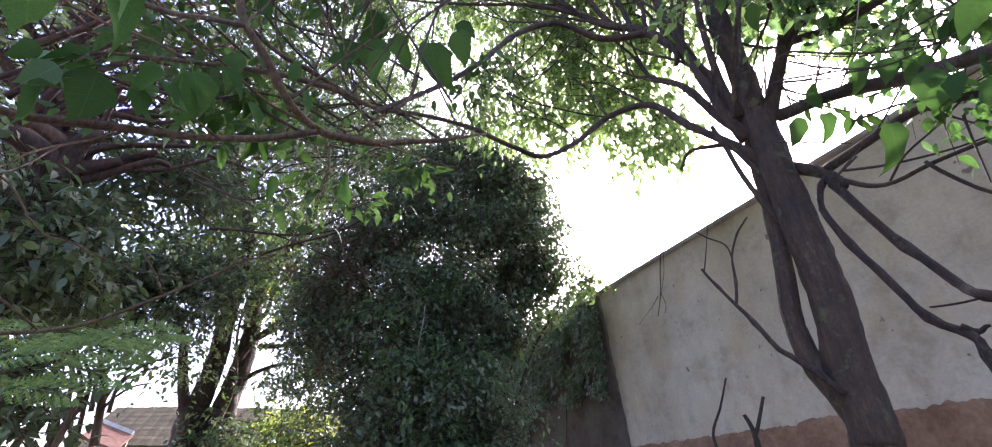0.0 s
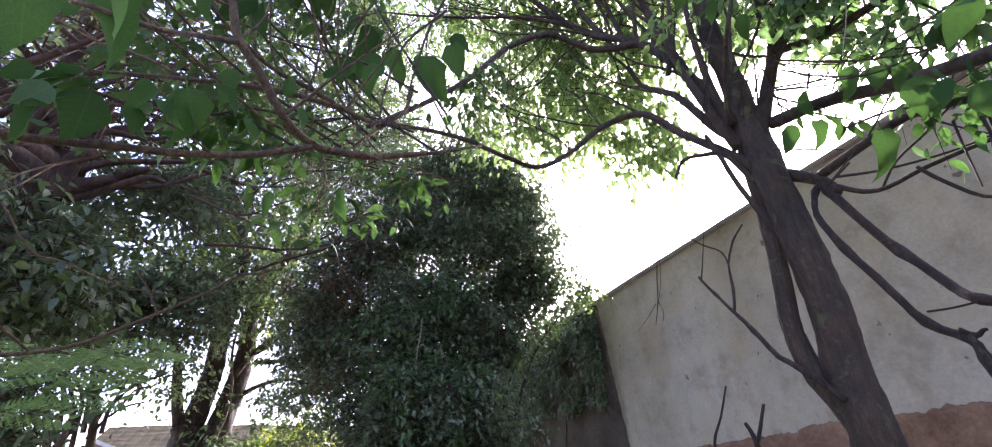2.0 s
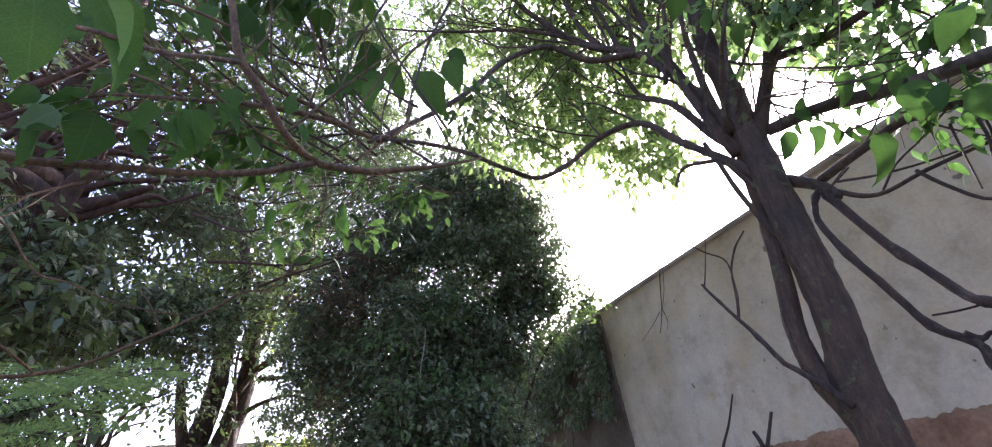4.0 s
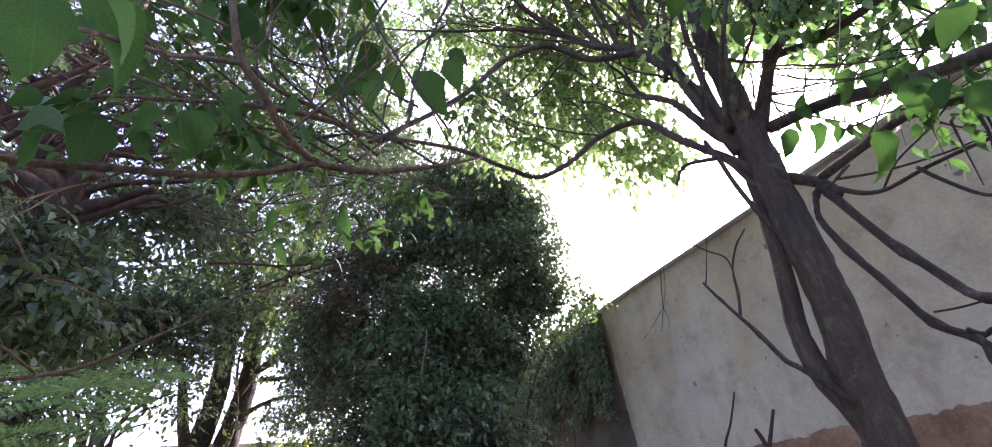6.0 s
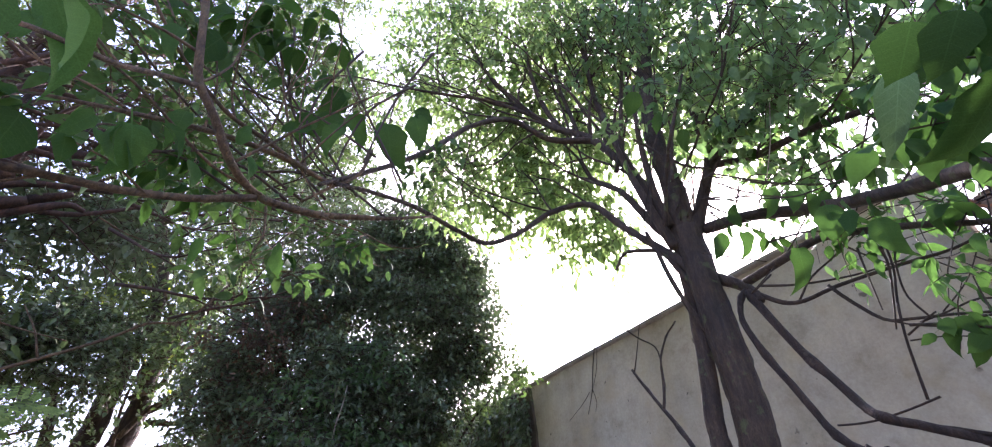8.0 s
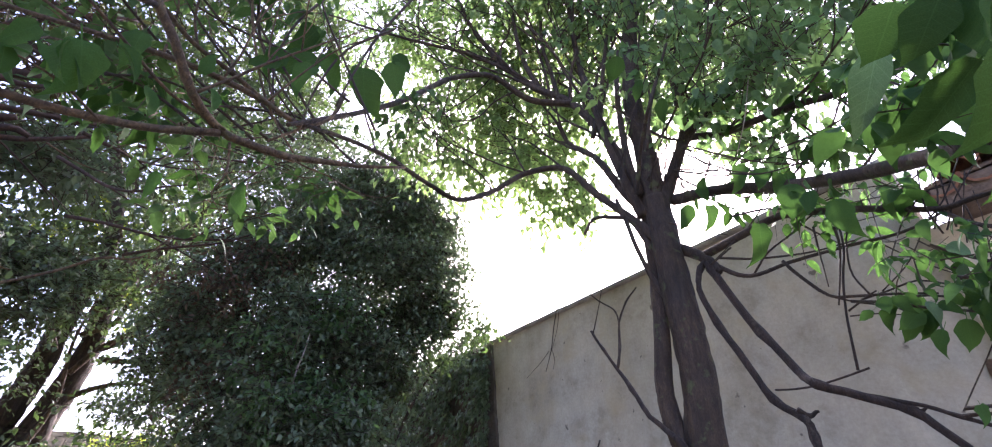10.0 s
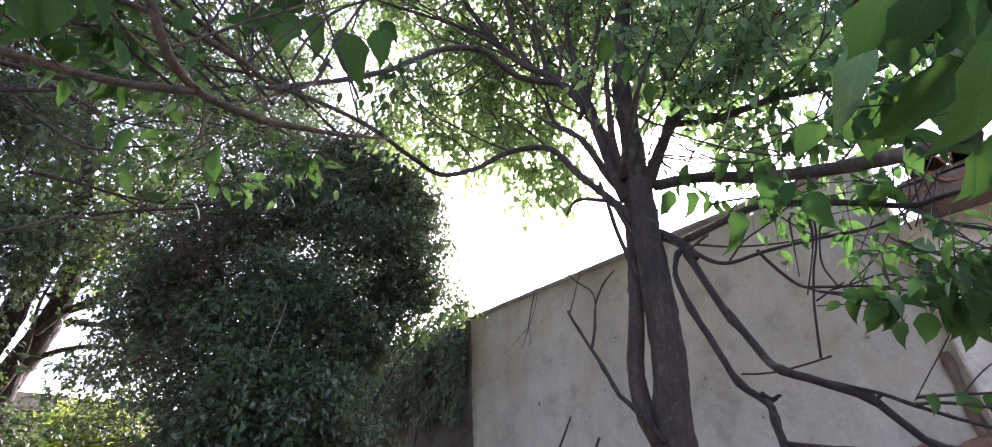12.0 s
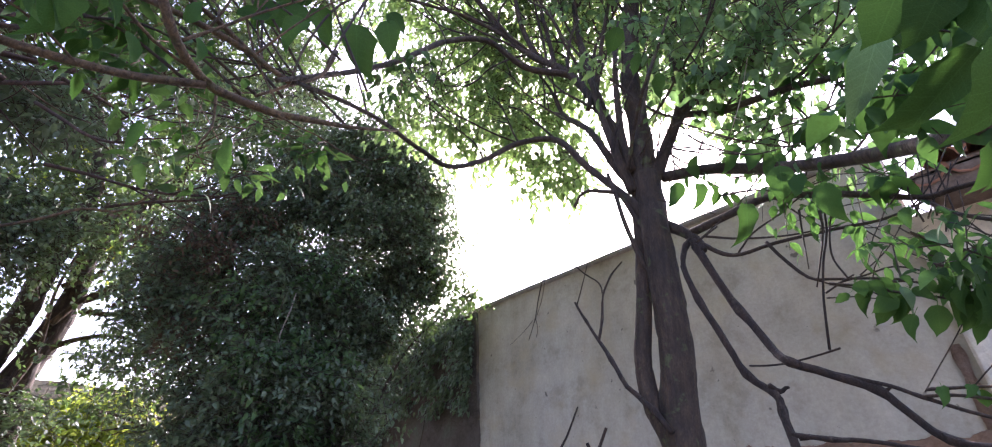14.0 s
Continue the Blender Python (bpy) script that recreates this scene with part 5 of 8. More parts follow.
foliage(5, main_tree, leaf_green_lit, bark, [
    ((1.10, 2.37, 5.29), (0.37, 0.40, 0.32), 104),
    ((1.54, 2.23, 4.68), (0.46, 0.50, 0.41), 209),
    ((1.17, 2.45, 4.23), (0.35, 0.40, 0.30), 122),
    ((1.90, 2.07, 4.42), (0.44, 0.50, 0.38), 192),
    ((2.06, 1.91, 3.81), (0.32, 0.40, 0.25), 122),
    ((1.67, 2.13, 3.94), (0.32, 0.40, 0.24), 104),
    ((1.57, 1.96, 5.12), (0.40, 0.40, 0.37), 156),
    ((1.85, 1.54, 4.76), (0.35, 0.40, 0.29), 86),
    ((2.06, 1.75, 3.56), (0.22, 0.30, 0.15), 59),
    ((1.34, 2.35, 3.87), (0.22, 0.30, 0.14), 35),
    ((0.75, 2.40, 5.02), (0.32, 0.40, 0.23), 35),
    ((1.56, 1.84, 6.03), (0.47, 0.40, 0.46), 112),
    ((1.91, 1.30, 5.49), (0.43, 0.40, 0.40), 156),
    ((1.05, 2.17, 6.04), (0.41, 0.40, 0.37), 104),
    ((1.98, 1.36, 4.28), (0.23, 0.30, 0.17), 42),
    ((1.63, 1.49, 6.90), (0.56, 0.50, 0.51), 156),
    ((1.99, 1.69, 4.19), (0.24, 0.30, 0.18), 53)], 0.062, 7, 0.2, 0.02, SMALL, -50)
foliage(6, left_bough, leaf_shade, bark_brown, [
    ((-0.28, 1.38, 3.20), (0.18, 0.20, 0.17), 20),
    ((-0.19, 1.40, 2.68), (0.14, 0.20, 0.10), 14),
    ((-0.24, 1.39, 2.56), (0.14, 0.20, 0.08), 10),
    ((-0.12, 1.41, 3.46), (0.17, 0.20, 0.13), 14),
    ((0.19, 1.35, 2.53), (0.15, 0.20, 0.11), 7),
    ((0.31, 1.32, 2.49), (0.11, 0.15, 0.08), 2),
    ((-0.06, 1.41, 2.45), (0.15, 0.20, 0.12), 8),
    ((-0.32, 1.27, 2.59), (0.13, 0.20, 0.08), 10),
    ((-0.51, 1.10, 2.79), (0.15, 0.20, 0.10), 14),
    ((0.09, 1.31, 2.35), (0.07, 0.10, 0.05), 5),
    ((-0.48, 1.22, 3.30), (0.19, 0.20, 0.19), 24),
    ((-0.64, 1.03, 2.85), (0.16, 0.20, 0.13), 18),
    ((-0.27, 1.38, 3.90), (0.21, 0.20, 0.21), 20),
    ((-0.42, 1.24, 2.75), (0.13, 0.20, 0.08), 10),
    ((0.56, 1.40, 3.09), (0.13, 0.15, 0.11), 10),
    ((-0.58, 1.17, 2.21), (0.13, 0.20, 0.09), 1)], 0.058, 6, 0.16, 0.02, SMALL, -32, 0.0, 0.0015)
foliage(1, dark_tree, leaf_dark, bark, [
    ((1.57, 4.12, 4.51), (0.56, 0.60, 0.52), 702),
    ((1.27, 4.22, 3.75), (0.78, 0.80, 0.75), 1080),
    ((1.87, 4.00, 3.80), (0.62, 0.70, 0.55), 945),
    ((1.08, 4.17, 2.85), (0.66, 0.70, 0.61), 1215),
    ((1.23, 4.24, 4.01), (0.35, 0.40, 0.31), 260),
    ((1.38, 4.09, 2.83), (0.67, 0.70, 0.61), 1080),
    ((0.51, 4.48, 3.41), (0.54, 0.60, 0.49), 230),
    ((0.51, 4.48, 2.67), (0.41, 0.50, 0.33), 176),
    ((1.11, 4.06, 2.09), (0.70, 0.80, 0.56), 1215),
    ((1.21, 4.10, 2.13), (0.67, 0.80, 0.50), 1000),
    ((0.71, 4.45, 4.00), (0.46, 0.50, 0.44), 270),
    ((1.13, 4.26, 4.50), (0.47, 0.50, 0.44), 378),
    ((1.23, 3.82, 1.44), (0.83, 0.90, 0.64), 1080),
    ((1.85, 4.00, 4.81), (0.30, 0.30, 0.30), 162),
    ((2.09, 3.88, 4.42), (0.33, 0.35, 0.30), 162),
    ((2.13, 3.86, 3.93), (0.32, 0.35, 0.29), 178),
    ((2.14, 3.86, 3.48), (0.31, 0.35, 0.27), 178),
    ((1.98, 4.12, 3.31), (0.35, 0.40, 0.30), 340),
    ((1.33, 4.21, 4.97), (0.30, 0.30, 0.30), 148)], 0.047, 9, 0.2, 0.025, TINY, -25, 0.25, tuft=0.11)
foliage(7, edge_bush, leaf_crown, bark, [
    ((2.36, 3.55, 3.28), (0.26, 0.30, 0.22), 70),
    ((2.13, 3.68, 3.02), (0.25, 0.30, 0.20), 60),
    ((2.51, 3.50, 3.24), (0.17, 0.20, 0.13), 34),
    ((1.84, 3.93, 2.77), (0.24, 0.30, 0.17), 46),
    ((2.21, 3.70, 3.49), (0.17, 0.20, 0.14), 34)], 0.05, 7, 0.16, 0.02, TINY, -20)
foliage(2, back_tree, leaf_crown, bark, [
    ((-1.09, 5.91, 6.00), (1.01, 1.00, 1.14), 195),
    ((-1.79, 5.48, 5.32), (0.87, 1.00, 0.90), 104),
    ((-2.39, 5.39, 4.26), (0.79, 1.00, 0.78), 105),
    ((-0.31, 6.00, 4.85), (0.75, 0.80, 0.76), 132),
    ((-0.97, 5.93, 3.91), (0.60, 0.70, 0.59), 81),
    ((-1.67, 5.77, 3.69), (0.56, 0.70, 0.53), 127),
    ((0.10, 6.01, 6.05), (0.95, 1.00, 0.95), 153),
    ((0.28, 6.00, 7.92), (1.08, 1.00, 1.17), 285),
    ((-1.10, 5.91, 7.72), (1.09, 1.00, 1.26), 124),
    ((-2.12, 5.62, 6.58), (0.96, 1.00, 1.07), 73),
    ((-2.81, 5.31, 5.67), (0.85, 1.00, 0.91), 84),
    ((-3.06, 5.17, 4.58), (0.77, 1.00, 0.79), 359),
    ((-2.76, 5.34, 3.50), (0.74, 1.00, 0.72), 314),
    ((-1.99, 5.14, 3.04), (0.46, 0.60, 0.43), 180),
    ((-1.60, 5.27, 3.11), (0.39, 0.50, 0.34), 89),
    ((0.97, 5.73, 6.58), (0.60, 0.60, 0.60), 119),
    ((1.11, 5.91, 8.66), (0.75, 0.80, 0.68), 81),
    ((-0.19, 6.01, 10.08), (1.15, 1.00, 1.25), 246),
    ((-1.84, 5.72, 9.47), (1.13, 1.00, 1.29), 230),
    ((-2.77, 5.33, 7.94), (0.98, 1.00, 1.08), 240),
    ((-3.37, 4.98, 6.67), (0.85, 1.00, 0.90), 223),
    ((-3.67, 4.76, 5.50), (0.76, 1.00, 0.77), 299),
    ((-1.27, 5.36, 12.18), (1.40, 1.00, 1.62), 314),
    ((-2.75, 4.77, 9.77), (1.13, 1.00, 1.26), 359),
    ((-3.43, 4.31, 7.78), (0.93, 1.00, 0.99), 359),
    ((0.03, 5.61, 3.21), (0.41, 0.50, 0.34), 25),
    ((0.02, 5.61, 3.66), (0.45, 0.50, 0.43), 76)], 0.078, 9, 0.32, 0.04, tuft=0.2)
foliage(3, brown_tree, leaf_dark, bark_red, [
    ((-1.19, 2.66, 2.72), (0.22, 0.30, 0.20), 89),
    ((-1.18, 2.55, 2.54), (0.21, 0.30, 0.17), 56),
    ((-1.19, 3.16, 3.08), (0.29, 0.40, 0.23), 68),
    ((-1.11, 3.19, 3.34), (0.28, 0.40, 0.21), 28),
    ((-1.36, 2.46, 2.65), (0.34, 0.50, 0.27), 112),
    ((-1.44, 2.64, 3.87), (0.41, 0.50, 0.40), 13),
    ((-1.13, 2.79, 4.30), (0.41, 0.50, 0.38), 9),
    ((-1.56, 2.33, 3.56), (0.36, 0.50, 0.31), 18),
    ((-0.84, 3.39, 3.54), (0.30, 0.40, 0.24), 62),
    ((-0.69, 3.13, 3.37), (0.36, 0.3, 0.2), 74),
    ((-1.00, 2.98, 3.29), (0.3, 0.3, 0.14), 37)], 0.06, 8, 0.22, 0.02)
foliage(8, lace_shrub, leaf_crown, bark_brown, [
    ((-1.01, 4.19, 2.43), (0.20, 0.25, 0.17), 25),
    ((-0.87, 4.22, 2.54), (0.20, 0.25, 0.17), 25),
    ((-1.27, 4.12, 2.49), (0.23, 0.30, 0.21), 30),
    ((-1.44, 4.06, 2.35), (0.23, 0.30, 0.20), 30),
    ((-0.74, 4.25, 2.35), (0.15, 0.20, 0.11), 10),
    ((-1.17, 4.15, 2.59), (0.19, 0.25, 0.16), 17),
    ((-1.47, 4.05, 2.12), (0.24, 0.30, 0.22), 30)], 0.055, 7, 0.18, 0.02)
foliage(9, sunny_bush, leaf_sunny, bark, [
    ((-0.10, 8.32, 2.23), (0.31, 0.40, 0.27), 100),
    ((0.51, 8.30, 2.35), (0.35, 0.40, 0.35), 120),
    ((1.01, 8.26, 2.26), (0.30, 0.40, 0.23), 50),
    ((0.08, 8.32, 2.43), (0.23, 0.30, 0.20), 40),
    ((0.47, 8.30, 1.77), (0.50, 0.50, 0.59), 200),
    ((-0.29, 8.31, 1.98), (0.31, 0.40, 0.29), 90)], 0.09, 8, 0.3, 0.04)
grow(main_tree, bark, (1.68, 1.10, 3.38), (-0.14, 0.08, 0.99), 1.20, 0.0120, 100, 3)
grow(main_tree, bark, (1.60, 1.29, 3.85), (-0.15, -0.09, 0.98), 1.20, 0.0110, 101, 3)
grow(main_tree, bark, (1.55, 1.43, 4.02), (-0.36, 0.36, 0.86), 1.20, 0.0100, 102, 3)
grow(main_tree, bark, (1.47, 1.51, 4.13), (-0.77, 0.40, -0.49), 0.80, 0.0080, 103, 2)
grow(main_tree, bark, (1.34, 1.63, 4.38), (-0.92, 0.35, 0.19), 1.00, 0.0090, 104, 3)
grow(main_tree, bark, (1.31, 1.65, 4.43), (-0.12, 0.11, 0.99), 1.00, 0.0090, 105, 3)
grow(main_tree, bark, (1.13, 1.78, 4.79), (-0.33, 0.47, 0.82), 0.90, 0.0070, 106, 3)
grow(main_tree, bark, (1.65, 1.14, 3.54), (0.36, -0.16, 0.92), 1.10, 0.0100, 107, 3)
grow(main_tree, bark, (1.67, 1.20, 4.01), (0.07, 0.18, 0.98), 1.00, 0.0090, 108, 3)
grow(main_tree, bark, (1.69, 1.26, 4.56), (0.31, -0.76, 0.58), 1.00, 0.0090, 109, 3)
grow(main_tree, bark, (1.75, 0.92, 3.93), (-0.02, 0.18, 0.98), 1.00, 0.0110, 110, 3)
grow(main_tree, bark, (1.71, 0.94, 3.59), (0.22, -0.68, 0.70), 1.00, 0.0100, 111, 3)
grow(main_tree, bark, (1.72, 0.93, 3.86), (0.19, -0.98, -0.10), 1.00, 0.0090, 112, 3)
grow(main_tree, bark, (1.72, 0.94, 3.20), (0.10, -0.98, 0.14), 0.90, 0.0080, 113, 3)
grow(main_tree, bark, (1.79, 0.74, 3.27), (0.10, -0.99, -0.01), 0.90, 0.0080, 114, 3)
grow(main_tree, bark, (1.79, 0.73, 3.46), (0.27, 0.08, 0.96), 0.80, 0.0080, 115, 2)
grow(main_tree, bark, (1.80, 0.55, 3.35), (0.66, -0.50, 0.56), 0.80, 0.0070, 116, 2)
grow(main_tree, bark, (1.14, 1.53, 3.98), (-0.14, 0.72, -0.68), 0.50, 0.0050, 117, 2)
grow(main_tree, bark, (0.86, 1.54, 3.75), (-0.02, 0.48, -0.88), 0.50, 0.0040, 118, 2)
grow(main_tree, bark, (0.57, 1.40, 3.23), (0.12, -0.21, -0.97), 0.40, 0.0040, 119, 2)
grow(main_tree, bark, (0.69, 1.45, 3.49), (0.03, -0.07, -1.00), 0.45, 0.0040, 120, 2)
grow(main_tree, bark, (1.58, 1.39, 3.35), (-0.15, 0.46, 0.88), 0.80, 0.0070, 121, 2)
grow(main_tree, bark, (1.43, 1.55, 3.34), (-0.04, 0.33, 0.94), 0.70, 0.0060, 122, 2)
grow(main_tree, bark, (1.22, 1.60, 3.13), (-0.14, 0.48, 0.86), 0.60, 0.0050, 123, 2)
grow(main_tree, bark, (1.69, 1.42, 3.65), (-0.10, 0.62, 0.77), 0.80, 0.0080, 124, 2)
grow(main_tree, bark, (1.81, 0.86, 4.49), (-0.22, 0.17, 0.96), 1.00, 0.0100, 125, 3)
grow(main_tree, bark, (1.81, 0.86, 4.49), (0.49, -0.74, 0.47), 1.00, 0.0100, 126, 3)
grow(main_tree, bark, (0.58, 1.87, 4.31), (-0.70, 0.39, 0.59), 0.60, 0.0050, 127, 2)
grow(main_tree, bark, (0.76, 1.86, 4.39), (-0.34, 0.20, 0.92), 0.60, 0.0050, 128, 2)
grow(main_tree, bark, (0.41, 1.87, 4.23), (-0.61, -0.06, -0.79), 0.50, 0.0040, 129, 2)
grow(main_tree, bark, (1.80, 0.56, 3.12), (0.27, -0.74, 0.62), 0.70, 0.0060, 200, 2)
grow(main_tree, bark, (1.75, 0.31, 3.02), (-0.28, -0.96, 0.05), 0.70, 0.0060, 201, 2)
grow(main_tree, bark, (1.75, 0.31, 3.02), (0.79, -0.29, -0.53), 0.50, 0.0050, 202, 2)
grow(main_tree, bark, (1.70, 0.14, 2.91), (0.73, -0.46, -0.51), 0.50, 0.0050, 203, 2)
grow(main_tree, bark, (1.76, 0.67, 2.82), (0.48, -0.79, 0.38), 0.60, 0.0050, 204, 2)
grow(main_tree, bark, (1.73, 0.42, 2.67), (0.06, -0.91, 0.40), 0.60, 0.0050, 205, 2)
grow(main_tree, bark, (1.67, 0.20, 2.54), (0.60, -0.58, 0.56), 0.50, 0.0050, 206, 2)
grow(main_tree, bark, (1.77, 0.64, 2.57), (0.46, -0.66, 0.59), 0.50, 0.0040, 207, 2)
grow(main_tree, bark, (1.70, 0.33, 2.48), (0.82, -0.43, -0.37), 0.50, 0.0040, 208, 2)
grow(main_tree, bark, (1.64, 0.19, 2.38), (0.66, -0.55, 0.52), 0.40, 0.0040, 209, 2)
grow(main_tree, bark, (1.78, 0.41, 3.34), (0.30, -0.88, 0.37), 0.80, 0.0060, 210, 2)
grow(main_tree, bark, (1.77, 0.15, 3.26), (0.07, -0.94, 0.34), 0.80, 0.0060, 211, 2)
grow(left_bough, bark_brown, (-0.27, 0.92, 2.60), (-0.98, -0.12, 0.18), 0.40, 0.0050, 300, 2)
grow(left_bough, bark_brown, (-0.24, 0.94, 2.52), (0.29, 0.09, 0.95), 0.40, 0.0040, 301, 2)
grow(left_bough, bark_brown, (-0.11, 1.03, 2.39), (0.37, -0.17, 0.92), 0.50, 0.0050, 302, 2)
grow(left_bough, bark_brown, (-0.34, 1.04, 2.44), (-0.84, -0.43, 0.33), 0.50, 0.0040, 303, 2)
grow(left_bough, bark_brown, (-0.21, 1.09, 2.52), (0.02, 0.26, 0.97), 0.50, 0.0040, 304, 2)
grow(left_bough, bark_brown, (-0.08, 1.13, 2.57), (0.32, -0.31, 0.90), 0.50, 0.0040, 305, 2)
grow(left_bough, bark_brown, (0.04, 1.15, 2.58), (0.37, -0.28, 0.89), 0.50, 0.0040, 306, 2)
grow(left_bough, bark_brown, (-0.32, 1.01, 2.66), (-0.59, 0.01, 0.81), 0.40, 0.0040, 307, 2)
grow(left_bough, bark_brown, (-0.32, 0.79, 2.32), (-0.68, -0.55, 0.49), 0.30, 0.0030, 308, 2)
grow(left_bough, bark_brown, (-0.36, 0.96, 2.15), (-0.57, 0.11, -0.82), 0.30, 0.0030, 309, 2)
grow(left_bough, bark_brown, (0.14, 1.12, 2.40), (0.97, -0.03, -0.26), 0.30, 0.0030, 310, 2)
grow(left_bough, bark_brown, (-0.08, 1.16, 2.87), (0.28, -0.02, 0.96), 0.40, 0.0030, 311, 2)
grow(left_bough, bark_brown, (-0.07, 1.13, 2.61), (-0.25, 0.25, 0.94), 0.50, 0.0040, 312, 2)
grow(left_bough, bark_brown, (-0.16, 1.10, 2.61), (-0.41, -0.26, 0.88), 0.50, 0.0040, 313, 2)
grow(brown_tree, bark_red, (-1.44, 2.64, 3.87), (0.15, 0.11, 0.98), 1.00, 0.0120, 400, 3)
grow(brown_tree, bark_red, (-1.43, 2.65, 3.56), (-0.58, -0.71, 0.40), 1.00, 0.0120, 401, 3)
grow(brown_tree, bark_red, (-1.15, 2.78, 3.48), (0.30, 0.40, 0.87), 0.90, 0.0090, 402, 3)
grow(brown_tree, bark_red, (-0.95, 2.86, 3.63), (0.58, 0.01, 0.82), 0.80, 0.0070, 403, 2)
grow(brown_tree, bark_red, (-1.01, 2.73, 3.15), (0.96, 0.26, -0.08), 0.60, 0.0060, 404, 2)
grow(brown_tree, bark_red, (-1.35, 2.69, 4.14), (0.03, 0.28, 0.96), 0.90, 0.0080, 405, 3)
grow(brown_tree, bark_red, (-1.20, 2.76, 4.05), (0.96, 0.25, 0.08), 0.80, 0.0070, 406, 2)
grow(brown_tree, bark_red, (-1.48, 2.62, 3.33), (-0.94, -0.12, 0.33), 0.90, 0.0100, 407, 3)
grow(brown_tree, bark_red, (-1.40, 2.66, 4.55), (0.00, 0.32, 0.95), 0.90, 0.0090, 408, 3)
grow(brown_tree, bark_red, (-1.48, 2.62, 4.18), (-0.30, -0.79, 0.54), 0.90, 0.0100, 409, 3)
grow(back_tree, bark, (-0.84, 5.95, 4.82), (-0.74, -0.54, 0.41), 1.60, 0.0300, 500, 3)
grow(back_tree, bark, (-1.12, 5.91, 5.43), (0.41, -0.09, 0.91), 1.60, 0.0300, 501, 3)
grow(back_tree, bark, (0.04, 6.01, 5.23), (0.52, 0.29, 0.80), 1.50, 0.0250, 502, 3)
grow(back_tree, bark, (-0.09, 6.01, 4.51), (0.38, 0.21, 0.90), 1.40, 0.0250, 503, 3)
grow(back_tree, bark, (-1.50, 5.82, 4.98), (-0.85, -0.51, -0.14), 1.50, 0.0200, 504, 3)
grow(back_tree, bark, (-1.53, 5.81, 4.18), (-0.87, -0.37, -0.32), 1.40, 0.0200, 505, 3)
grow(back_tree, bark, (-1.96, 5.68, 4.28), (-0.73, -0.68, 0.01), 1.40, 0.0200, 506, 3)
grow(back_tree, bark, (-1.42, 5.84, 6.43), (-0.71, -0.12, 0.69), 1.50, 0.0250, 507, 3)
grow(back_tree, bark, (0.07, 6.01, 6.29), (0.36, -0.37, 0.86), 1.40, 0.0200, 508, 3)
grow(back_tree, bark, (-0.34, 6.00, 4.19), (0.53, 0.42, 0.74), 1.20, 0.0200, 509, 3)
grow(back_tree, bark, (-1.08, 5.91, 4.66), (-0.45, 0.33, 0.83), 1.40, 0.0200, 510, 3)
# sunlit pockets in the crown, made by the yellower leaf colour
foliage(10, back_tree, leaf_sunny, bark, [
    ((-0.97, 6.94, 5.05), (0.26, 0.30, 0.24), 18),
    ((-0.69, 6.98, 4.85), (0.22, 0.30, 0.17), 8),
    ((-0.49, 6.99, 4.18), (0.26, 0.30, 0.25), 18),
    ((-1.53, 6.84, 4.58), (0.16, 0.20, 0.14), 10),
    ((-1.95, 6.73, 4.35), (0.14, 0.20, 0.10), 5),
    ((-2.25, 6.64, 4.85), (0.14, 0.20, 0.11), 6),
    ((-0.23, 7.01, 4.17), (0.23, 0.30, 0.18), 7)], 0.09, 7, 0.25, 0.03)
# right-hand clusters under the crown, their shade set by the darker leaf colour
foliage(11, main_tree, leaf_green_shaded, bark, [
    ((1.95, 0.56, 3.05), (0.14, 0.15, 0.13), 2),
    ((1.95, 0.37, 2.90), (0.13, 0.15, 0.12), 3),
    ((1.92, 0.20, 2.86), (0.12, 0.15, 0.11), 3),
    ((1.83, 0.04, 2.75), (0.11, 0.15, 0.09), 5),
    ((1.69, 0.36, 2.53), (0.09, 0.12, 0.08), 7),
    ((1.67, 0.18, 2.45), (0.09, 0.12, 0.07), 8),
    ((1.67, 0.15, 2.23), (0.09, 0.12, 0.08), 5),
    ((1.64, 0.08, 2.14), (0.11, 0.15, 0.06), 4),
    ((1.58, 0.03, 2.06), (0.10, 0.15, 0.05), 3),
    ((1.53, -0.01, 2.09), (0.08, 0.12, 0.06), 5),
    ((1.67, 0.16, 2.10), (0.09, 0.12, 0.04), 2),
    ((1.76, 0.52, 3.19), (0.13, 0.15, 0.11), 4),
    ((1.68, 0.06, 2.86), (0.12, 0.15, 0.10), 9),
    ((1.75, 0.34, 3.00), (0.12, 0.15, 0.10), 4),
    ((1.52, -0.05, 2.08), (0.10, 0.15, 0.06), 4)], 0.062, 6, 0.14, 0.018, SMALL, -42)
foliage(12, back_tree, leaf_dark, bark, [
    ((-0.39, 5.80, 2.06), (0.26, 0.40, 0.15), 60),
    ((-0.48, 5.79, 1.86), (0.31, 0.40, 0.29), 100)], 0.06, 8, 0.25, 0.03)
foliage(13, back_tree, leaf_crown, bark, [
    ((0.10, 5.61, 3.15), (0.40, 0.40, 0.41), 24),
    ((-0.08, 5.61, 2.74), (0.26, 0.30, 0.23), 14),
    ((0.36, 5.60, 2.75), (0.30, 0.30, 0.29), 27),
    ((-0.09, 5.61, 3.50), (0.28, 0.30, 0.28), 12)], 0.06, 8, 0.24, 0.03)
leaf_at(main_tree, (0.711, -0.120, 2.134), (0.698, -0.079, 1.987), 0.72)
leaf_at(main_tree, (0.690, -0.123, 2.038), (0.682, -0.055, 1.958), 0.65)
leaf_at(main_tree, (0.924, -0.041, 2.048), (0.900, -0.005, 2.000), 0.65)
leaf_at(main_tree, (1.026, -0.005, 2.139), (0.997, 0.036, 2.096), 0.65)
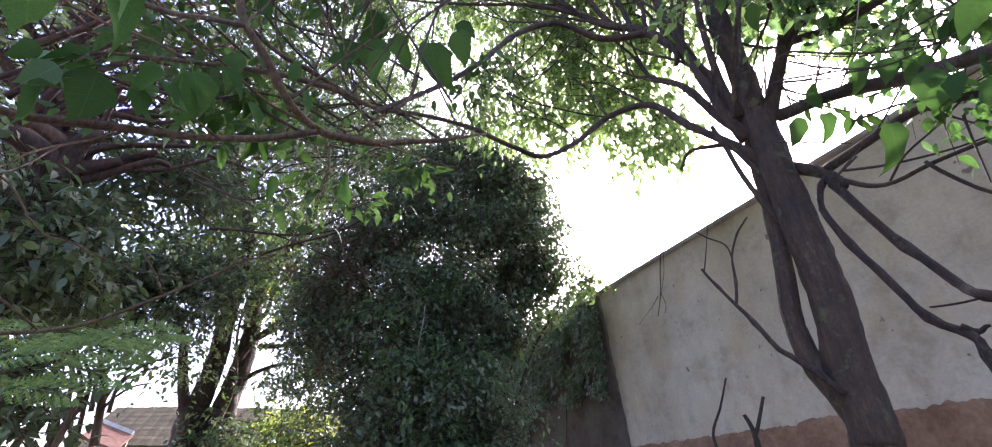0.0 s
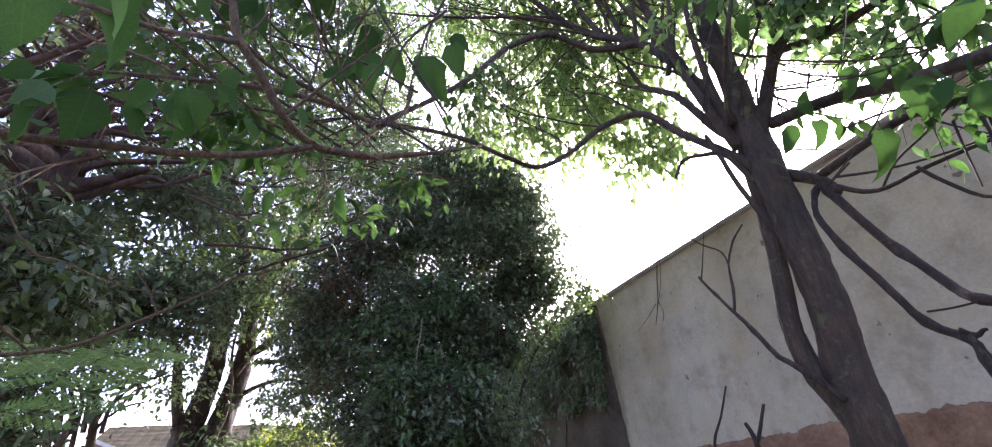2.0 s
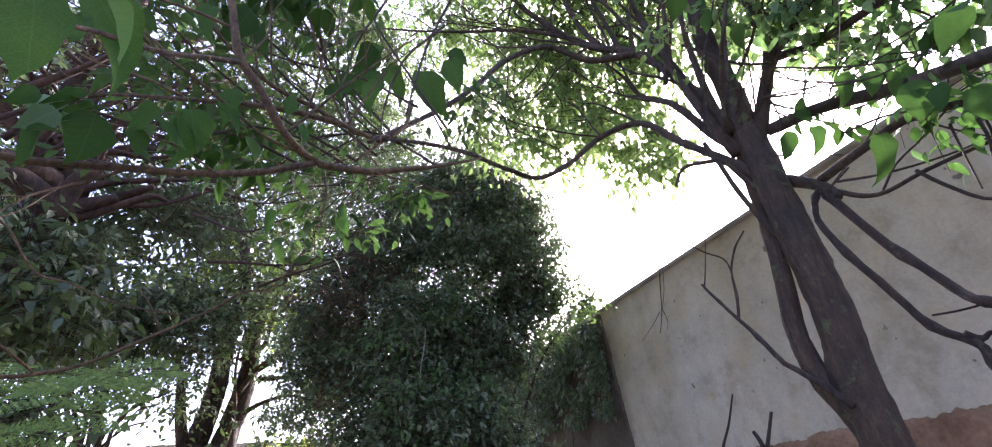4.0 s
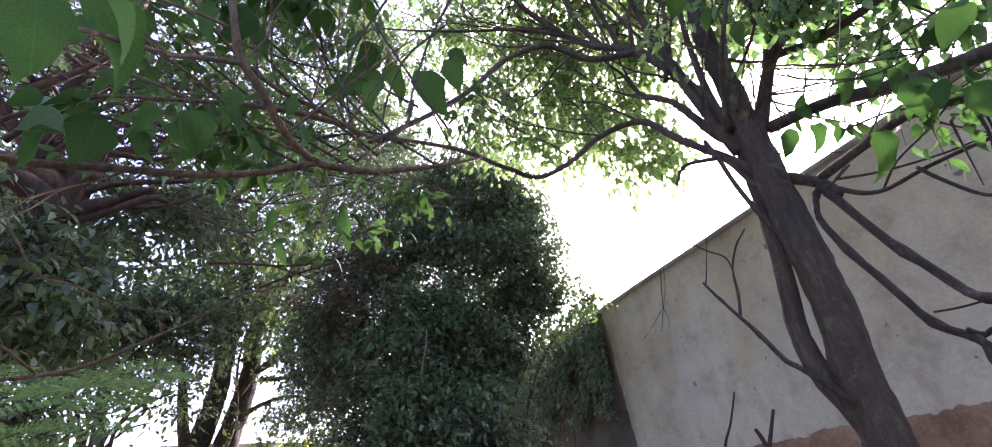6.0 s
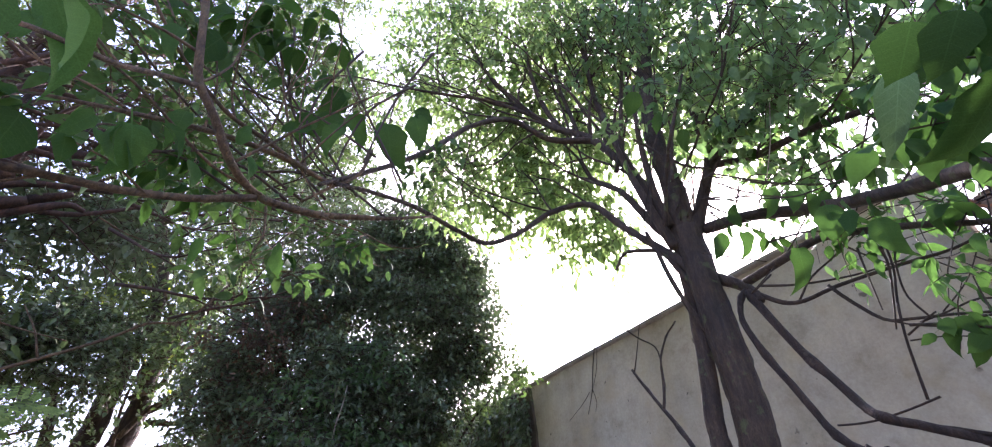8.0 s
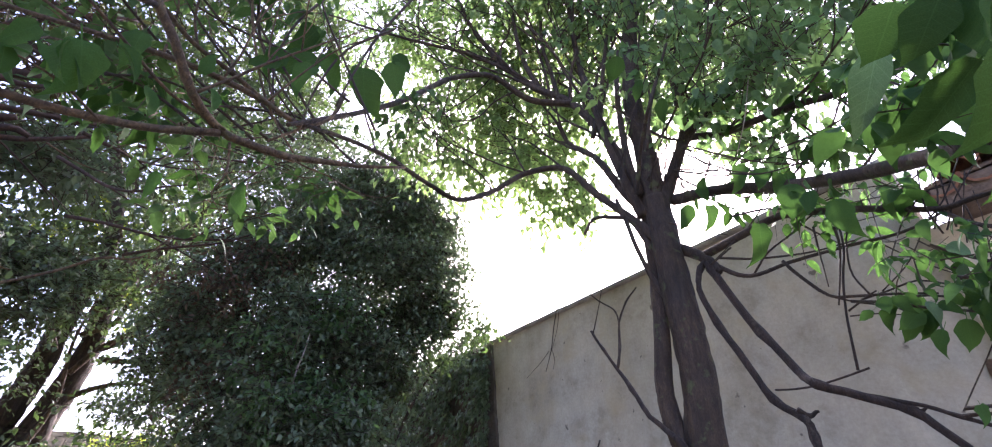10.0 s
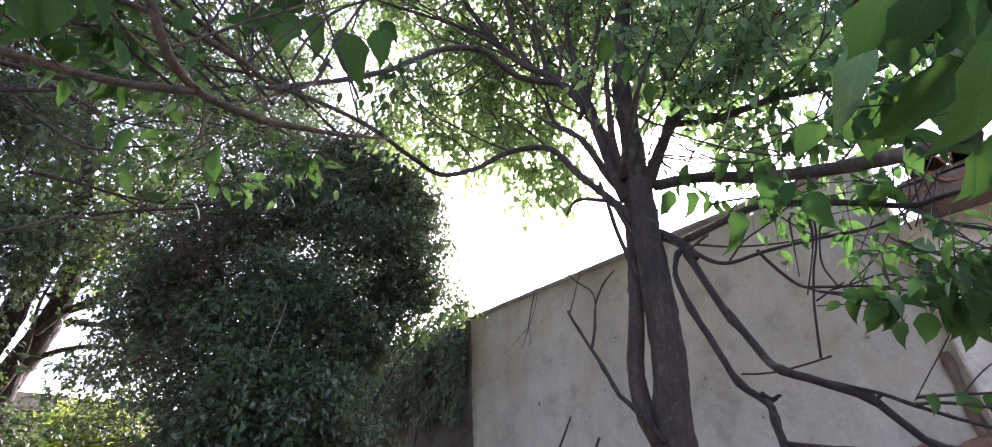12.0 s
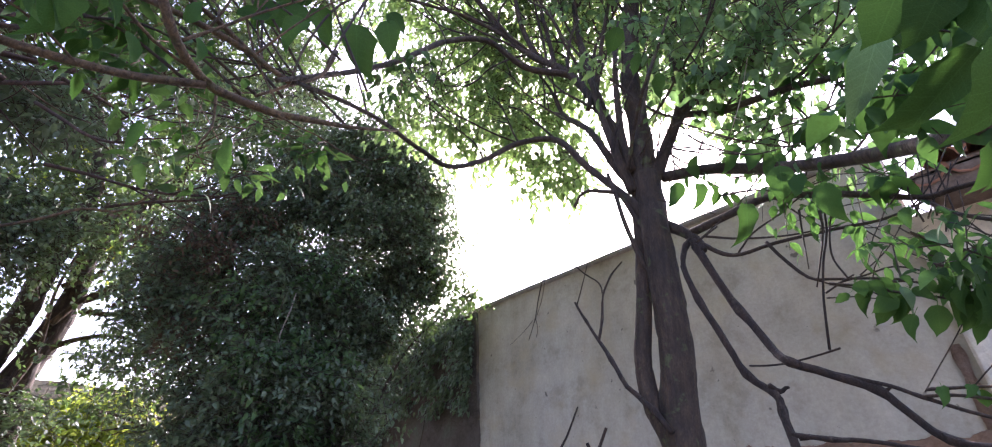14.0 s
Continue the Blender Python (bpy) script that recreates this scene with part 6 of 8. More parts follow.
foliage(14, main_tree, leaf_green, bark, [
    ((1.73, 0.80, 4.80), (0.33, 0.30, 0.33), 25),
    ((1.64, 1.32, 5.22), (0.33, 0.30, 0.35), 22),
    ((1.75, 0.44, 4.50), (0.30, 0.30, 0.29), 25),
    ((1.62, 0.80, 5.73), (0.38, 0.30, 0.42), 27),
    ((1.32, 1.77, 6.09), (0.37, 0.30, 0.40), 16),
    ((1.61, 1.65, 5.06), (0.29, 0.30, 0.26), 12)], 0.07, 6, 0.2, 0.02, SMALL, -42)
foliage(15, dark_tree, leaf_dark, bark, [
    ((0.53, 4.88, 4.20), (0.49, 0.50, 0.51), 240),
    ((0.14, 5.11, 3.93), (0.40, 0.40, 0.42), 100),
    ((0.22, 5.01, 4.83), (0.38, 0.40, 0.39), 120),
    ((0.71, 4.76, 4.78), (0.37, 0.40, 0.34), 120)], 0.05, 9, 0.24, 0.03)
foliage(16, dark_tree, leaf_dry, bark, [
    ((0.48, 4.18, 3.31), (0.24, 0.25, 0.23), 40),
    ((0.66, 4.16, 2.82), (0.21, 0.25, 0.17), 30),
    ((0.50, 4.28, 2.51), (0.20, 0.25, 0.15), 24),
    ((0.31, 4.50, 3.88), (0.22, 0.25, 0.20), 16)], 0.05, 8, 0.2, 0.03)
# near right leaves, also darkened by colour as if shaded
foliage(17, main_tree, leaf_green_shaded, bark, [
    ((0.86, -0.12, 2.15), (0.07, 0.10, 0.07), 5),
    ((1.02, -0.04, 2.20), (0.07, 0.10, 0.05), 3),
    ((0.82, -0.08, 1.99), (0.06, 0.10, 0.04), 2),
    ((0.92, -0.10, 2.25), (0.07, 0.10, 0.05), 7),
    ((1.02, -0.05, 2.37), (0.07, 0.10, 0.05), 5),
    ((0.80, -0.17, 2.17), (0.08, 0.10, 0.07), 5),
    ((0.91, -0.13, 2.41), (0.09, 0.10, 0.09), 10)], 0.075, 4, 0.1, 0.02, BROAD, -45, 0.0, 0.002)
grow(main_tree, bark, (1.60, 1.29, 3.85), (0.02, 0.30, 0.96), 1.20, 0.0100, 600, 3)
grow(main_tree, bark, (1.64, 1.20, 3.60), (0.12, 0.07, 0.99), 1.30, 0.0120, 601, 3)
grow(main_tree, bark, (1.54, 1.41, 4.01), (0.07, 0.21, 0.97), 1.20, 0.0100, 602, 3)
grow(main_tree, bark, (1.39, 1.58, 4.26), (-0.58, 0.14, 0.80), 1.10, 0.0090, 603, 3)
grow(main_tree, bark, (1.47, 1.51, 4.13), (-0.65, 0.47, 0.59), 1.10, 0.0090, 604, 3)
grow(main_tree, bark, (1.65, 1.14, 3.54), (0.26, 0.02, 0.97), 1.30, 0.0120, 605, 3)
grow(main_tree, bark, (1.31, 1.65, 4.43), (-0.59, 0.75, 0.29), 0.90, 0.0070, 606, 3)
grow(main_tree, bark, (1.14, 1.53, 3.99), (-0.57, 0.39, 0.73), 0.90, 0.0070, 607, 3)
grow(main_tree, bark, (1.68, 1.10, 3.38), (-0.00, 0.44, 0.90), 1.10, 0.0090, 608, 3)
grow(main_tree, bark, (1.66, 1.21, 3.35), (-0.30, 0.65, 0.70), 1.00, 0.0080, 609, 3)
grow(main_tree, bark, (1.69, 1.42, 3.65), (-0.04, 0.36, 0.93), 1.00, 0.0080, 610, 3)
grow(main_tree, bark, (1.71, 0.94, 3.59), (-0.08, 0.04, 1.00), 1.20, 0.0110, 611, 3)
grow(main_tree, bark, (1.73, 0.92, 3.79), (-0.03, -0.19, 0.98), 1.20, 0.0100, 612, 3)
grow(main_tree, bark, (1.72, 0.94, 3.20), (0.25, -0.40, 0.88), 1.00, 0.0090, 613, 3)
grow(main_tree, bark, (1.75, 0.84, 3.03), (-0.01, -0.79, 0.61), 0.90, 0.0080, 614, 3)
grow(main_tree, bark, (1.43, 1.55, 3.34), (-0.76, 0.64, 0.09), 0.80, 0.0060, 615, 2)
grow(main_tree, bark, (0.86, 1.54, 3.75), (-0.12, 0.33, 0.94), 0.70, 0.0050, 616, 2)
grow(main_tree, bark, (0.57, 1.40, 3.23), (-0.76, 0.21, 0.62), 0.50, 0.0040, 617, 2)
foliage(18, main_tree, leaf_green, bark, [
    ((1.84, 1.39, 4.28), (0.21, 0.20, 0.20), 19),
    ((1.92, 0.97, 3.86), (0.18, 0.20, 0.15), 16),
    ((1.90, 0.79, 3.73), (0.17, 0.20, 0.14), 17),
    ((1.90, 1.12, 4.32), (0.22, 0.20, 0.23), 20),
    ((1.89, 0.93, 3.59), (0.09, 0.10, 0.08), 5),
    ((1.89, 0.66, 3.46), (0.12, 0.15, 0.10), 9),
    ((1.91, 0.40, 2.94), (0.12, 0.15, 0.10), 4),
    ((1.94, 0.50, 3.12), (0.11, 0.15, 0.09), 4)], 0.068, 6, 0.18, 0.02, SMALL, -42)
foliage(19, fern, leaf_dark, bark_brown, [
    ((-0.87, 2.35, 1.86), (0.15, 0.20, 0.13), 50),
    ((-0.86, 2.36, 1.80), (0.12, 0.20, 0.10), 22),
    ((-1.02, 2.40, 1.98), (0.16, 0.20, 0.16), 60)], 0.055, 8, 0.18, 0.02)
foliage(22, back_tree, leaf_crown, bark, [
    ((-0.45, 7.01, 6.33), (0.81, 0.80, 0.99), 81),
    ((-1.17, 6.92, 5.55), (0.73, 0.80, 0.87), 143),
    ((-1.75, 6.70, 5.13), (0.69, 0.80, 0.84), 14),
    ((0.41, 6.81, 7.06), (0.71, 0.70, 0.79), 93),
    ((0.26, 7.02, 5.44), (0.60, 0.60, 0.72), 63),
    ((-0.51, 7.00, 4.74), (0.62, 0.70, 0.72), 63),
    ((-1.17, 6.92, 4.30), (0.57, 0.70, 0.64), 55),
    ((-0.58, 7.00, 7.94), (0.84, 0.80, 0.97), 78),
    ((-1.70, 6.81, 6.70), (0.78, 0.80, 0.96), 58),
    ((-2.25, 6.64, 5.80), (0.69, 0.80, 0.83), 48),
    ((0.38, 7.01, 8.84), (0.72, 0.70, 0.77), 68),
    ((0.13, 6.62, 4.11), (0.43, 0.50, 0.46), 38),
    ((0.60, 6.40, 3.60), (0.41, 0.50, 0.37), 34)], 0.1, 9, 0.3, 0.05, tuft=0.2)
foliage(23, dark_tree, leaf_dark, bark, [
    ((1.48, 4.28, 5.19), (0.36, 0.40, 0.34), 105),
    ((1.06, 4.40, 5.25), (0.37, 0.40, 0.36), 105),
    ((1.89, 4.01, 4.87), (0.27, 0.30, 0.25), 70),
    ((0.71, 4.57, 4.90), (0.44, 0.50, 0.41), 118),
    ((2.19, 3.86, 4.45), (0.24, 0.30, 0.18), 42)], 0.05, 9, 0.22, 0.025, tuft=0.12)
foliage(24, back_tree, leaf_crown, bark, [
    ((-0.02, 5.32, 2.58), (0.32, 0.40, 0.31), 15),
    ((0.19, 5.32, 2.85), (0.33, 0.40, 0.34), 17),
    ((0.48, 5.30, 2.56), (0.32, 0.40, 0.28), 38),
    ((-0.50, 5.30, 3.11), (0.30, 0.40, 0.27), 15),
    ((-0.11, 5.42, 3.16), (0.33, 0.40, 0.34), 12),
    ((-0.08, 5.32, 2.31), (0.23, 0.30, 0.20), 16),
    ((0.45, 5.21, 2.89), (0.30, 0.40, 0.23), 33),
    ((0.33, 5.21, 2.31), (0.23, 0.30, 0.20), 22),
    ((-0.72, 5.27, 3.26), (0.29, 0.40, 0.26), 15),
    ((0.01, 5.21, 2.83), (0.38, 0.40, 0.36), 17),
    ((0.36, 5.20, 2.48), (0.36, 0.40, 0.32), 20),
    ((0.04, 5.21, 2.36), (0.31, 0.40, 0.22), 10)], 0.055, 8, 0.26, 0.02, tuft=0.1)
foliage(21, dark_tree, leaf_green, bark, [
    ((0.97, 3.63, 2.20), (0.30, 0.25, 0.33), 110),
    ((0.74, 3.74, 2.40), (0.24, 0.25, 0.23), 60),
    ((1.26, 3.60, 2.48), (0.28, 0.25, 0.29), 70),
    ((0.88, 3.76, 2.71), (0.25, 0.25, 0.25), 50),
    ((1.13, 3.53, 1.93), (0.30, 0.25, 0.32), 90),
    ((1.31, 3.63, 2.19), (0.25, 0.25, 0.22), 40),
    ((1.19, 3.73, 3.06), (0.24, 0.20, 0.27), 40)], 0.06, 8, 0.2, 0.025, TINY, -30, tuft=0.09)
leaf_at(main_tree, (1.226, 0.001, 2.385), (1.190, 0.089, 2.258), 0.94)
leaf_at(main_tree, (1.021, -0.075, 2.058), (0.996, -0.028, 1.977), 0.72)
leaf_at(main_tree, (0.968, -0.101, 2.042), (0.947, -0.041, 1.958), 0.86)
leaf_at(main_tree, (1.326, 0.055, 2.502), (1.290, 0.100, 2.374), 0.86)
leaf_at(left_bough, (-0.296, 0.966, 2.311), (-0.241, 0.952, 2.235), 0.94)
leaf_at(left_bough, (-0.352, 0.894, 2.197), (-0.308, 0.881, 2.208), 0.86)
leaf_at(left_bough, (-0.264, 0.976, 2.384), (-0.176, 0.966, 2.336), 0.86)
leaf_at(left_bough, (-0.445, 0.793, 2.073), (-0.407, 0.785, 2.099), 0.86)
leaf_at(left_bough, (-0.042, 1.160, 2.698), (0.041, 1.127, 2.754), 0.86)
leaf_at(left_bough, (0.135, 1.203, 2.880), (0.070, 1.175, 2.732), 0.86)
leaf_at(left_bough, (-0.128, 1.103, 2.526), (-0.111, 1.074, 2.602), 0.79)
leaf_at(left_bough, (-0.429, 0.859, 2.195), (-0.379, 0.853, 2.216), 0.86)
foliage(25, main_tree, leaf_green, bark, [
    ((0.61, 2.64, 6.24), (0.27, 0.30, 0.23), 34),
    ((0.98, 2.52, 5.57), (0.27, 0.30, 0.24), 44),
    ((1.06, 2.38, 6.57), (0.33, 0.30, 0.33), 50),
    ((0.69, 2.51, 5.12), (0.17, 0.20, 0.13), 16),
    ((1.38, 2.09, 5.79), (0.31, 0.30, 0.30), 50),
    ((1.70, 1.71, 6.40), (0.35, 0.30, 0.37), 60),
    ((1.84, 1.56, 5.23), (0.29, 0.30, 0.27), 40),
    ((0.42, 2.57, 5.48), (0.15, 0.20, 0.10), 8),
    ((1.20, 2.08, 7.48), (0.42, 0.30, 0.48), 60),
    ((1.98, 1.19, 5.35), (0.28, 0.30, 0.26), 40)], 0.06, 7, 0.2, 0.02, SMALL, -45)
leaf_at(left_bough, (-0.400, 0.645, 2.276), (-0.290, 0.703, 2.169), 1.00, (0.64, -0.66, -0.67))
leaf_at(left_bough, (-0.361, 0.515, 2.098), (-0.332, 0.535, 1.962), 0.85, (0.13, -0.66, -0.41))
leaf_at(left_bough, (-0.403, 0.849, 2.182), (-0.391, 0.855, 2.068), 1.10, (0.56, -0.77, -0.23))
leaf_at(left_bough, (-0.295, 0.935, 2.317), (-0.246, 0.949, 2.205), 1.25, (0.22, -0.77, -0.29))
leaf_at(left_bough, (0.297, 1.256, 3.075), (0.362, 1.239, 2.862), 1.10, (0.13, -0.65, -0.74))
leaf_at(left_bough, (0.410, 1.245, 3.194), (0.444, 1.233, 3.022), 1.00, (-0.51, -0.61, -0.47))
leaf_at(left_bough, (-0.430, 0.802, 2.135), (-0.452, 0.789, 2.074), 1.10, (0.61, -0.74, 0.07))
leaf_at(left_bough, (-0.354, 0.893, 2.204), (-0.330, 0.902, 2.144), 1.00, (0.60, -0.78, -0.25))
leaf_at(left_bough, (0.100, 1.257, 3.143), (0.067, 1.259, 2.978), 1.10, (0.26, -0.64, -0.57))
leaf_at(left_bough, (0.035, 1.210, 2.880), (-0.016, 1.211, 2.768), 1.10, (-0.01, -0.69, -0.23))
leaf_at(main_tree, (0.712, -0.054, 2.186), (0.716, 0.008, 2.107), 1.25, (-0.56, 0.02, -0.45))
leaf_at(main_tree, (0.687, -0.091, 2.128), (0.695, -0.026, 2.060), 1.20, (-0.98, 0.07, -0.62))
leaf_at(main_tree, (0.789, -0.088, 2.078), (0.796, 0.041, 1.995), 0.75, (-0.55, 0.03, -0.23))
leaf_at(main_tree, (0.607, -0.089, 1.945), (0.614, -0.029, 1.839), 0.80, (-0.66, 0.08, -0.50))
leaf_at(main_tree, (0.815, -0.018, 2.227), (0.814, 0.078, 2.077), 0.55, (-0.75, 0.12, -0.5)).data = pale_leaf
leaf_at(main_tree, (1.497, 0.257, 2.386), (1.495, 0.263, 2.252), 1.00, (-0.88, -0.15, -0.06))
leaf_at(main_tree, (1.577, 0.366, 2.562), (1.572, 0.387, 2.420), 1.00, (-0.64, -0.20, -0.31))
grow(main_tree, bark, (1.80, 0.89, 4.70), (0.02, -0.65, 0.76), 0.90, 0.0080, 700, 3)
grow(main_tree, bark, (1.87, 0.72, 4.69), (0.01, -1.00, -0.05), 0.90, 0.0080, 701, 3)
grow(main_tree, bark, (1.63, 1.17, 4.44), (-0.35, 0.26, 0.90), 0.80, 0.0070, 702, 2)
grow(main_tree, bark, (1.64, 1.32, 5.22), (0.02, 0.12, 0.99), 0.90, 0.0070, 703, 3)
grow(main_tree, bark, (1.46, 1.52, 4.51), (-0.53, 0.43, 0.73), 0.70, 0.0060, 704, 2)
grow(main_tree, bark, (1.81, 0.76, 4.04), (0.22, -0.91, 0.36), 0.80, 0.0070, 705, 2)
grow(main_tree, bark, (1.81, 0.86, 5.38), (-0.09, -0.03, 1.00), 0.90, 0.0080, 706, 3)
grow(main_tree, bark, (1.33, 1.64, 4.89), (-0.28, 0.52, 0.80), 0.70, 0.0060, 707, 2)
grow(brown_tree, bark_red, (-0.60, 2.55, 3.18), (0.90, 0.30, 0.32), 0.80, 0.0100, 760, 2)
grow(brown_tree, bark_red, (-0.39, 2.59, 3.25), (0.94, -0.22, 0.26), 0.80, 0.0090, 761, 2)
grow(brown_tree, bark_red, (-0.62, 2.54, 3.00), (0.81, -0.37, -0.46), 0.80, 0.0090, 762, 2)
grow(brown_tree, bark_red, (-0.24, 2.61, 3.47), (0.74, -0.54, 0.40), 0.70, 0.0080, 763, 2)
grow(brown_tree, bark_red, (-0.62, 2.54, 3.44), (0.98, -0.19, -0.09), 0.80, 0.0100, 764, 2)
grow(brown_tree, bark_red, (0.01, 2.62, 3.57), (0.73, 0.34, 0.60), 0.60, 0.0060, 765, 2)
grow(brown_tree, bark_red, (-0.48, 2.57, 2.74), (0.91, -0.42, 0.00), 0.80, 0.0090, 766, 2)
grow(brown_tree, bark_red, (-0.22, 2.61, 2.65), (0.64, -0.65, 0.40), 0.70, 0.0080, 767, 2)
foliage(27, dark_tree, leaf_dark, bark, [
    ((0.21, 4.71, 2.44), (0.25, 0.30, 0.19), 40),
    ((0.39, 4.70, 2.73), (0.25, 0.30, 0.20), 44),
    ((0.40, 4.59, 2.17), (0.25, 0.30, 0.20), 50),
    ((0.50, 4.69, 3.04), (0.24, 0.30, 0.18), 30),
    ((0.79, 4.55, 2.54), (0.23, 0.30, 0.19), 40),
    ((0.65, 4.67, 2.33), (0.22, 0.30, 0.17), 34),
    ((0.47, 4.79, 2.63), (0.22, 0.30, 0.18), 26)], 0.042, 8, 0.2, 0.02, tuft=0.1)
foliage(28, dark_tree, leaf_dry, bark, [
    ((0.59, 4.58, 2.72), (0.24, 0.30, 0.21), 26),
    ((0.83, 4.54, 2.39), (0.23, 0.30, 0.17), 22),
    ((0.71, 4.46, 3.19), (0.25, 0.30, 0.22), 26)], 0.042, 8, 0.18, 0.02, tuft=0.1)
foliage(29, main_tree, leaf_green_lit, bark, [
    ((2.19, 1.43, 4.87), (0.31, 0.30, 0.30), 50),
    ((2.28, 1.07, 4.75), (0.29, 0.30, 0.27), 57),
    ((2.38, 0.80, 4.50), (0.27, 0.30, 0.24), 50),
    ((2.35, 0.53, 4.20), (0.25, 0.30, 0.21), 43),
    ((2.28, 0.35, 3.85), (0.23, 0.30, 0.17), 31),
    ((2.24, 1.35, 4.24), (0.27, 0.30, 0.23), 31),
    ((2.33, 0.95, 4.05), (0.23, 0.30, 0.17), 24),
    ((2.07, 1.76, 4.67), (0.28, 0.30, 0.25), 36),
    ((2.04, 1.47, 5.38), (0.32, 0.30, 0.30), 43),
    ((2.18, 0.79, 5.06), (0.34, 0.30, 0.34), 57),
    ((2.19, 0.34, 4.49), (0.30, 0.30, 0.29), 50),
    ((2.04, 1.63, 3.99), (0.23, 0.30, 0.17), 18),
    ((2.32, 0.68, 3.82), (0.15, 0.20, 0.11), 10)], 0.06, 7, 0.2, 0.02, SMALL, -45)
# sunlit part of the same crown, lit by leaf colour
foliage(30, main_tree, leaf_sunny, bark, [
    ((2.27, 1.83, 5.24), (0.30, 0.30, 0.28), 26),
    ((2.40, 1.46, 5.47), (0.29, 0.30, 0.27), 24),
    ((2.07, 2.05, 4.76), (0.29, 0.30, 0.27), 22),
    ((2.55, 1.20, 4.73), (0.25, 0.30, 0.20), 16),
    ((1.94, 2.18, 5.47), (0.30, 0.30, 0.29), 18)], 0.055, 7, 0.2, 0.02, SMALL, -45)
foliage(31, main_tree, leaf_green, bark, [
    ((1.91, 0.42, 3.06), (0.15, 0.20, 0.12), 8),
    ((1.83, 0.29, 2.88), (0.14, 0.20, 0.10), 8),
    ((1.99, 0.55, 3.28), (0.15, 0.20, 0.11), 6),
    ((1.74, 0.26, 2.65), (0.10, 0.15, 0.07), 4),
    ((1.86, 0.45, 2.82), (0.11, 0.15, 0.08), 4)], 0.068, 6, 0.18, 0.02, SMALL, -42)
foliage(32, dark_tree, leaf_dark, bark, [
    ((1.21, 5.06, 5.77), (0.41, 0.40, 0.44), 60),
    ((0.84, 5.34, 6.30), (0.41, 0.40, 0.43), 50),
    ((0.59, 5.17, 5.47), (0.40, 0.40, 0.42), 50)], 0.05, 9, 0.22, 0.025, tuft=0.12)
foliage(33, back_tree, leaf_crown, bark, [
    ((-0.15, 6.00, 11.70), (0.66, 0.70, 0.59), 70),
    ((-0.01, 6.00, 10.13), (0.52, 0.60, 0.43), 40)], 0.08, 9, 0.3, 0.04, tuft=0.2)
foliage(34, main_tree, leaf_green_lit, bark, [
    ((0.55, 2.65, 6.76), (0.31, 0.30, 0.30), 40),
    ((1.04, 2.39, 7.02), (0.34, 0.30, 0.34), 40),
    ((1.80, 1.74, 6.30), (0.33, 0.30, 0.34), 40),
    ((2.02, 1.31, 6.21), (0.32, 0.30, 0.32), 40),
    ((1.43, 2.18, 5.39), (0.27, 0.30, 0.23), 26),
    ((1.99, 1.17, 4.84), (0.25, 0.30, 0.19), 20)], 0.06, 7, 0.2, 0.02, SMALL, -45)
leafy_twig(main_tree, [(1.58, 0.35, 2.11), (1.60, 0.28, 2.09), (1.62, 0.19, 2.08), (1.64, 0.11, 2.04), (1.66, 0.01, 1.99)], 13, 0.060, 311)
leafy_twig(main_tree, [(1.58, 0.24, 2.06), (1.60, 0.18, 2.03), (1.61, 0.11, 2.00), (1.63, 0.03, 1.94)], 11, 0.064, 312)
leafy_twig(main_tree, [(1.62, 0.13, 2.21), (1.64, 0.07, 2.15), (1.66, 0.01, 2.11), (1.68, -0.05, 2.06)], 12, 0.060, 313)
leafy_twig(main_tree, [(1.60, 0.12, 2.10), (1.61, 0.06, 2.07), (1.62, 0.00, 2.03), (1.63, -0.05, 2.00)], 11, 0.060, 314)
leafy_twig(main_tree, [(1.57, 0.07, 2.01), (1.57, 0.03, 1.99), (1.58, -0.04, 1.96)], 9, 0.082, 315)
leaf_at(main_tree, (1.591, 0.227, 2.026), (1.584, 0.280, 1.968), 1.00, (-0.85, -0.10, 0.25))
leaf_at(main_tree, (1.580, 0.193, 1.974), (1.574, 0.232, 1.918), 1.00, (-0.85, -0.10, 0.25))
leaf_at(main_tree, (1.590, 0.143, 1.989), (1.593, 0.166, 1.911), 1.00, (-0.85, -0.10, 0.25))
leaf_at(main_tree, (1.612, 0.198, 2.038), (1.610, 0.234, 1.976), 1.00, (-0.85, -0.10, 0.25))
leaf_at(main_tree, (1.629, 0.274, 2.082), (1.624, 0.322, 2.023), 1.00, (-0.85, -0.10, 0.25))
leaf_at(main_tree, (1.621, 0.320, 2.082), (1.605, 0.357, 2.059), 1.00, (-0.85, -0.10, 0.25))
leaf_at(main_tree, (1.580, 0.094, 1.964), (1.579, 0.106, 1.904), 1.00, (-0.85, -0.10, 0.25))
leaf_at(main_tree, (1.569, 0.057, 1.934), (1.566, 0.066, 1.883), 1.00, (-0.85, -0.10, 0.25))
leaf_at(main_tree, (1.593, 0.093, 2.054), (1.588, 0.131, 2.012), 1.00, (-0.85, -0.10, 0.25))
leaf_at(main_tree, (1.560, 0.011, 2.032), (1.557, 0.041, 1.989), 1.00, (-0.85, -0.10, 0.25))
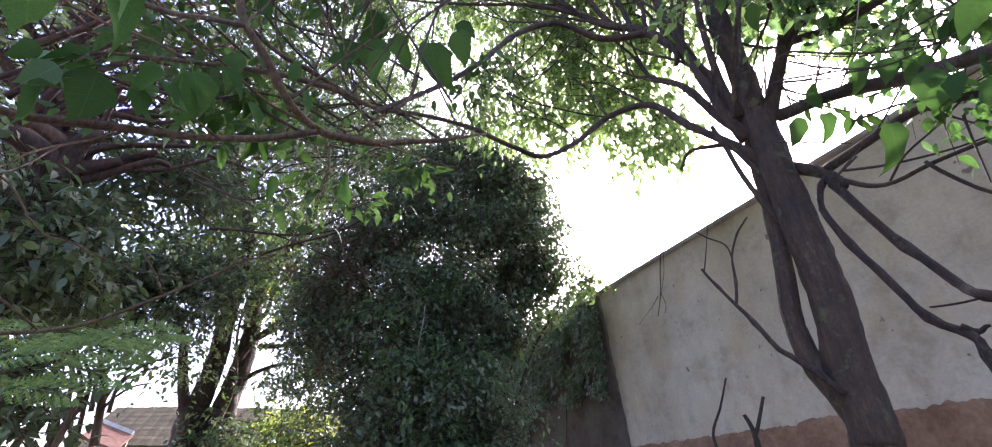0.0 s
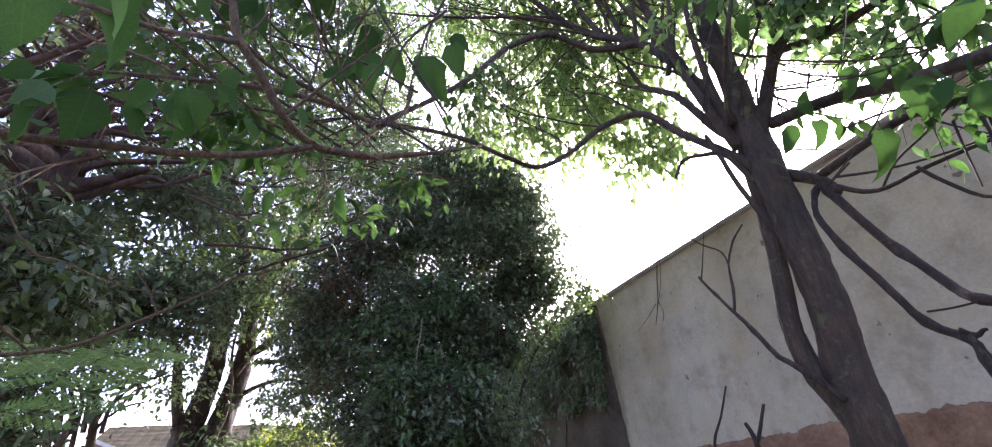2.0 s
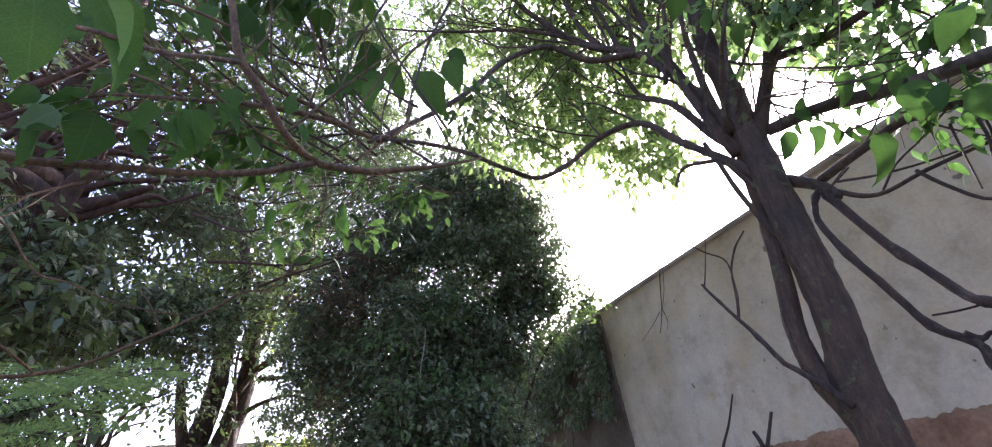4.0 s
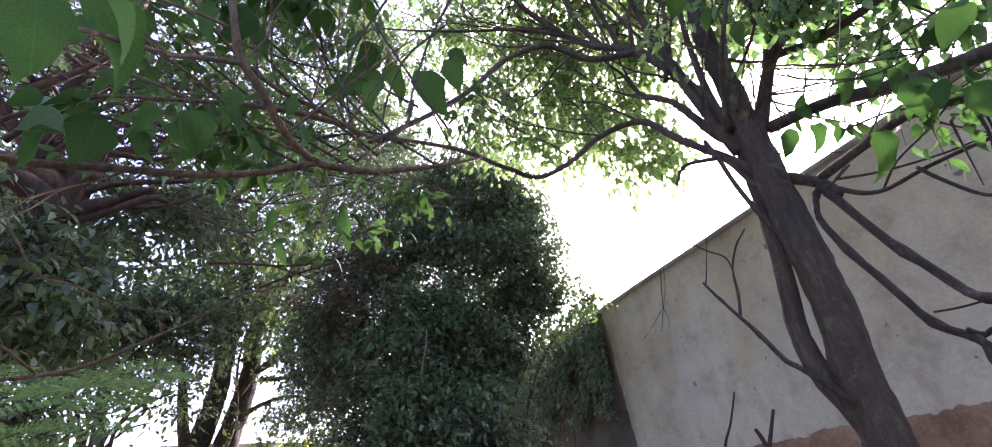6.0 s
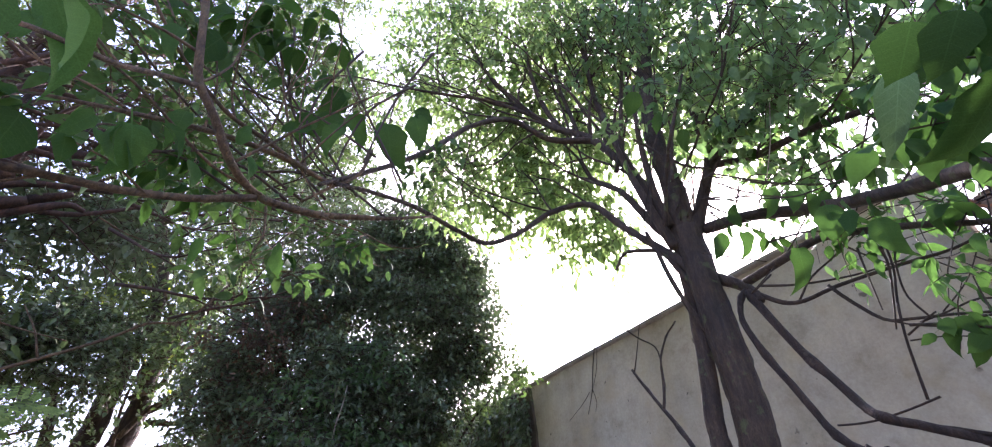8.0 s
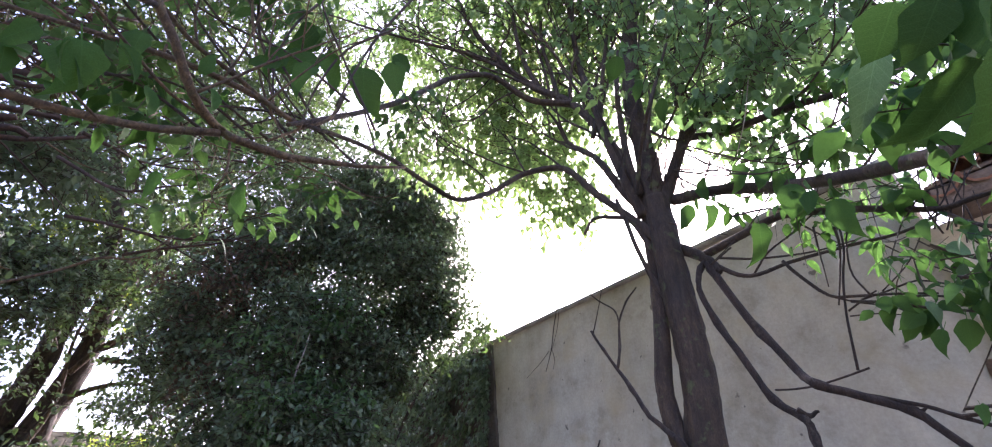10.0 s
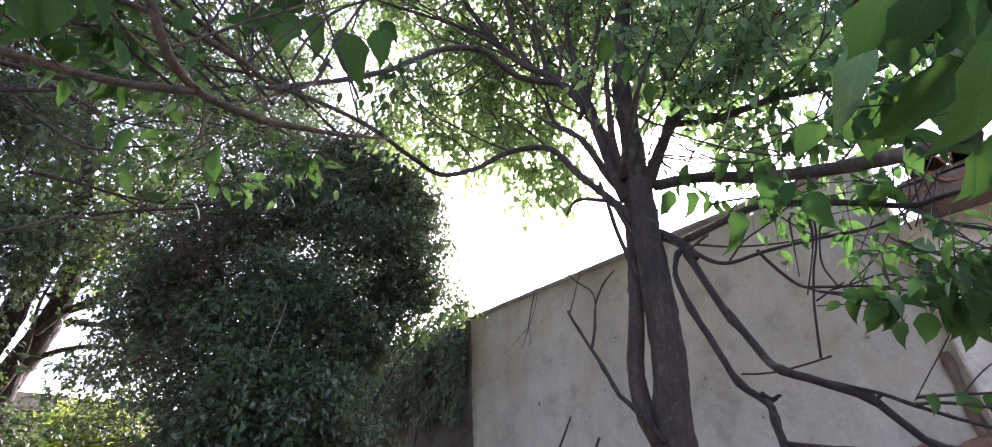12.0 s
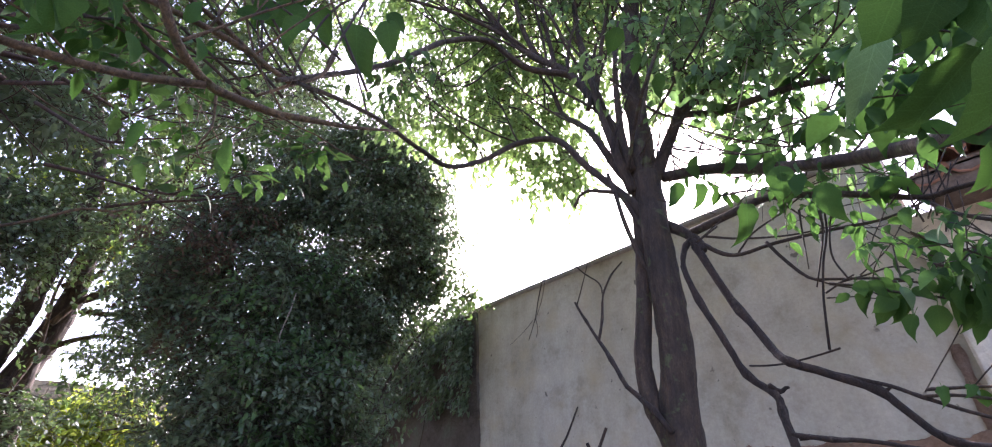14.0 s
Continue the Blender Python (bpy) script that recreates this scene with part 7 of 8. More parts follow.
foliage(35, main_tree, leaf_green_lit, bark, [
    ((0.96, 1.73, 5.00), (0.36, 0.36, 0.29), 40),
    ((1.50, 1.82, 5.00), (0.40, 0.40, 0.32), 50),
    ((1.50, 1.29, 5.00), (0.40, 0.40, 0.32), 55),
    ((2.09, 1.52, 4.96), (0.36, 0.36, 0.29), 40),
    ((1.91, 2.22, 4.81), (0.34, 0.34, 0.27), 34),
    ((1.42, 2.32, 4.98), (0.32, 0.32, 0.26), 30),
    ((1.88, 0.76, 4.50), (0.34, 0.34, 0.27), 50),
    ((2.06, 0.67, 4.15), (0.30, 0.30, 0.24), 46)], 0.066, 7, 0.2, 0.02, SMALL, -45)
foliage(36, main_tree, leaf_green, bark, [
    ((2.10, 0.38, 4.18), (0.32, 0.32, 0.26), 50),
    ((2.30, 0.41, 3.85), (0.28, 0.28, 0.22), 40),
    ((2.22, 0.13, 3.82), (0.30, 0.30, 0.24), 44),
    ((2.39, 0.08, 3.65), (0.26, 0.26, 0.21), 16),
    ((1.96, 0.97, 5.11), (0.40, 0.40, 0.32), 50),
    ((2.29, 0.69, 3.94), (0.24, 0.24, 0.19), 12),
    ((2.23, 1.98, 4.76), (0.30, 0.30, 0.24), 26)], 0.07, 7, 0.2, 0.02, SMALL, -45)
foliage(37, dark_tree, leaf_dark, bark, [
    ((1.80, 3.83, 4.75), (0.34, 0.34, 0.31), 230),
    ((1.51, 3.98, 4.87), (0.34, 0.34, 0.31), 200),
    ((2.12, 3.76, 4.46), (0.26, 0.26, 0.23), 150),
    ((2.24, 3.74, 4.01), (0.24, 0.24, 0.22), 130),
    ((1.22, 4.18, 4.74), (0.36, 0.36, 0.32), 200),
    ((1.80, 3.95, 4.24), (0.40, 0.40, 0.36), 260)], 0.046, 9, 0.2, 0.025, TINY, -25, 0.25, tuft=0.1)
# inner thicket, shaded through its darker leaf colour
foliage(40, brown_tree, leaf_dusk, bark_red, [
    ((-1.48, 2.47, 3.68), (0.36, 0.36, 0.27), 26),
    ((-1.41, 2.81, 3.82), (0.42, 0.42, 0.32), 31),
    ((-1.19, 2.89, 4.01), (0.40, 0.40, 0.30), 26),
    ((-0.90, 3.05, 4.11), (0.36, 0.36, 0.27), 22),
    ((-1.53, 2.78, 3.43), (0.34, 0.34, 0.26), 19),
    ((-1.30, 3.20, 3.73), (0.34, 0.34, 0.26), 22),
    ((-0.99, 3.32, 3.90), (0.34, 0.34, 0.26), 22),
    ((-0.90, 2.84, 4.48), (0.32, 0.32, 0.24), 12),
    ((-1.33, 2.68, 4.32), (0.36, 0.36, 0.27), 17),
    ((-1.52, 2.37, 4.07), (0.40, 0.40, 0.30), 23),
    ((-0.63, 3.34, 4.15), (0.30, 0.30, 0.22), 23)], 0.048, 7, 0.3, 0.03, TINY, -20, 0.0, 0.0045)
foliage(41, brown_tree, leaf_crown, bark_red, [
    ((-1.15, 2.47, 2.53), (0.20, 0.20, 0.12), 45),
    ((-1.10, 2.69, 2.61), (0.22, 0.22, 0.13), 45),
    ((-1.07, 2.45, 2.38), (0.20, 0.20, 0.12), 50),
    ((-1.16, 2.30, 2.35), (0.30, 0.30, 0.18), 70),
    ((-1.07, 2.94, 2.59), (0.22, 0.22, 0.13), 45),
    ((-1.04, 2.70, 2.35), (0.22, 0.22, 0.13), 45)], 0.062, 7, 0.2, 0.02, SMALL, -30)
foliage(42, back_tree, leaf_dark, bark, [
    ((-2.05, 5.14, 3.28), (0.55, 0.55, 0.33), 133),
    ((-1.67, 5.27, 3.29), (0.50, 0.50, 0.30), 133),
    ((-1.28, 5.32, 3.47), (0.45, 0.45, 0.27), 118),
    ((-0.87, 5.37, 3.55), (0.42, 0.42, 0.25), 71),
    ((-0.44, 5.26, 3.68), (0.40, 0.40, 0.24), 67),
    ((-0.98, 4.73, 4.36), (0.50, 0.50, 0.30), 59),
    ((-0.58, 4.77, 4.41), (0.45, 0.45, 0.27), 59)], 0.06, 8, 0.26, 0.03, TINY, -25, 0.0, 0.003, tuft=0.12)
rosette(left_bough, (0.32, 1.34, 2.53), 8, 0.074, 500)
rosette(left_bough, (0.09, 1.39, 2.42), 6, 0.072, 502)
rosette(left_bough, (-0.04, 1.43, 2.45), 4, 0.065, 503)
rosette(left_bough, (-0.34, 1.14, 2.44), 6, 0.070, 506)
rosette(left_bough, (-0.28, 1.21, 2.45), 7, 0.070, 507)
rosette(left_bough, (-0.20, 1.28, 2.46), 7, 0.070, 508)
rosette(left_bough, (-0.29, 1.30, 2.41), 6, 0.065, 509)
rosette(left_bough, (-0.18, 1.27, 2.56), 6, 0.065, 510)
rosette(left_bough, (-0.25, 1.21, 2.54), 6, 0.065, 511)
rosette(left_bough, (-0.35, 1.19, 2.37), 5, 0.070, 512)
rosette(left_bough, (-0.45, 0.87, 2.22), 6, 0.058, 515)
rosette(left_bough, (-0.37, 1.01, 2.34), 6, 0.060, 516)
rosette(left_bough, (-0.08, 1.26, 2.66), 5, 0.065, 517)
rosette(main_tree, (1.55, 0.12, 2.37), 6, 0.080, 521)
rosette(main_tree, (1.69, 0.26, 2.77), 6, 0.090, 525)
rosette(main_tree, (1.65, 0.20, 2.66), 6, 0.085, 528)
foliage(38, dark_tree, leaf_dark, bark, [
    ((1.83, 4.12, 2.88), (0.28, 0.28, 0.25), 170),
    ((2.07, 3.91, 3.40), (0.26, 0.26, 0.23), 130),
    ((1.64, 4.09, 2.50), (0.24, 0.24, 0.22), 140),
    ((1.58, 4.08, 2.12), (0.24, 0.24, 0.22), 140)], 0.045, 9, 0.2, 0.025, TINY, -25, 0.25, tuft=0.1)
foliage(44, back_tree, leaf_crown, bark, [
    ((-1.61, 4.45, 6.95), (0.70, 0.70, 0.56), 74),
    ((-0.98, 4.51, 7.30), (0.60, 0.60, 0.48), 110),
    ((-0.33, 4.60, 7.05), (0.50, 0.50, 0.40), 62),
    ((-0.86, 4.82, 6.52), (0.55, 0.55, 0.44), 62),
    ((-0.36, 4.18, 7.86), (0.50, 0.50, 0.40), 80),
    ((-1.96, 4.52, 6.20), (0.60, 0.60, 0.48), 42),
    ((-0.26, 4.97, 6.16), (0.50, 0.50, 0.40), 62),
    ((-0.91, 5.06, 5.66), (0.50, 0.50, 0.40), 56)], 0.075, 9, 0.3, 0.04, TINY, -25, 0.0, 0.004, tuft=0.2)
foliage(45, back_tree, leaf_crown, bark, [
    ((-0.23, 5.56, 2.19), (0.34, 0.34, 0.20), 12),
    ((0.05, 5.57, 2.22), (0.34, 0.34, 0.20), 13),
    ((0.36, 5.46, 2.19), (0.34, 0.34, 0.20), 13),
    ((0.04, 5.39, 2.00), (0.26, 0.26, 0.16), 6),
    ((0.62, 5.24, 2.09), (0.30, 0.30, 0.18), 13),
    ((-0.21, 5.40, 1.87), (0.20, 0.20, 0.12), 4),
    ((0.32, 5.39, 1.92), (0.22, 0.22, 0.13), 3)], 0.065, 8, 0.24, 0.03, TINY, -25, 0.0, 0.003)
foliage(46, back_tree, leaf_crown, bark, [
    ((-0.24, 5.32, 6.36), (0.55, 0.55, 0.44), 68),
    ((0.25, 5.12, 6.86), (0.55, 0.55, 0.44), 110),
    ((0.87, 5.13, 6.49), (0.45, 0.45, 0.36), 90),
    ((0.42, 5.38, 5.99), (0.50, 0.50, 0.40), 100),
    ((-0.18, 5.44, 5.60), (0.50, 0.50, 0.40), 56),
    ((-0.83, 5.24, 6.09), (0.50, 0.50, 0.40), 50)], 0.072, 9, 0.28, 0.04, TINY, -25, 0.0, 0.003, tuft=0.18)
foliage(47, main_tree, leaf_green_lit, bark, [
    ((1.13, 2.54, 4.67), (0.32, 0.32, 0.26), 38),
    ((1.56, 2.56, 4.47), (0.30, 0.30, 0.24), 34),
    ((1.35, 2.93, 4.37), (0.26, 0.26, 0.21), 24),
    ((1.41, 2.12, 4.61), (0.32, 0.32, 0.26), 36),
    ((1.57, 1.84, 4.71), (0.30, 0.30, 0.24), 30),
    ((1.10, 2.37, 5.06), (0.30, 0.30, 0.24), 26),
    ((2.02, 2.42, 4.45), (0.26, 0.26, 0.21), 26)], 0.062, 7, 0.2, 0.02, SMALL, -45)
foliage(48, dark_tree, leaf_dark, bark, [
    ((0.13, 4.60, 3.22), (0.36, 0.36, 0.29), 170),
    ((0.38, 4.43, 3.33), (0.38, 0.38, 0.30), 220),
    ((0.51, 4.40, 3.63), (0.36, 0.36, 0.29), 200),
    ((0.39, 4.46, 2.97), (0.34, 0.34, 0.27), 170),
    ((0.16, 4.61, 2.87), (0.30, 0.30, 0.24), 110)], 0.047, 9, 0.2, 0.025, TINY, -25, 0.0, 0.002, tuft=0.11)
foliage(49, dark_tree, leaf_dry, bark, [
    ((0.28, 4.04, 3.24), (0.30, 0.30, 0.24), 40),
    ((0.35, 3.96, 3.64), (0.30, 0.30, 0.24), 36),
    ((0.25, 4.16, 2.95), (0.26, 0.26, 0.21), 30)], 0.045, 8, 0.2, 0.025, TINY, -25, 0.0, 0.002, tuft=0.11)
foliage(50, back_tree, leaf_crown, bark, [
    ((-1.38, 5.10, 3.36), (0.40, 0.40, 0.28), 100),
    ((-1.15, 5.19, 3.59), (0.40, 0.40, 0.28), 90),
    ((-1.11, 5.16, 3.06), (0.30, 0.30, 0.21), 50)], 0.06, 8, 0.26, 0.03, TINY, -25, 0.0, 0.002, tuft=0.12)
foliage(51, main_tree, leaf_green_lit, bark, [
    ((0.64, 1.82, 5.25), (0.30, 0.30, 0.24), 40),
    ((0.98, 1.57, 5.29), (0.34, 0.34, 0.27), 50),
    ((1.38, 1.32, 5.26), (0.34, 0.34, 0.27), 50),
    ((0.63, 2.27, 5.24), (0.26, 0.26, 0.21), 26)], 0.062, 7, 0.2, 0.02, SMALL, -45)
rosette(left_bough, (-0.21, 1.09, 3.06), 7, 0.100, 560)
rosette(left_bough, (-0.11, 1.12, 3.11), 7, 0.100, 561)
rosette(left_bough, (-0.07, 1.05, 3.22), 7, 0.095, 562)
rosette(left_bough, (-0.20, 1.02, 3.11), 7, 0.100, 563)
rosette(left_bough, (0.01, 1.08, 3.20), 6, 0.090, 564)
rosette(left_bough, (-0.29, 1.08, 3.05), 7, 0.100, 565)
rosette(left_bough, (-0.32, 1.13, 2.95), 6, 0.090, 566)
rosette(left_bough, (-0.09, 1.25, 3.08), 5, 0.085, 567)
rosette(left_bough, (-0.39, 1.06, 2.92), 6, 0.090, 568)
foliage(52, back_tree, leaf_crown, bark, [
    ((-0.90, 5.20, 3.09), (0.3, 0.3, 0.32), 34),
    ((-0.70, 5.28, 2.92), (0.26, 0.3, 0.3), 30),
    ((-0.73, 5.35, 2.64), (0.22, 0.25, 0.25), 22),
    ((-0.96, 5.24, 2.95), (0.3, 0.3, 0.3), 30)], 0.055, 8, 0.26, 0.02, tuft=0.1)
foliage(53, back_tree, leaf_dark, bark, [
    ((-1.02, 4.90, 3.28), (0.34, 0.3, 0.24), 80),
    ((-0.84, 4.98, 3.17), (0.34, 0.3, 0.24), 80),
    ((-0.58, 4.98, 3.29), (0.24, 0.3, 0.2), 40)], 0.055, 8, 0.26, 0.02, tuft=0.1)
foliage(54, dark_tree, leaf_dark, bark, [
    ((-0.20, 4.62, 4.70), (0.36, 0.3, 0.24), 70),
    ((0.11, 4.45, 4.94), (0.36, 0.3, 0.26), 70),
    ((0.46, 4.33, 5.06), (0.34, 0.3, 0.22), 60)], 0.047, 9, 0.2, 0.025, TINY, -25, 0.0, 0.002, tuft=0.11)
leaf_at(main_tree, (1.387, 0.621, 3.107), (1.414, 0.680, 3.016), 0.90)
leaf_at(main_tree, (1.225, 0.689, 3.336), (1.252, 0.767, 3.247), 1.10)
leaf_at(main_tree, (1.343, 0.677, 3.255), (1.363, 0.736, 3.175), 0.90)
leaf_at(main_tree, (1.447, 0.591, 3.203), (1.476, 0.611, 3.129), 0.80)
leaf_at(main_tree, (1.537, 0.538, 3.139), (1.548, 0.589, 3.069), 0.85)
leaf_at(main_tree, (1.785, 0.615, 2.831), (1.802, 0.606, 2.759), 0.90)
foliage(55, main_tree, leaf_green_lit, bark, [
    ((1.53, 0.96, 3.52), (0.1, 0.1, 0.14), 7),
    ((1.71, 0.81, 3.30), (0.14, 0.14, 0.1), 6),
    ((1.68, 0.65, 3.39), (0.16, 0.16, 0.1), 7),
    ((1.83, 0.55, 3.28), (0.2, 0.2, 0.1), 9)], 0.062, 7, 0.2, 0.02, SMALL, -45)

# stems of the small bush and the near bough's trunk
limb("stem", edge_bush, bark, [(1.7, 4.0, 0), (1.78, 3.98, 1.4), (2.1, 3.88, 2.6), (2.5, 3.75, 3.2)], 0.025, 0.006, foot=True)
limb("stem", edge_bush, bark, [(1.7, 4.0, 0), (1.72, 4.0, 1.3), (1.9, 3.95, 2.4), (2.2, 3.85, 3.0)], 0.02, 0.005, foot=True)
limb("trunk", left_bough, bark_brown, [(-1.15, 0.45, 0), (-1.13, 0.46, 1.0), (-1.12, 0.48, 1.75), (-1.2, 0.4, 2.6)], 0.08, 0.04, foot=True)
limb("bough", left_bough, bark_brown, [(-1.13, 0.48, 1.6), (-0.98, 0.6, 1.82), (-0.59, 0.82, 2.04)], 0.03, 0.017)

# bare masonry bay at the far end of the wall
def plaster_edge(z):
    """Where the plaster ends, at height z."""
    return 3.78 + 0.105 * z + 0.03 * noise.noise(Vector((z * 3.1, 4, 2))) + 0.014 * noise.noise(Vector((z * 14, 9, 2)))


bm = bmesh.new()
rows = []
for j in range(71):
    z = 3.46 * j / 70
    row = []
    for i in range(71):
        y = plaster_edge(z) + (9.4 - plaster_edge(z)) * (i / 70) ** 1.7
        out = 0.012 if i else -0.01
        lump = 0.022 * noise.noise(Vector((y * 2.6, z * 3.4, 7))) + 0.012 * noise.noise(Vector((y * 9, z * 11, 3)))
        row.append(bm.verts.new((WALL_X - out - 0.02 - lump if i else WALL_X + 0.01, y, z)))
    rows.append(row)
for A, C in zip(rows, rows[1:]):
    for i in range(70):
        bm.faces.new((A[i], C[i], C[i + 1], A[i + 1]))
bmesh.ops.recalc_face_normals(bm, faces=bm.faces)
part("bare_bay", bm, mud, wall_east, "dark unplastered mud masonry, damp and mossy")

# creeper over the top of the bare bay
rng = np.random.default_rng(21)
creeper = thing("creeper", (3.15, 6.5, 0), "dark leafy creeper straggling over the bare end of the wall", "creeper")
k = 30000
cy = 4.12 + 5.2 * rng.uniform(0, 1, k) ** 1.4
cz = 3.62 * rng.uniform(0, 1, k) ** 0.7
grip = np.array([noise.noise(Vector((a * 1.3, b * 1.1, 5))) + 0.5 * noise.noise(Vector((a * 4, b * 4, 8))) for a, b in zip(cy, cz)])
keep = grip > 0.35 - 0.75 * np.clip((cy - 4.2) / 0.9, 0, 1) - 0.3 * np.clip((cz - 2.6) / 0.7, 0, 1) + 0.45 * np.clip((2.5 - cz) / 0.5, 0, 1)
cy, cz = cy[keep], cz[keep]
at = np.stack([3.15 - np.abs(rng.normal(0.03, 0.09, len(cy))), cy, cz], 1)
leaf_mass("foliage", leaf_dark, SMALL, at, leaf_turns(rng, len(at), -45, 20, 30, rng.normal(np.pi / 2, 0.7, len(at))), 0.055 * rng.uniform(0.6, 1.3, len(at)), creeper)
for i in range(8):
    y = 5.3 + 0.5 * i
    limb("stem", creeper, bark, [(3.15, y, 0), (3.155, y + 0.2 * math.sin(i * 3), 1.2), (3.155, y - 0.3 * math.cos(i * 2), 2.4), (3.155, y + 0.25 * math.sin(i * 5), 3.4)], 0.009, 0.003)

# dried roots hanging on the wall
dry_root = thing("dried_creeper", (3.18, 2.9, 3.5), "thin dried creeper stem hanging from the wall top", "creeper")
limb("stem", dry_root, bark_dead, [(3.17, 3.04, 3.58), (3.17, 3.12, 3.35), (3.17, 3.18, 3.12), (3.17, 3.27, 2.93)], 0.006, 0.003)
limb("stem", dry_root, bark_dead, [(3.17, 3.21, 3.12), (3.17, 3.33, 3.04), (3.17, 3.54, 2.94)], 0.003, 0.002)
limb("stem", dry_root, bark_dead, [(3.17, 3.17, 3.13), (3.17, 3.14, 3.01), (3.17, 3.17, 2.93)], 0.003, 0.002)
limb("stem", dry_root, bark_dead, [(3.16, 3.02, 3.51), (3.16, 3.07, 3.30), (3.16, 3.17, 3.10)], 0.003, 0.002)

# dead saplings in front of the wall
sapling = thing("dead_sapling", (1.91, 1.77, 0), "thin bare dead sapling stick in front of the wall", "sapling", group="dead saplings")
limb("stem", sapling, bark_dead, [(1.91, 1.77, 0), (1.91, 1.77, 0.8), (1.91, 1.77, 1.61), (1.91, 1.77, 1.73), (1.95, 1.73, 1.84), (1.99, 1.69, 1.97)], 0.011, 0.004, foot=True)
sapling = thing("dead_sapling", (2.02, 1.64, 0), "forked bare dead sapling stub in front of the wall", "sapling", group="dead saplings")
limb("stem", sapling, bark_dead, [(2.02, 1.64, 0), (2.02, 1.64, 0.8), (2.02, 1.64, 1.59), (2.02, 1.64, 1.71), (2.02, 1.65, 1.76), (2.01, 1.66, 1.80)], 0.018, 0.008, foot=True)
limb("stem", sapling, bark_dead, [(2.02, 1.64, 1.71), (2.03, 1.63, 1.73), (2.05, 1.61, 1.79), (2.07, 1.58, 1.87)], 0.01, 0.007)

# feathery shrub
limb("stem", fern, bark_brown, [(-0.95, 2.2, 0), (-0.93, 2.2, 0.9), (-0.98, 2.22, 1.6), (-0.95, 2.25, 1.95)], 0.025, 0.008, foot=True)
limb("stem", fern, bark_brown, [(-0.95, 2.2, 0), (-1.15, 2.25, 0.8), (-1.3, 2.3, 1.5), (-1.35, 2.3, 1.8)], 0.02, 0.007, foot=True)
limb("stem", fern, bark_brown, [(-0.95, 2.2, 0), (-0.75, 2.15, 0.8), (-0.62, 2.1, 1.6), (-0.6, 2.1, 1.85)], 0.02, 0.007, foot=True)
frond = frond_mesh()


def frond_at(base, tip, lean=0.0):
    """A frond from its base to its tip, upper side up."""
    b, t = Vector(base), Vector(tip)
    y = t - b
    size = y.length
    y.normalize()
    x = y.cross(Vector((lean * 0.5, -1.0, 0.75))).normalized()
    ob = new("frond", frond)
    ob.parent = fern
    ob.matrix_basis = Matrix.Translation(b - Vector(fern.location)) @ Matrix((x, y, x.cross(y))).transposed().to_4x4() @ Matrix.Scale(size, 4)


# -- fronds --
frond_at((-0.61, 2.02, 1.96), (-0.39, 2.18, 2.14), 0.0)
frond_at((-0.70, 1.99, 1.92), (-0.45, 2.06, 2.01), 0.3)
frond_at((-0.71, 1.99, 1.87), (-0.46, 1.96, 1.89), -0.2)
frond_at((-0.79, 1.85, 1.92), (-0.66, 1.95, 1.99), 0.2)
frond_at((-0.78, 1.85, 1.85), (-0.63, 1.80, 1.91), 0.0)
frond_at((-0.73, 1.87, 1.79), (-0.54, 1.83, 1.80), 0.2)
frond_at((-0.91, 2.01, 1.97), (-0.85, 2.15, 2.10), -0.3)
frond_at((-0.61, 2.02, 1.96), (-0.81, 2.06, 1.99), 0.2)
frond_at((-0.70, 1.99, 1.92), (-0.82, 2.37, 2.14), -0.2)
frond_at((-0.78, 1.85, 1.85), (-0.98, 1.98, 2.04), 0.1)
frond_at((-0.61, 2.02, 1.96), (-0.59, 2.44, 2.18), 0.4)
frond_at((-0.73, 1.87, 1.79), (-0.73, 1.66, 1.83), 0.0)
frond_at((-0.69, 1.78, 1.76), (-0.62, 1.81, 1.83), 0.2)
# -- end of fronds --

# ---- house beside the wall ----
house = thing("house", (3.4, -1.5, 0), "cream-plastered house corner under a clay-tiled eave", "house")
bm = bmesh.new()
box(bm, 3.13, 3.5, -4.0, 0.23, 0.0, 2.96)
bmesh.ops.bevel(bm, geom=bm.edges[:], offset=0.012, segments=2, affect='EDGES')
ob = mesh_object("wall", bm, cream, smooth=False)
keep_place(ob, house)
for i in range(10):
    y = 0.03 - 0.42 * i
    bm = bmesh.new()
    box(bm, -0.62, 1.2, -0.03, 0.03, -0.045, 0.045)
    bmesh.ops.bevel(bm, geom=bm.edges[:], offset=0.006, segments=1, affect='EDGES')
    ob = mesh_object("rafter", bm, wood_old, smooth=False)
    ob.matrix_basis = pose(3.5, y, 3.26, 0, -24, 0)
    ob.matrix_basis = Matrix.Translation(-Vector(house.location)) @ ob.matrix_basis
    ob.parent = house
for i in range(4):
    bm = bmesh.new()
    box(bm, -0.025, 0.025, -4.0, 0.1, -0.018, 0.018)
    ob = mesh_object("batten", bm, wood_old, smooth=False)
    ob.matrix_basis = Matrix.Translation(-Vector(house.location)) @ pose(2.96 + 0.24 * i, 0, 3.085 + 0.107 * i, 0, -24, 0)
    ob.parent = house


bm = bmesh.new()
box(bm, -0.7, 1.6, -4.0, 0.12, 0.048, 0.062)
roof = mesh_object("roof", bm, wood_old, house, "weathered clay-tiled roof on old boards", smooth=False)
roof_place = pose(3.5, 0, 3.26, 0, -24, 0)
roof.matrix_basis = Matrix.Translation(-Vector(house.location)) @ roof_place
bm = bmesh.new()
box(bm, 2.87, 3.128, -4.0, 0.1, 2.92, 2.938)
keep_place(mesh_object("soffit", bm, wood_old, smooth=False), house)
bm = bmesh.new()
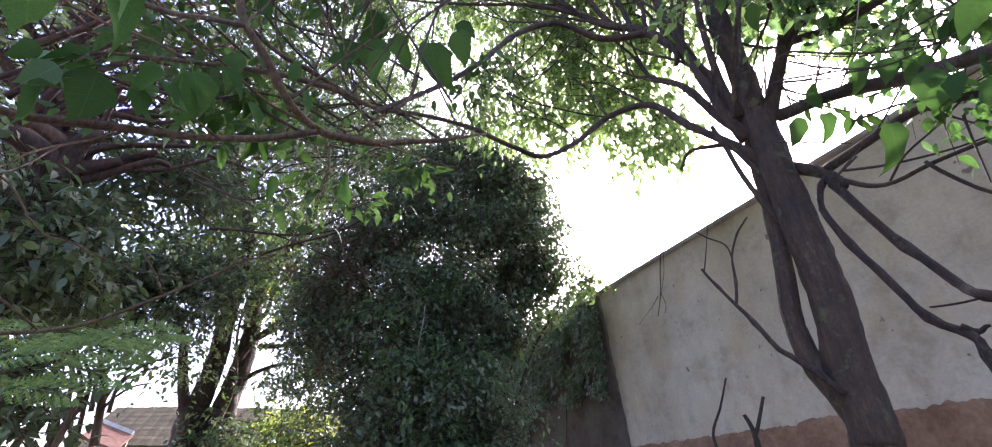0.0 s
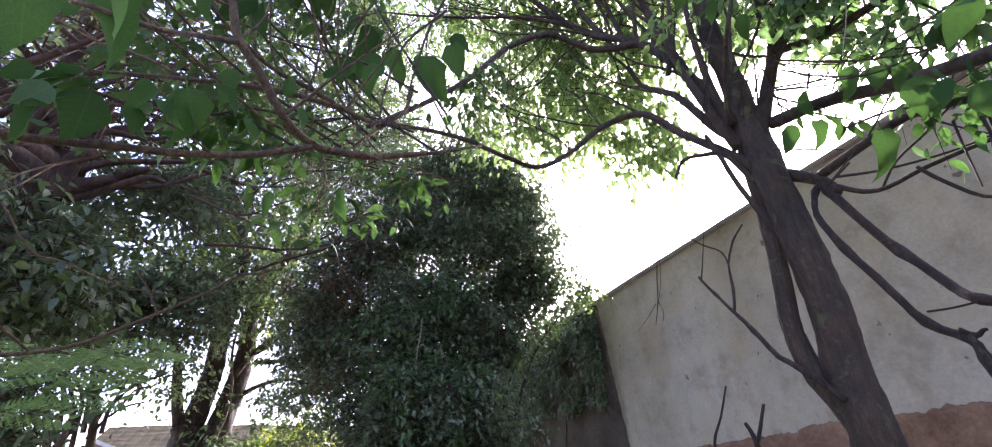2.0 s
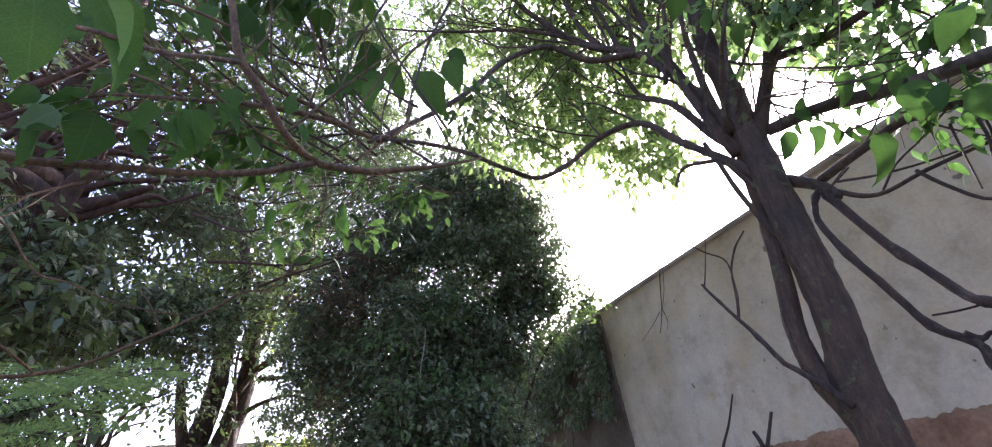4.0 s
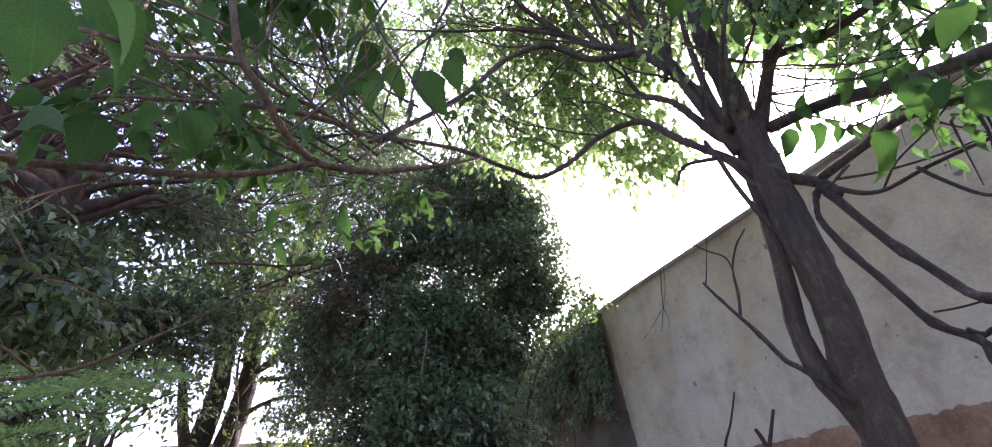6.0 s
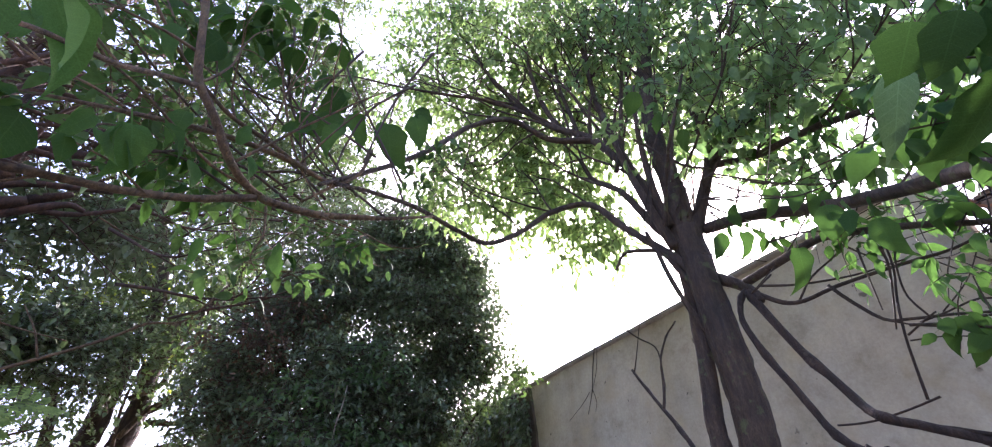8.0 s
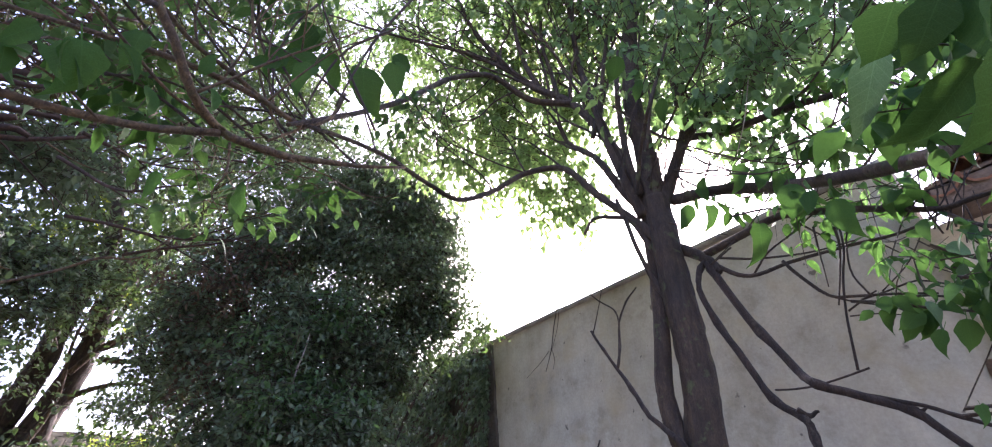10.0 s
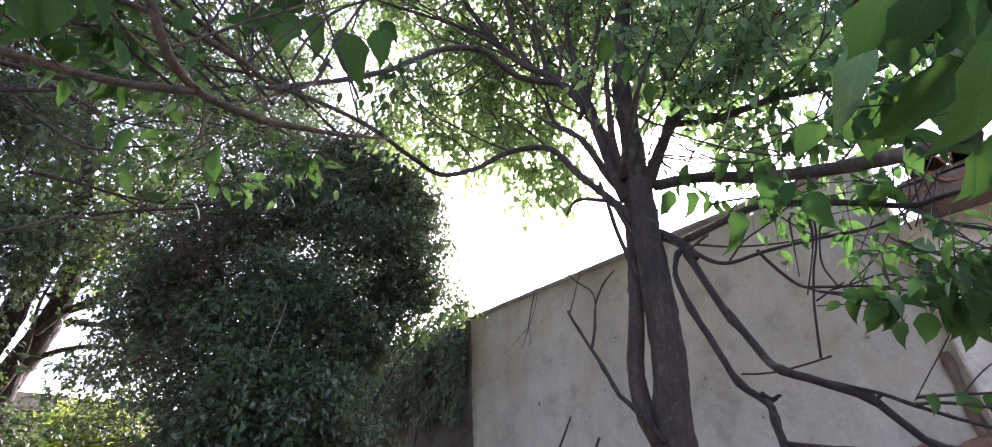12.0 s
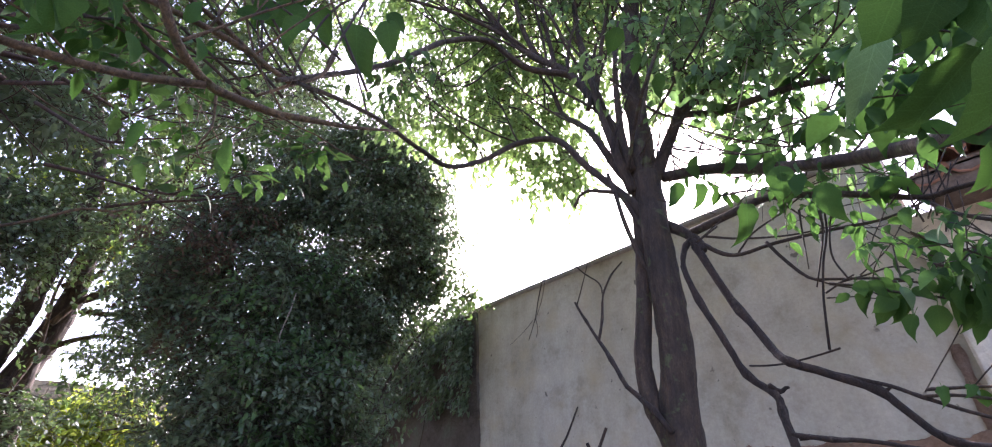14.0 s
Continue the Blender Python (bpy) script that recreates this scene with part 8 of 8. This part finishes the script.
box(bm, 2.842, 2.868, -4.0, 0.11, 2.9, 3.01)
bmesh.ops.bevel(bm, geom=bm.edges[:], offset=0.004, segments=1, affect='EDGES')
keep_place(mesh_object("fascia_board", bm, wood_old, smooth=False), house)


def clay_tile(radius, length, up):
    """Half-round tile, one side up or down, slightly tapered, open below."""
    bm = bmesh.new()
    rows = []
    for k, yy in enumerate((0.0, length * 0.5, length)):
        outer, inner = [], []
        for j in range(7):
            a = math.pi * j / 6
            w = radius * (1 - 0.12 * k / 2)
            outer.append(bm.verts.new((yy, math.cos(a) * w, up * math.sin(a) * w)))
            inner.append(bm.verts.new((yy, math.cos(a) * (w - 0.012), up * math.sin(a) * (w - 0.012))))
        rows.append((outer, inner))
    for (A, B), (C, D) in zip(rows, rows[1:]):
        for j in range(6):
            bm.faces.new((A[j], A[j + 1], C[j + 1], C[j]))
            bm.faces.new((B[j + 1], B[j], D[j], D[j + 1]))
    for A, B in (rows[0], rows[-1]):
        for j in range(6):
            bm.faces.new((A[j], B[j], B[j + 1], A[j + 1]))
    me = bpy.data.meshes.new("roof_tile")
    bm.to_mesh(me)
    bm.free()
    me.materials.append(tile_clay)
    return me


pan, cover = clay_tile(0.085, 0.42, -1), clay_tile(0.075, 0.42, 1)
trng = random.Random(3)
for c in range(26):
    for r in range(4):
        for me, dy, dz in ((pan, 0.0, 0.075), (cover, 0.08, 0.085)):
            ob = new("roof_tile", me)
            ob.parent = roof
            ob.matrix_parent_inverse = roof_place.inverted()
            ob.matrix_basis = pose(2.8 + 0.33 * r, 0.06 - 0.16 * c - dy, 2.95 + 0.147 * r + dz + trng.uniform(-0.006, 0.006), trng.uniform(-2, 2), -24 + trng.uniform(-1, 1), trng.uniform(-1.5, 1.5))

# broken plaster at the corner of the wall
bm = bmesh.new()
ring = []
for k in range(15):
    z = 1.84 + 0.43 * k / 14
    wdt = 0.028 * (1 - 0.5 * (k / 14) ** 2)
    ring.append((bm.verts.new((3.185, 0.3 + wdt * 0.3 + 0.012 * noise.noise(Vector((z * 12, 0, 3))), z)), bm.verts.new((3.182, 0.28, z)), bm.verts.new((3.185, 0.262 - wdt * 0.2 + 0.012 * noise.noise(Vector((z * 12, 7, 3))), z))))
for a, b in zip(ring, ring[1:]):
    bm.faces.new((a[0], a[1], b[1], b[0]))
    bm.faces.new((a[1], a[2], b[2], b[1]))
bmesh.ops.solidify(bm, geom=bm.faces[:], thickness=0.02)
part("bare_patch", bm, patch_brown, wall_east, "strip of exposed brown masonry")

# ---- far side of the garden ----
far_house = thing("house", (-2.0, 14.5, 0), "low far building with a mossy brown sloping roof", "house")
bm = bmesh.new()
box(bm, -3.3, 3.2, 13.4, 17.0, 0.0, 2.7)
keep_place(mesh_object("wall", bm, cream, smooth=False), far_house)
for sgn, y0 in ((1, 12.9), (-1, 17.5)):
    bm = bmesh.new()
    sheets = []
    for off in (0.0, -0.06):
        net = []
        for c in range(25):
            row = []
            for k in range(91):
                x = -3.6 + 7.2 * k / 90
                a = c / 24
                z = 2.45 + 1.1 * a + 0.14 * math.sin((x + 3.6) / 7.2 * math.pi) + 0.006 * math.sin(x * 26) + 0.03 * noise.noise(Vector((x * 1.7, a * 5, 2))) - 0.005 * (c % 3)
                row.append(bm.verts.new((x, y0 + sgn * 2.3 * a, z + off)))
            net.append(row)
        for A, C in zip(net, net[1:]):
            for k in range(90):
                bm.faces.new((A[k], A[k + 1], C[k + 1], C[k]))
        sheets.append(net)
    top, low = sheets
    for k in range(90):
        bm.faces.new((top[0][k + 1], top[0][k], low[0][k], low[0][k + 1]))
    for c in range(24):
        bm.faces.new((top[c][0], top[c + 1][0], low[c + 1][0], low[c][0]))
        bm.faces.new((top[c + 1][90], top[c][90], low[c][90], low[c + 1][90]))
    bmesh.ops.recalc_face_normals(bm, faces=bm.faces)
    keep_place(mesh_object("roof", bm, roof_far, smooth=False), far_house)

shed = thing("shed", (-2.2, 8.9, 0), "small lean-to with a faded red roof and white edge board", "shed")
for x in (-2.2, -1.85):
    bm = bmesh.new()
    box(bm, x - 0.04, x + 0.04, 8.76, 8.84, 0.0, 2.34)
    keep_place(mesh_object("post", bm, wood_old, smooth=False), shed)
bm = bmesh.new()
box(bm, -0.05, 0.42, -0.18, 0.25, -0.02, 0.02)
ob = mesh_object("roof", bm, red_paint, smooth=False)
ob.parent = shed
ob.matrix_basis = pose(0.0, -0.3, 2.34, 35, 20, 0)
bm = bmesh.new()
box(bm, -0.07, 0.45, -0.02, 0.02, -0.035, 0.035)
ob = mesh_object("edge_board", bm, white_paint, smooth=False)
ob.parent = shed
ob.matrix_basis = pose(0.0, -0.12, 2.5, 0, 20, 0)

for k, (x, y) in enumerate(((-0.3, 8.3), (0.3, 8.2), (-0.8, 8.4))):
    limb("stem", sunny_bush, bark, [(-0.3 + 0.05 * k, 8.3, 0), (x * 0.6, y, 0.8), (x, y, 1.6), (x * 1.3, y, 2.2)], 0.03, 0.008, foot=True)
for k, (x, y) in enumerate(((-1.75, 4.15), (-1.45, 4.2), (-1.6, 4.3), (-1.3, 4.25))):
    limb("stem", lace_shrub, bark_brown, [(-1.6 + 0.06 * k, 4.2, 0), (x * 0.97, y, 0.9), (x, y, 1.7), (x + 0.1, y, 2.1)], 0.035, 0.02, foot=True)
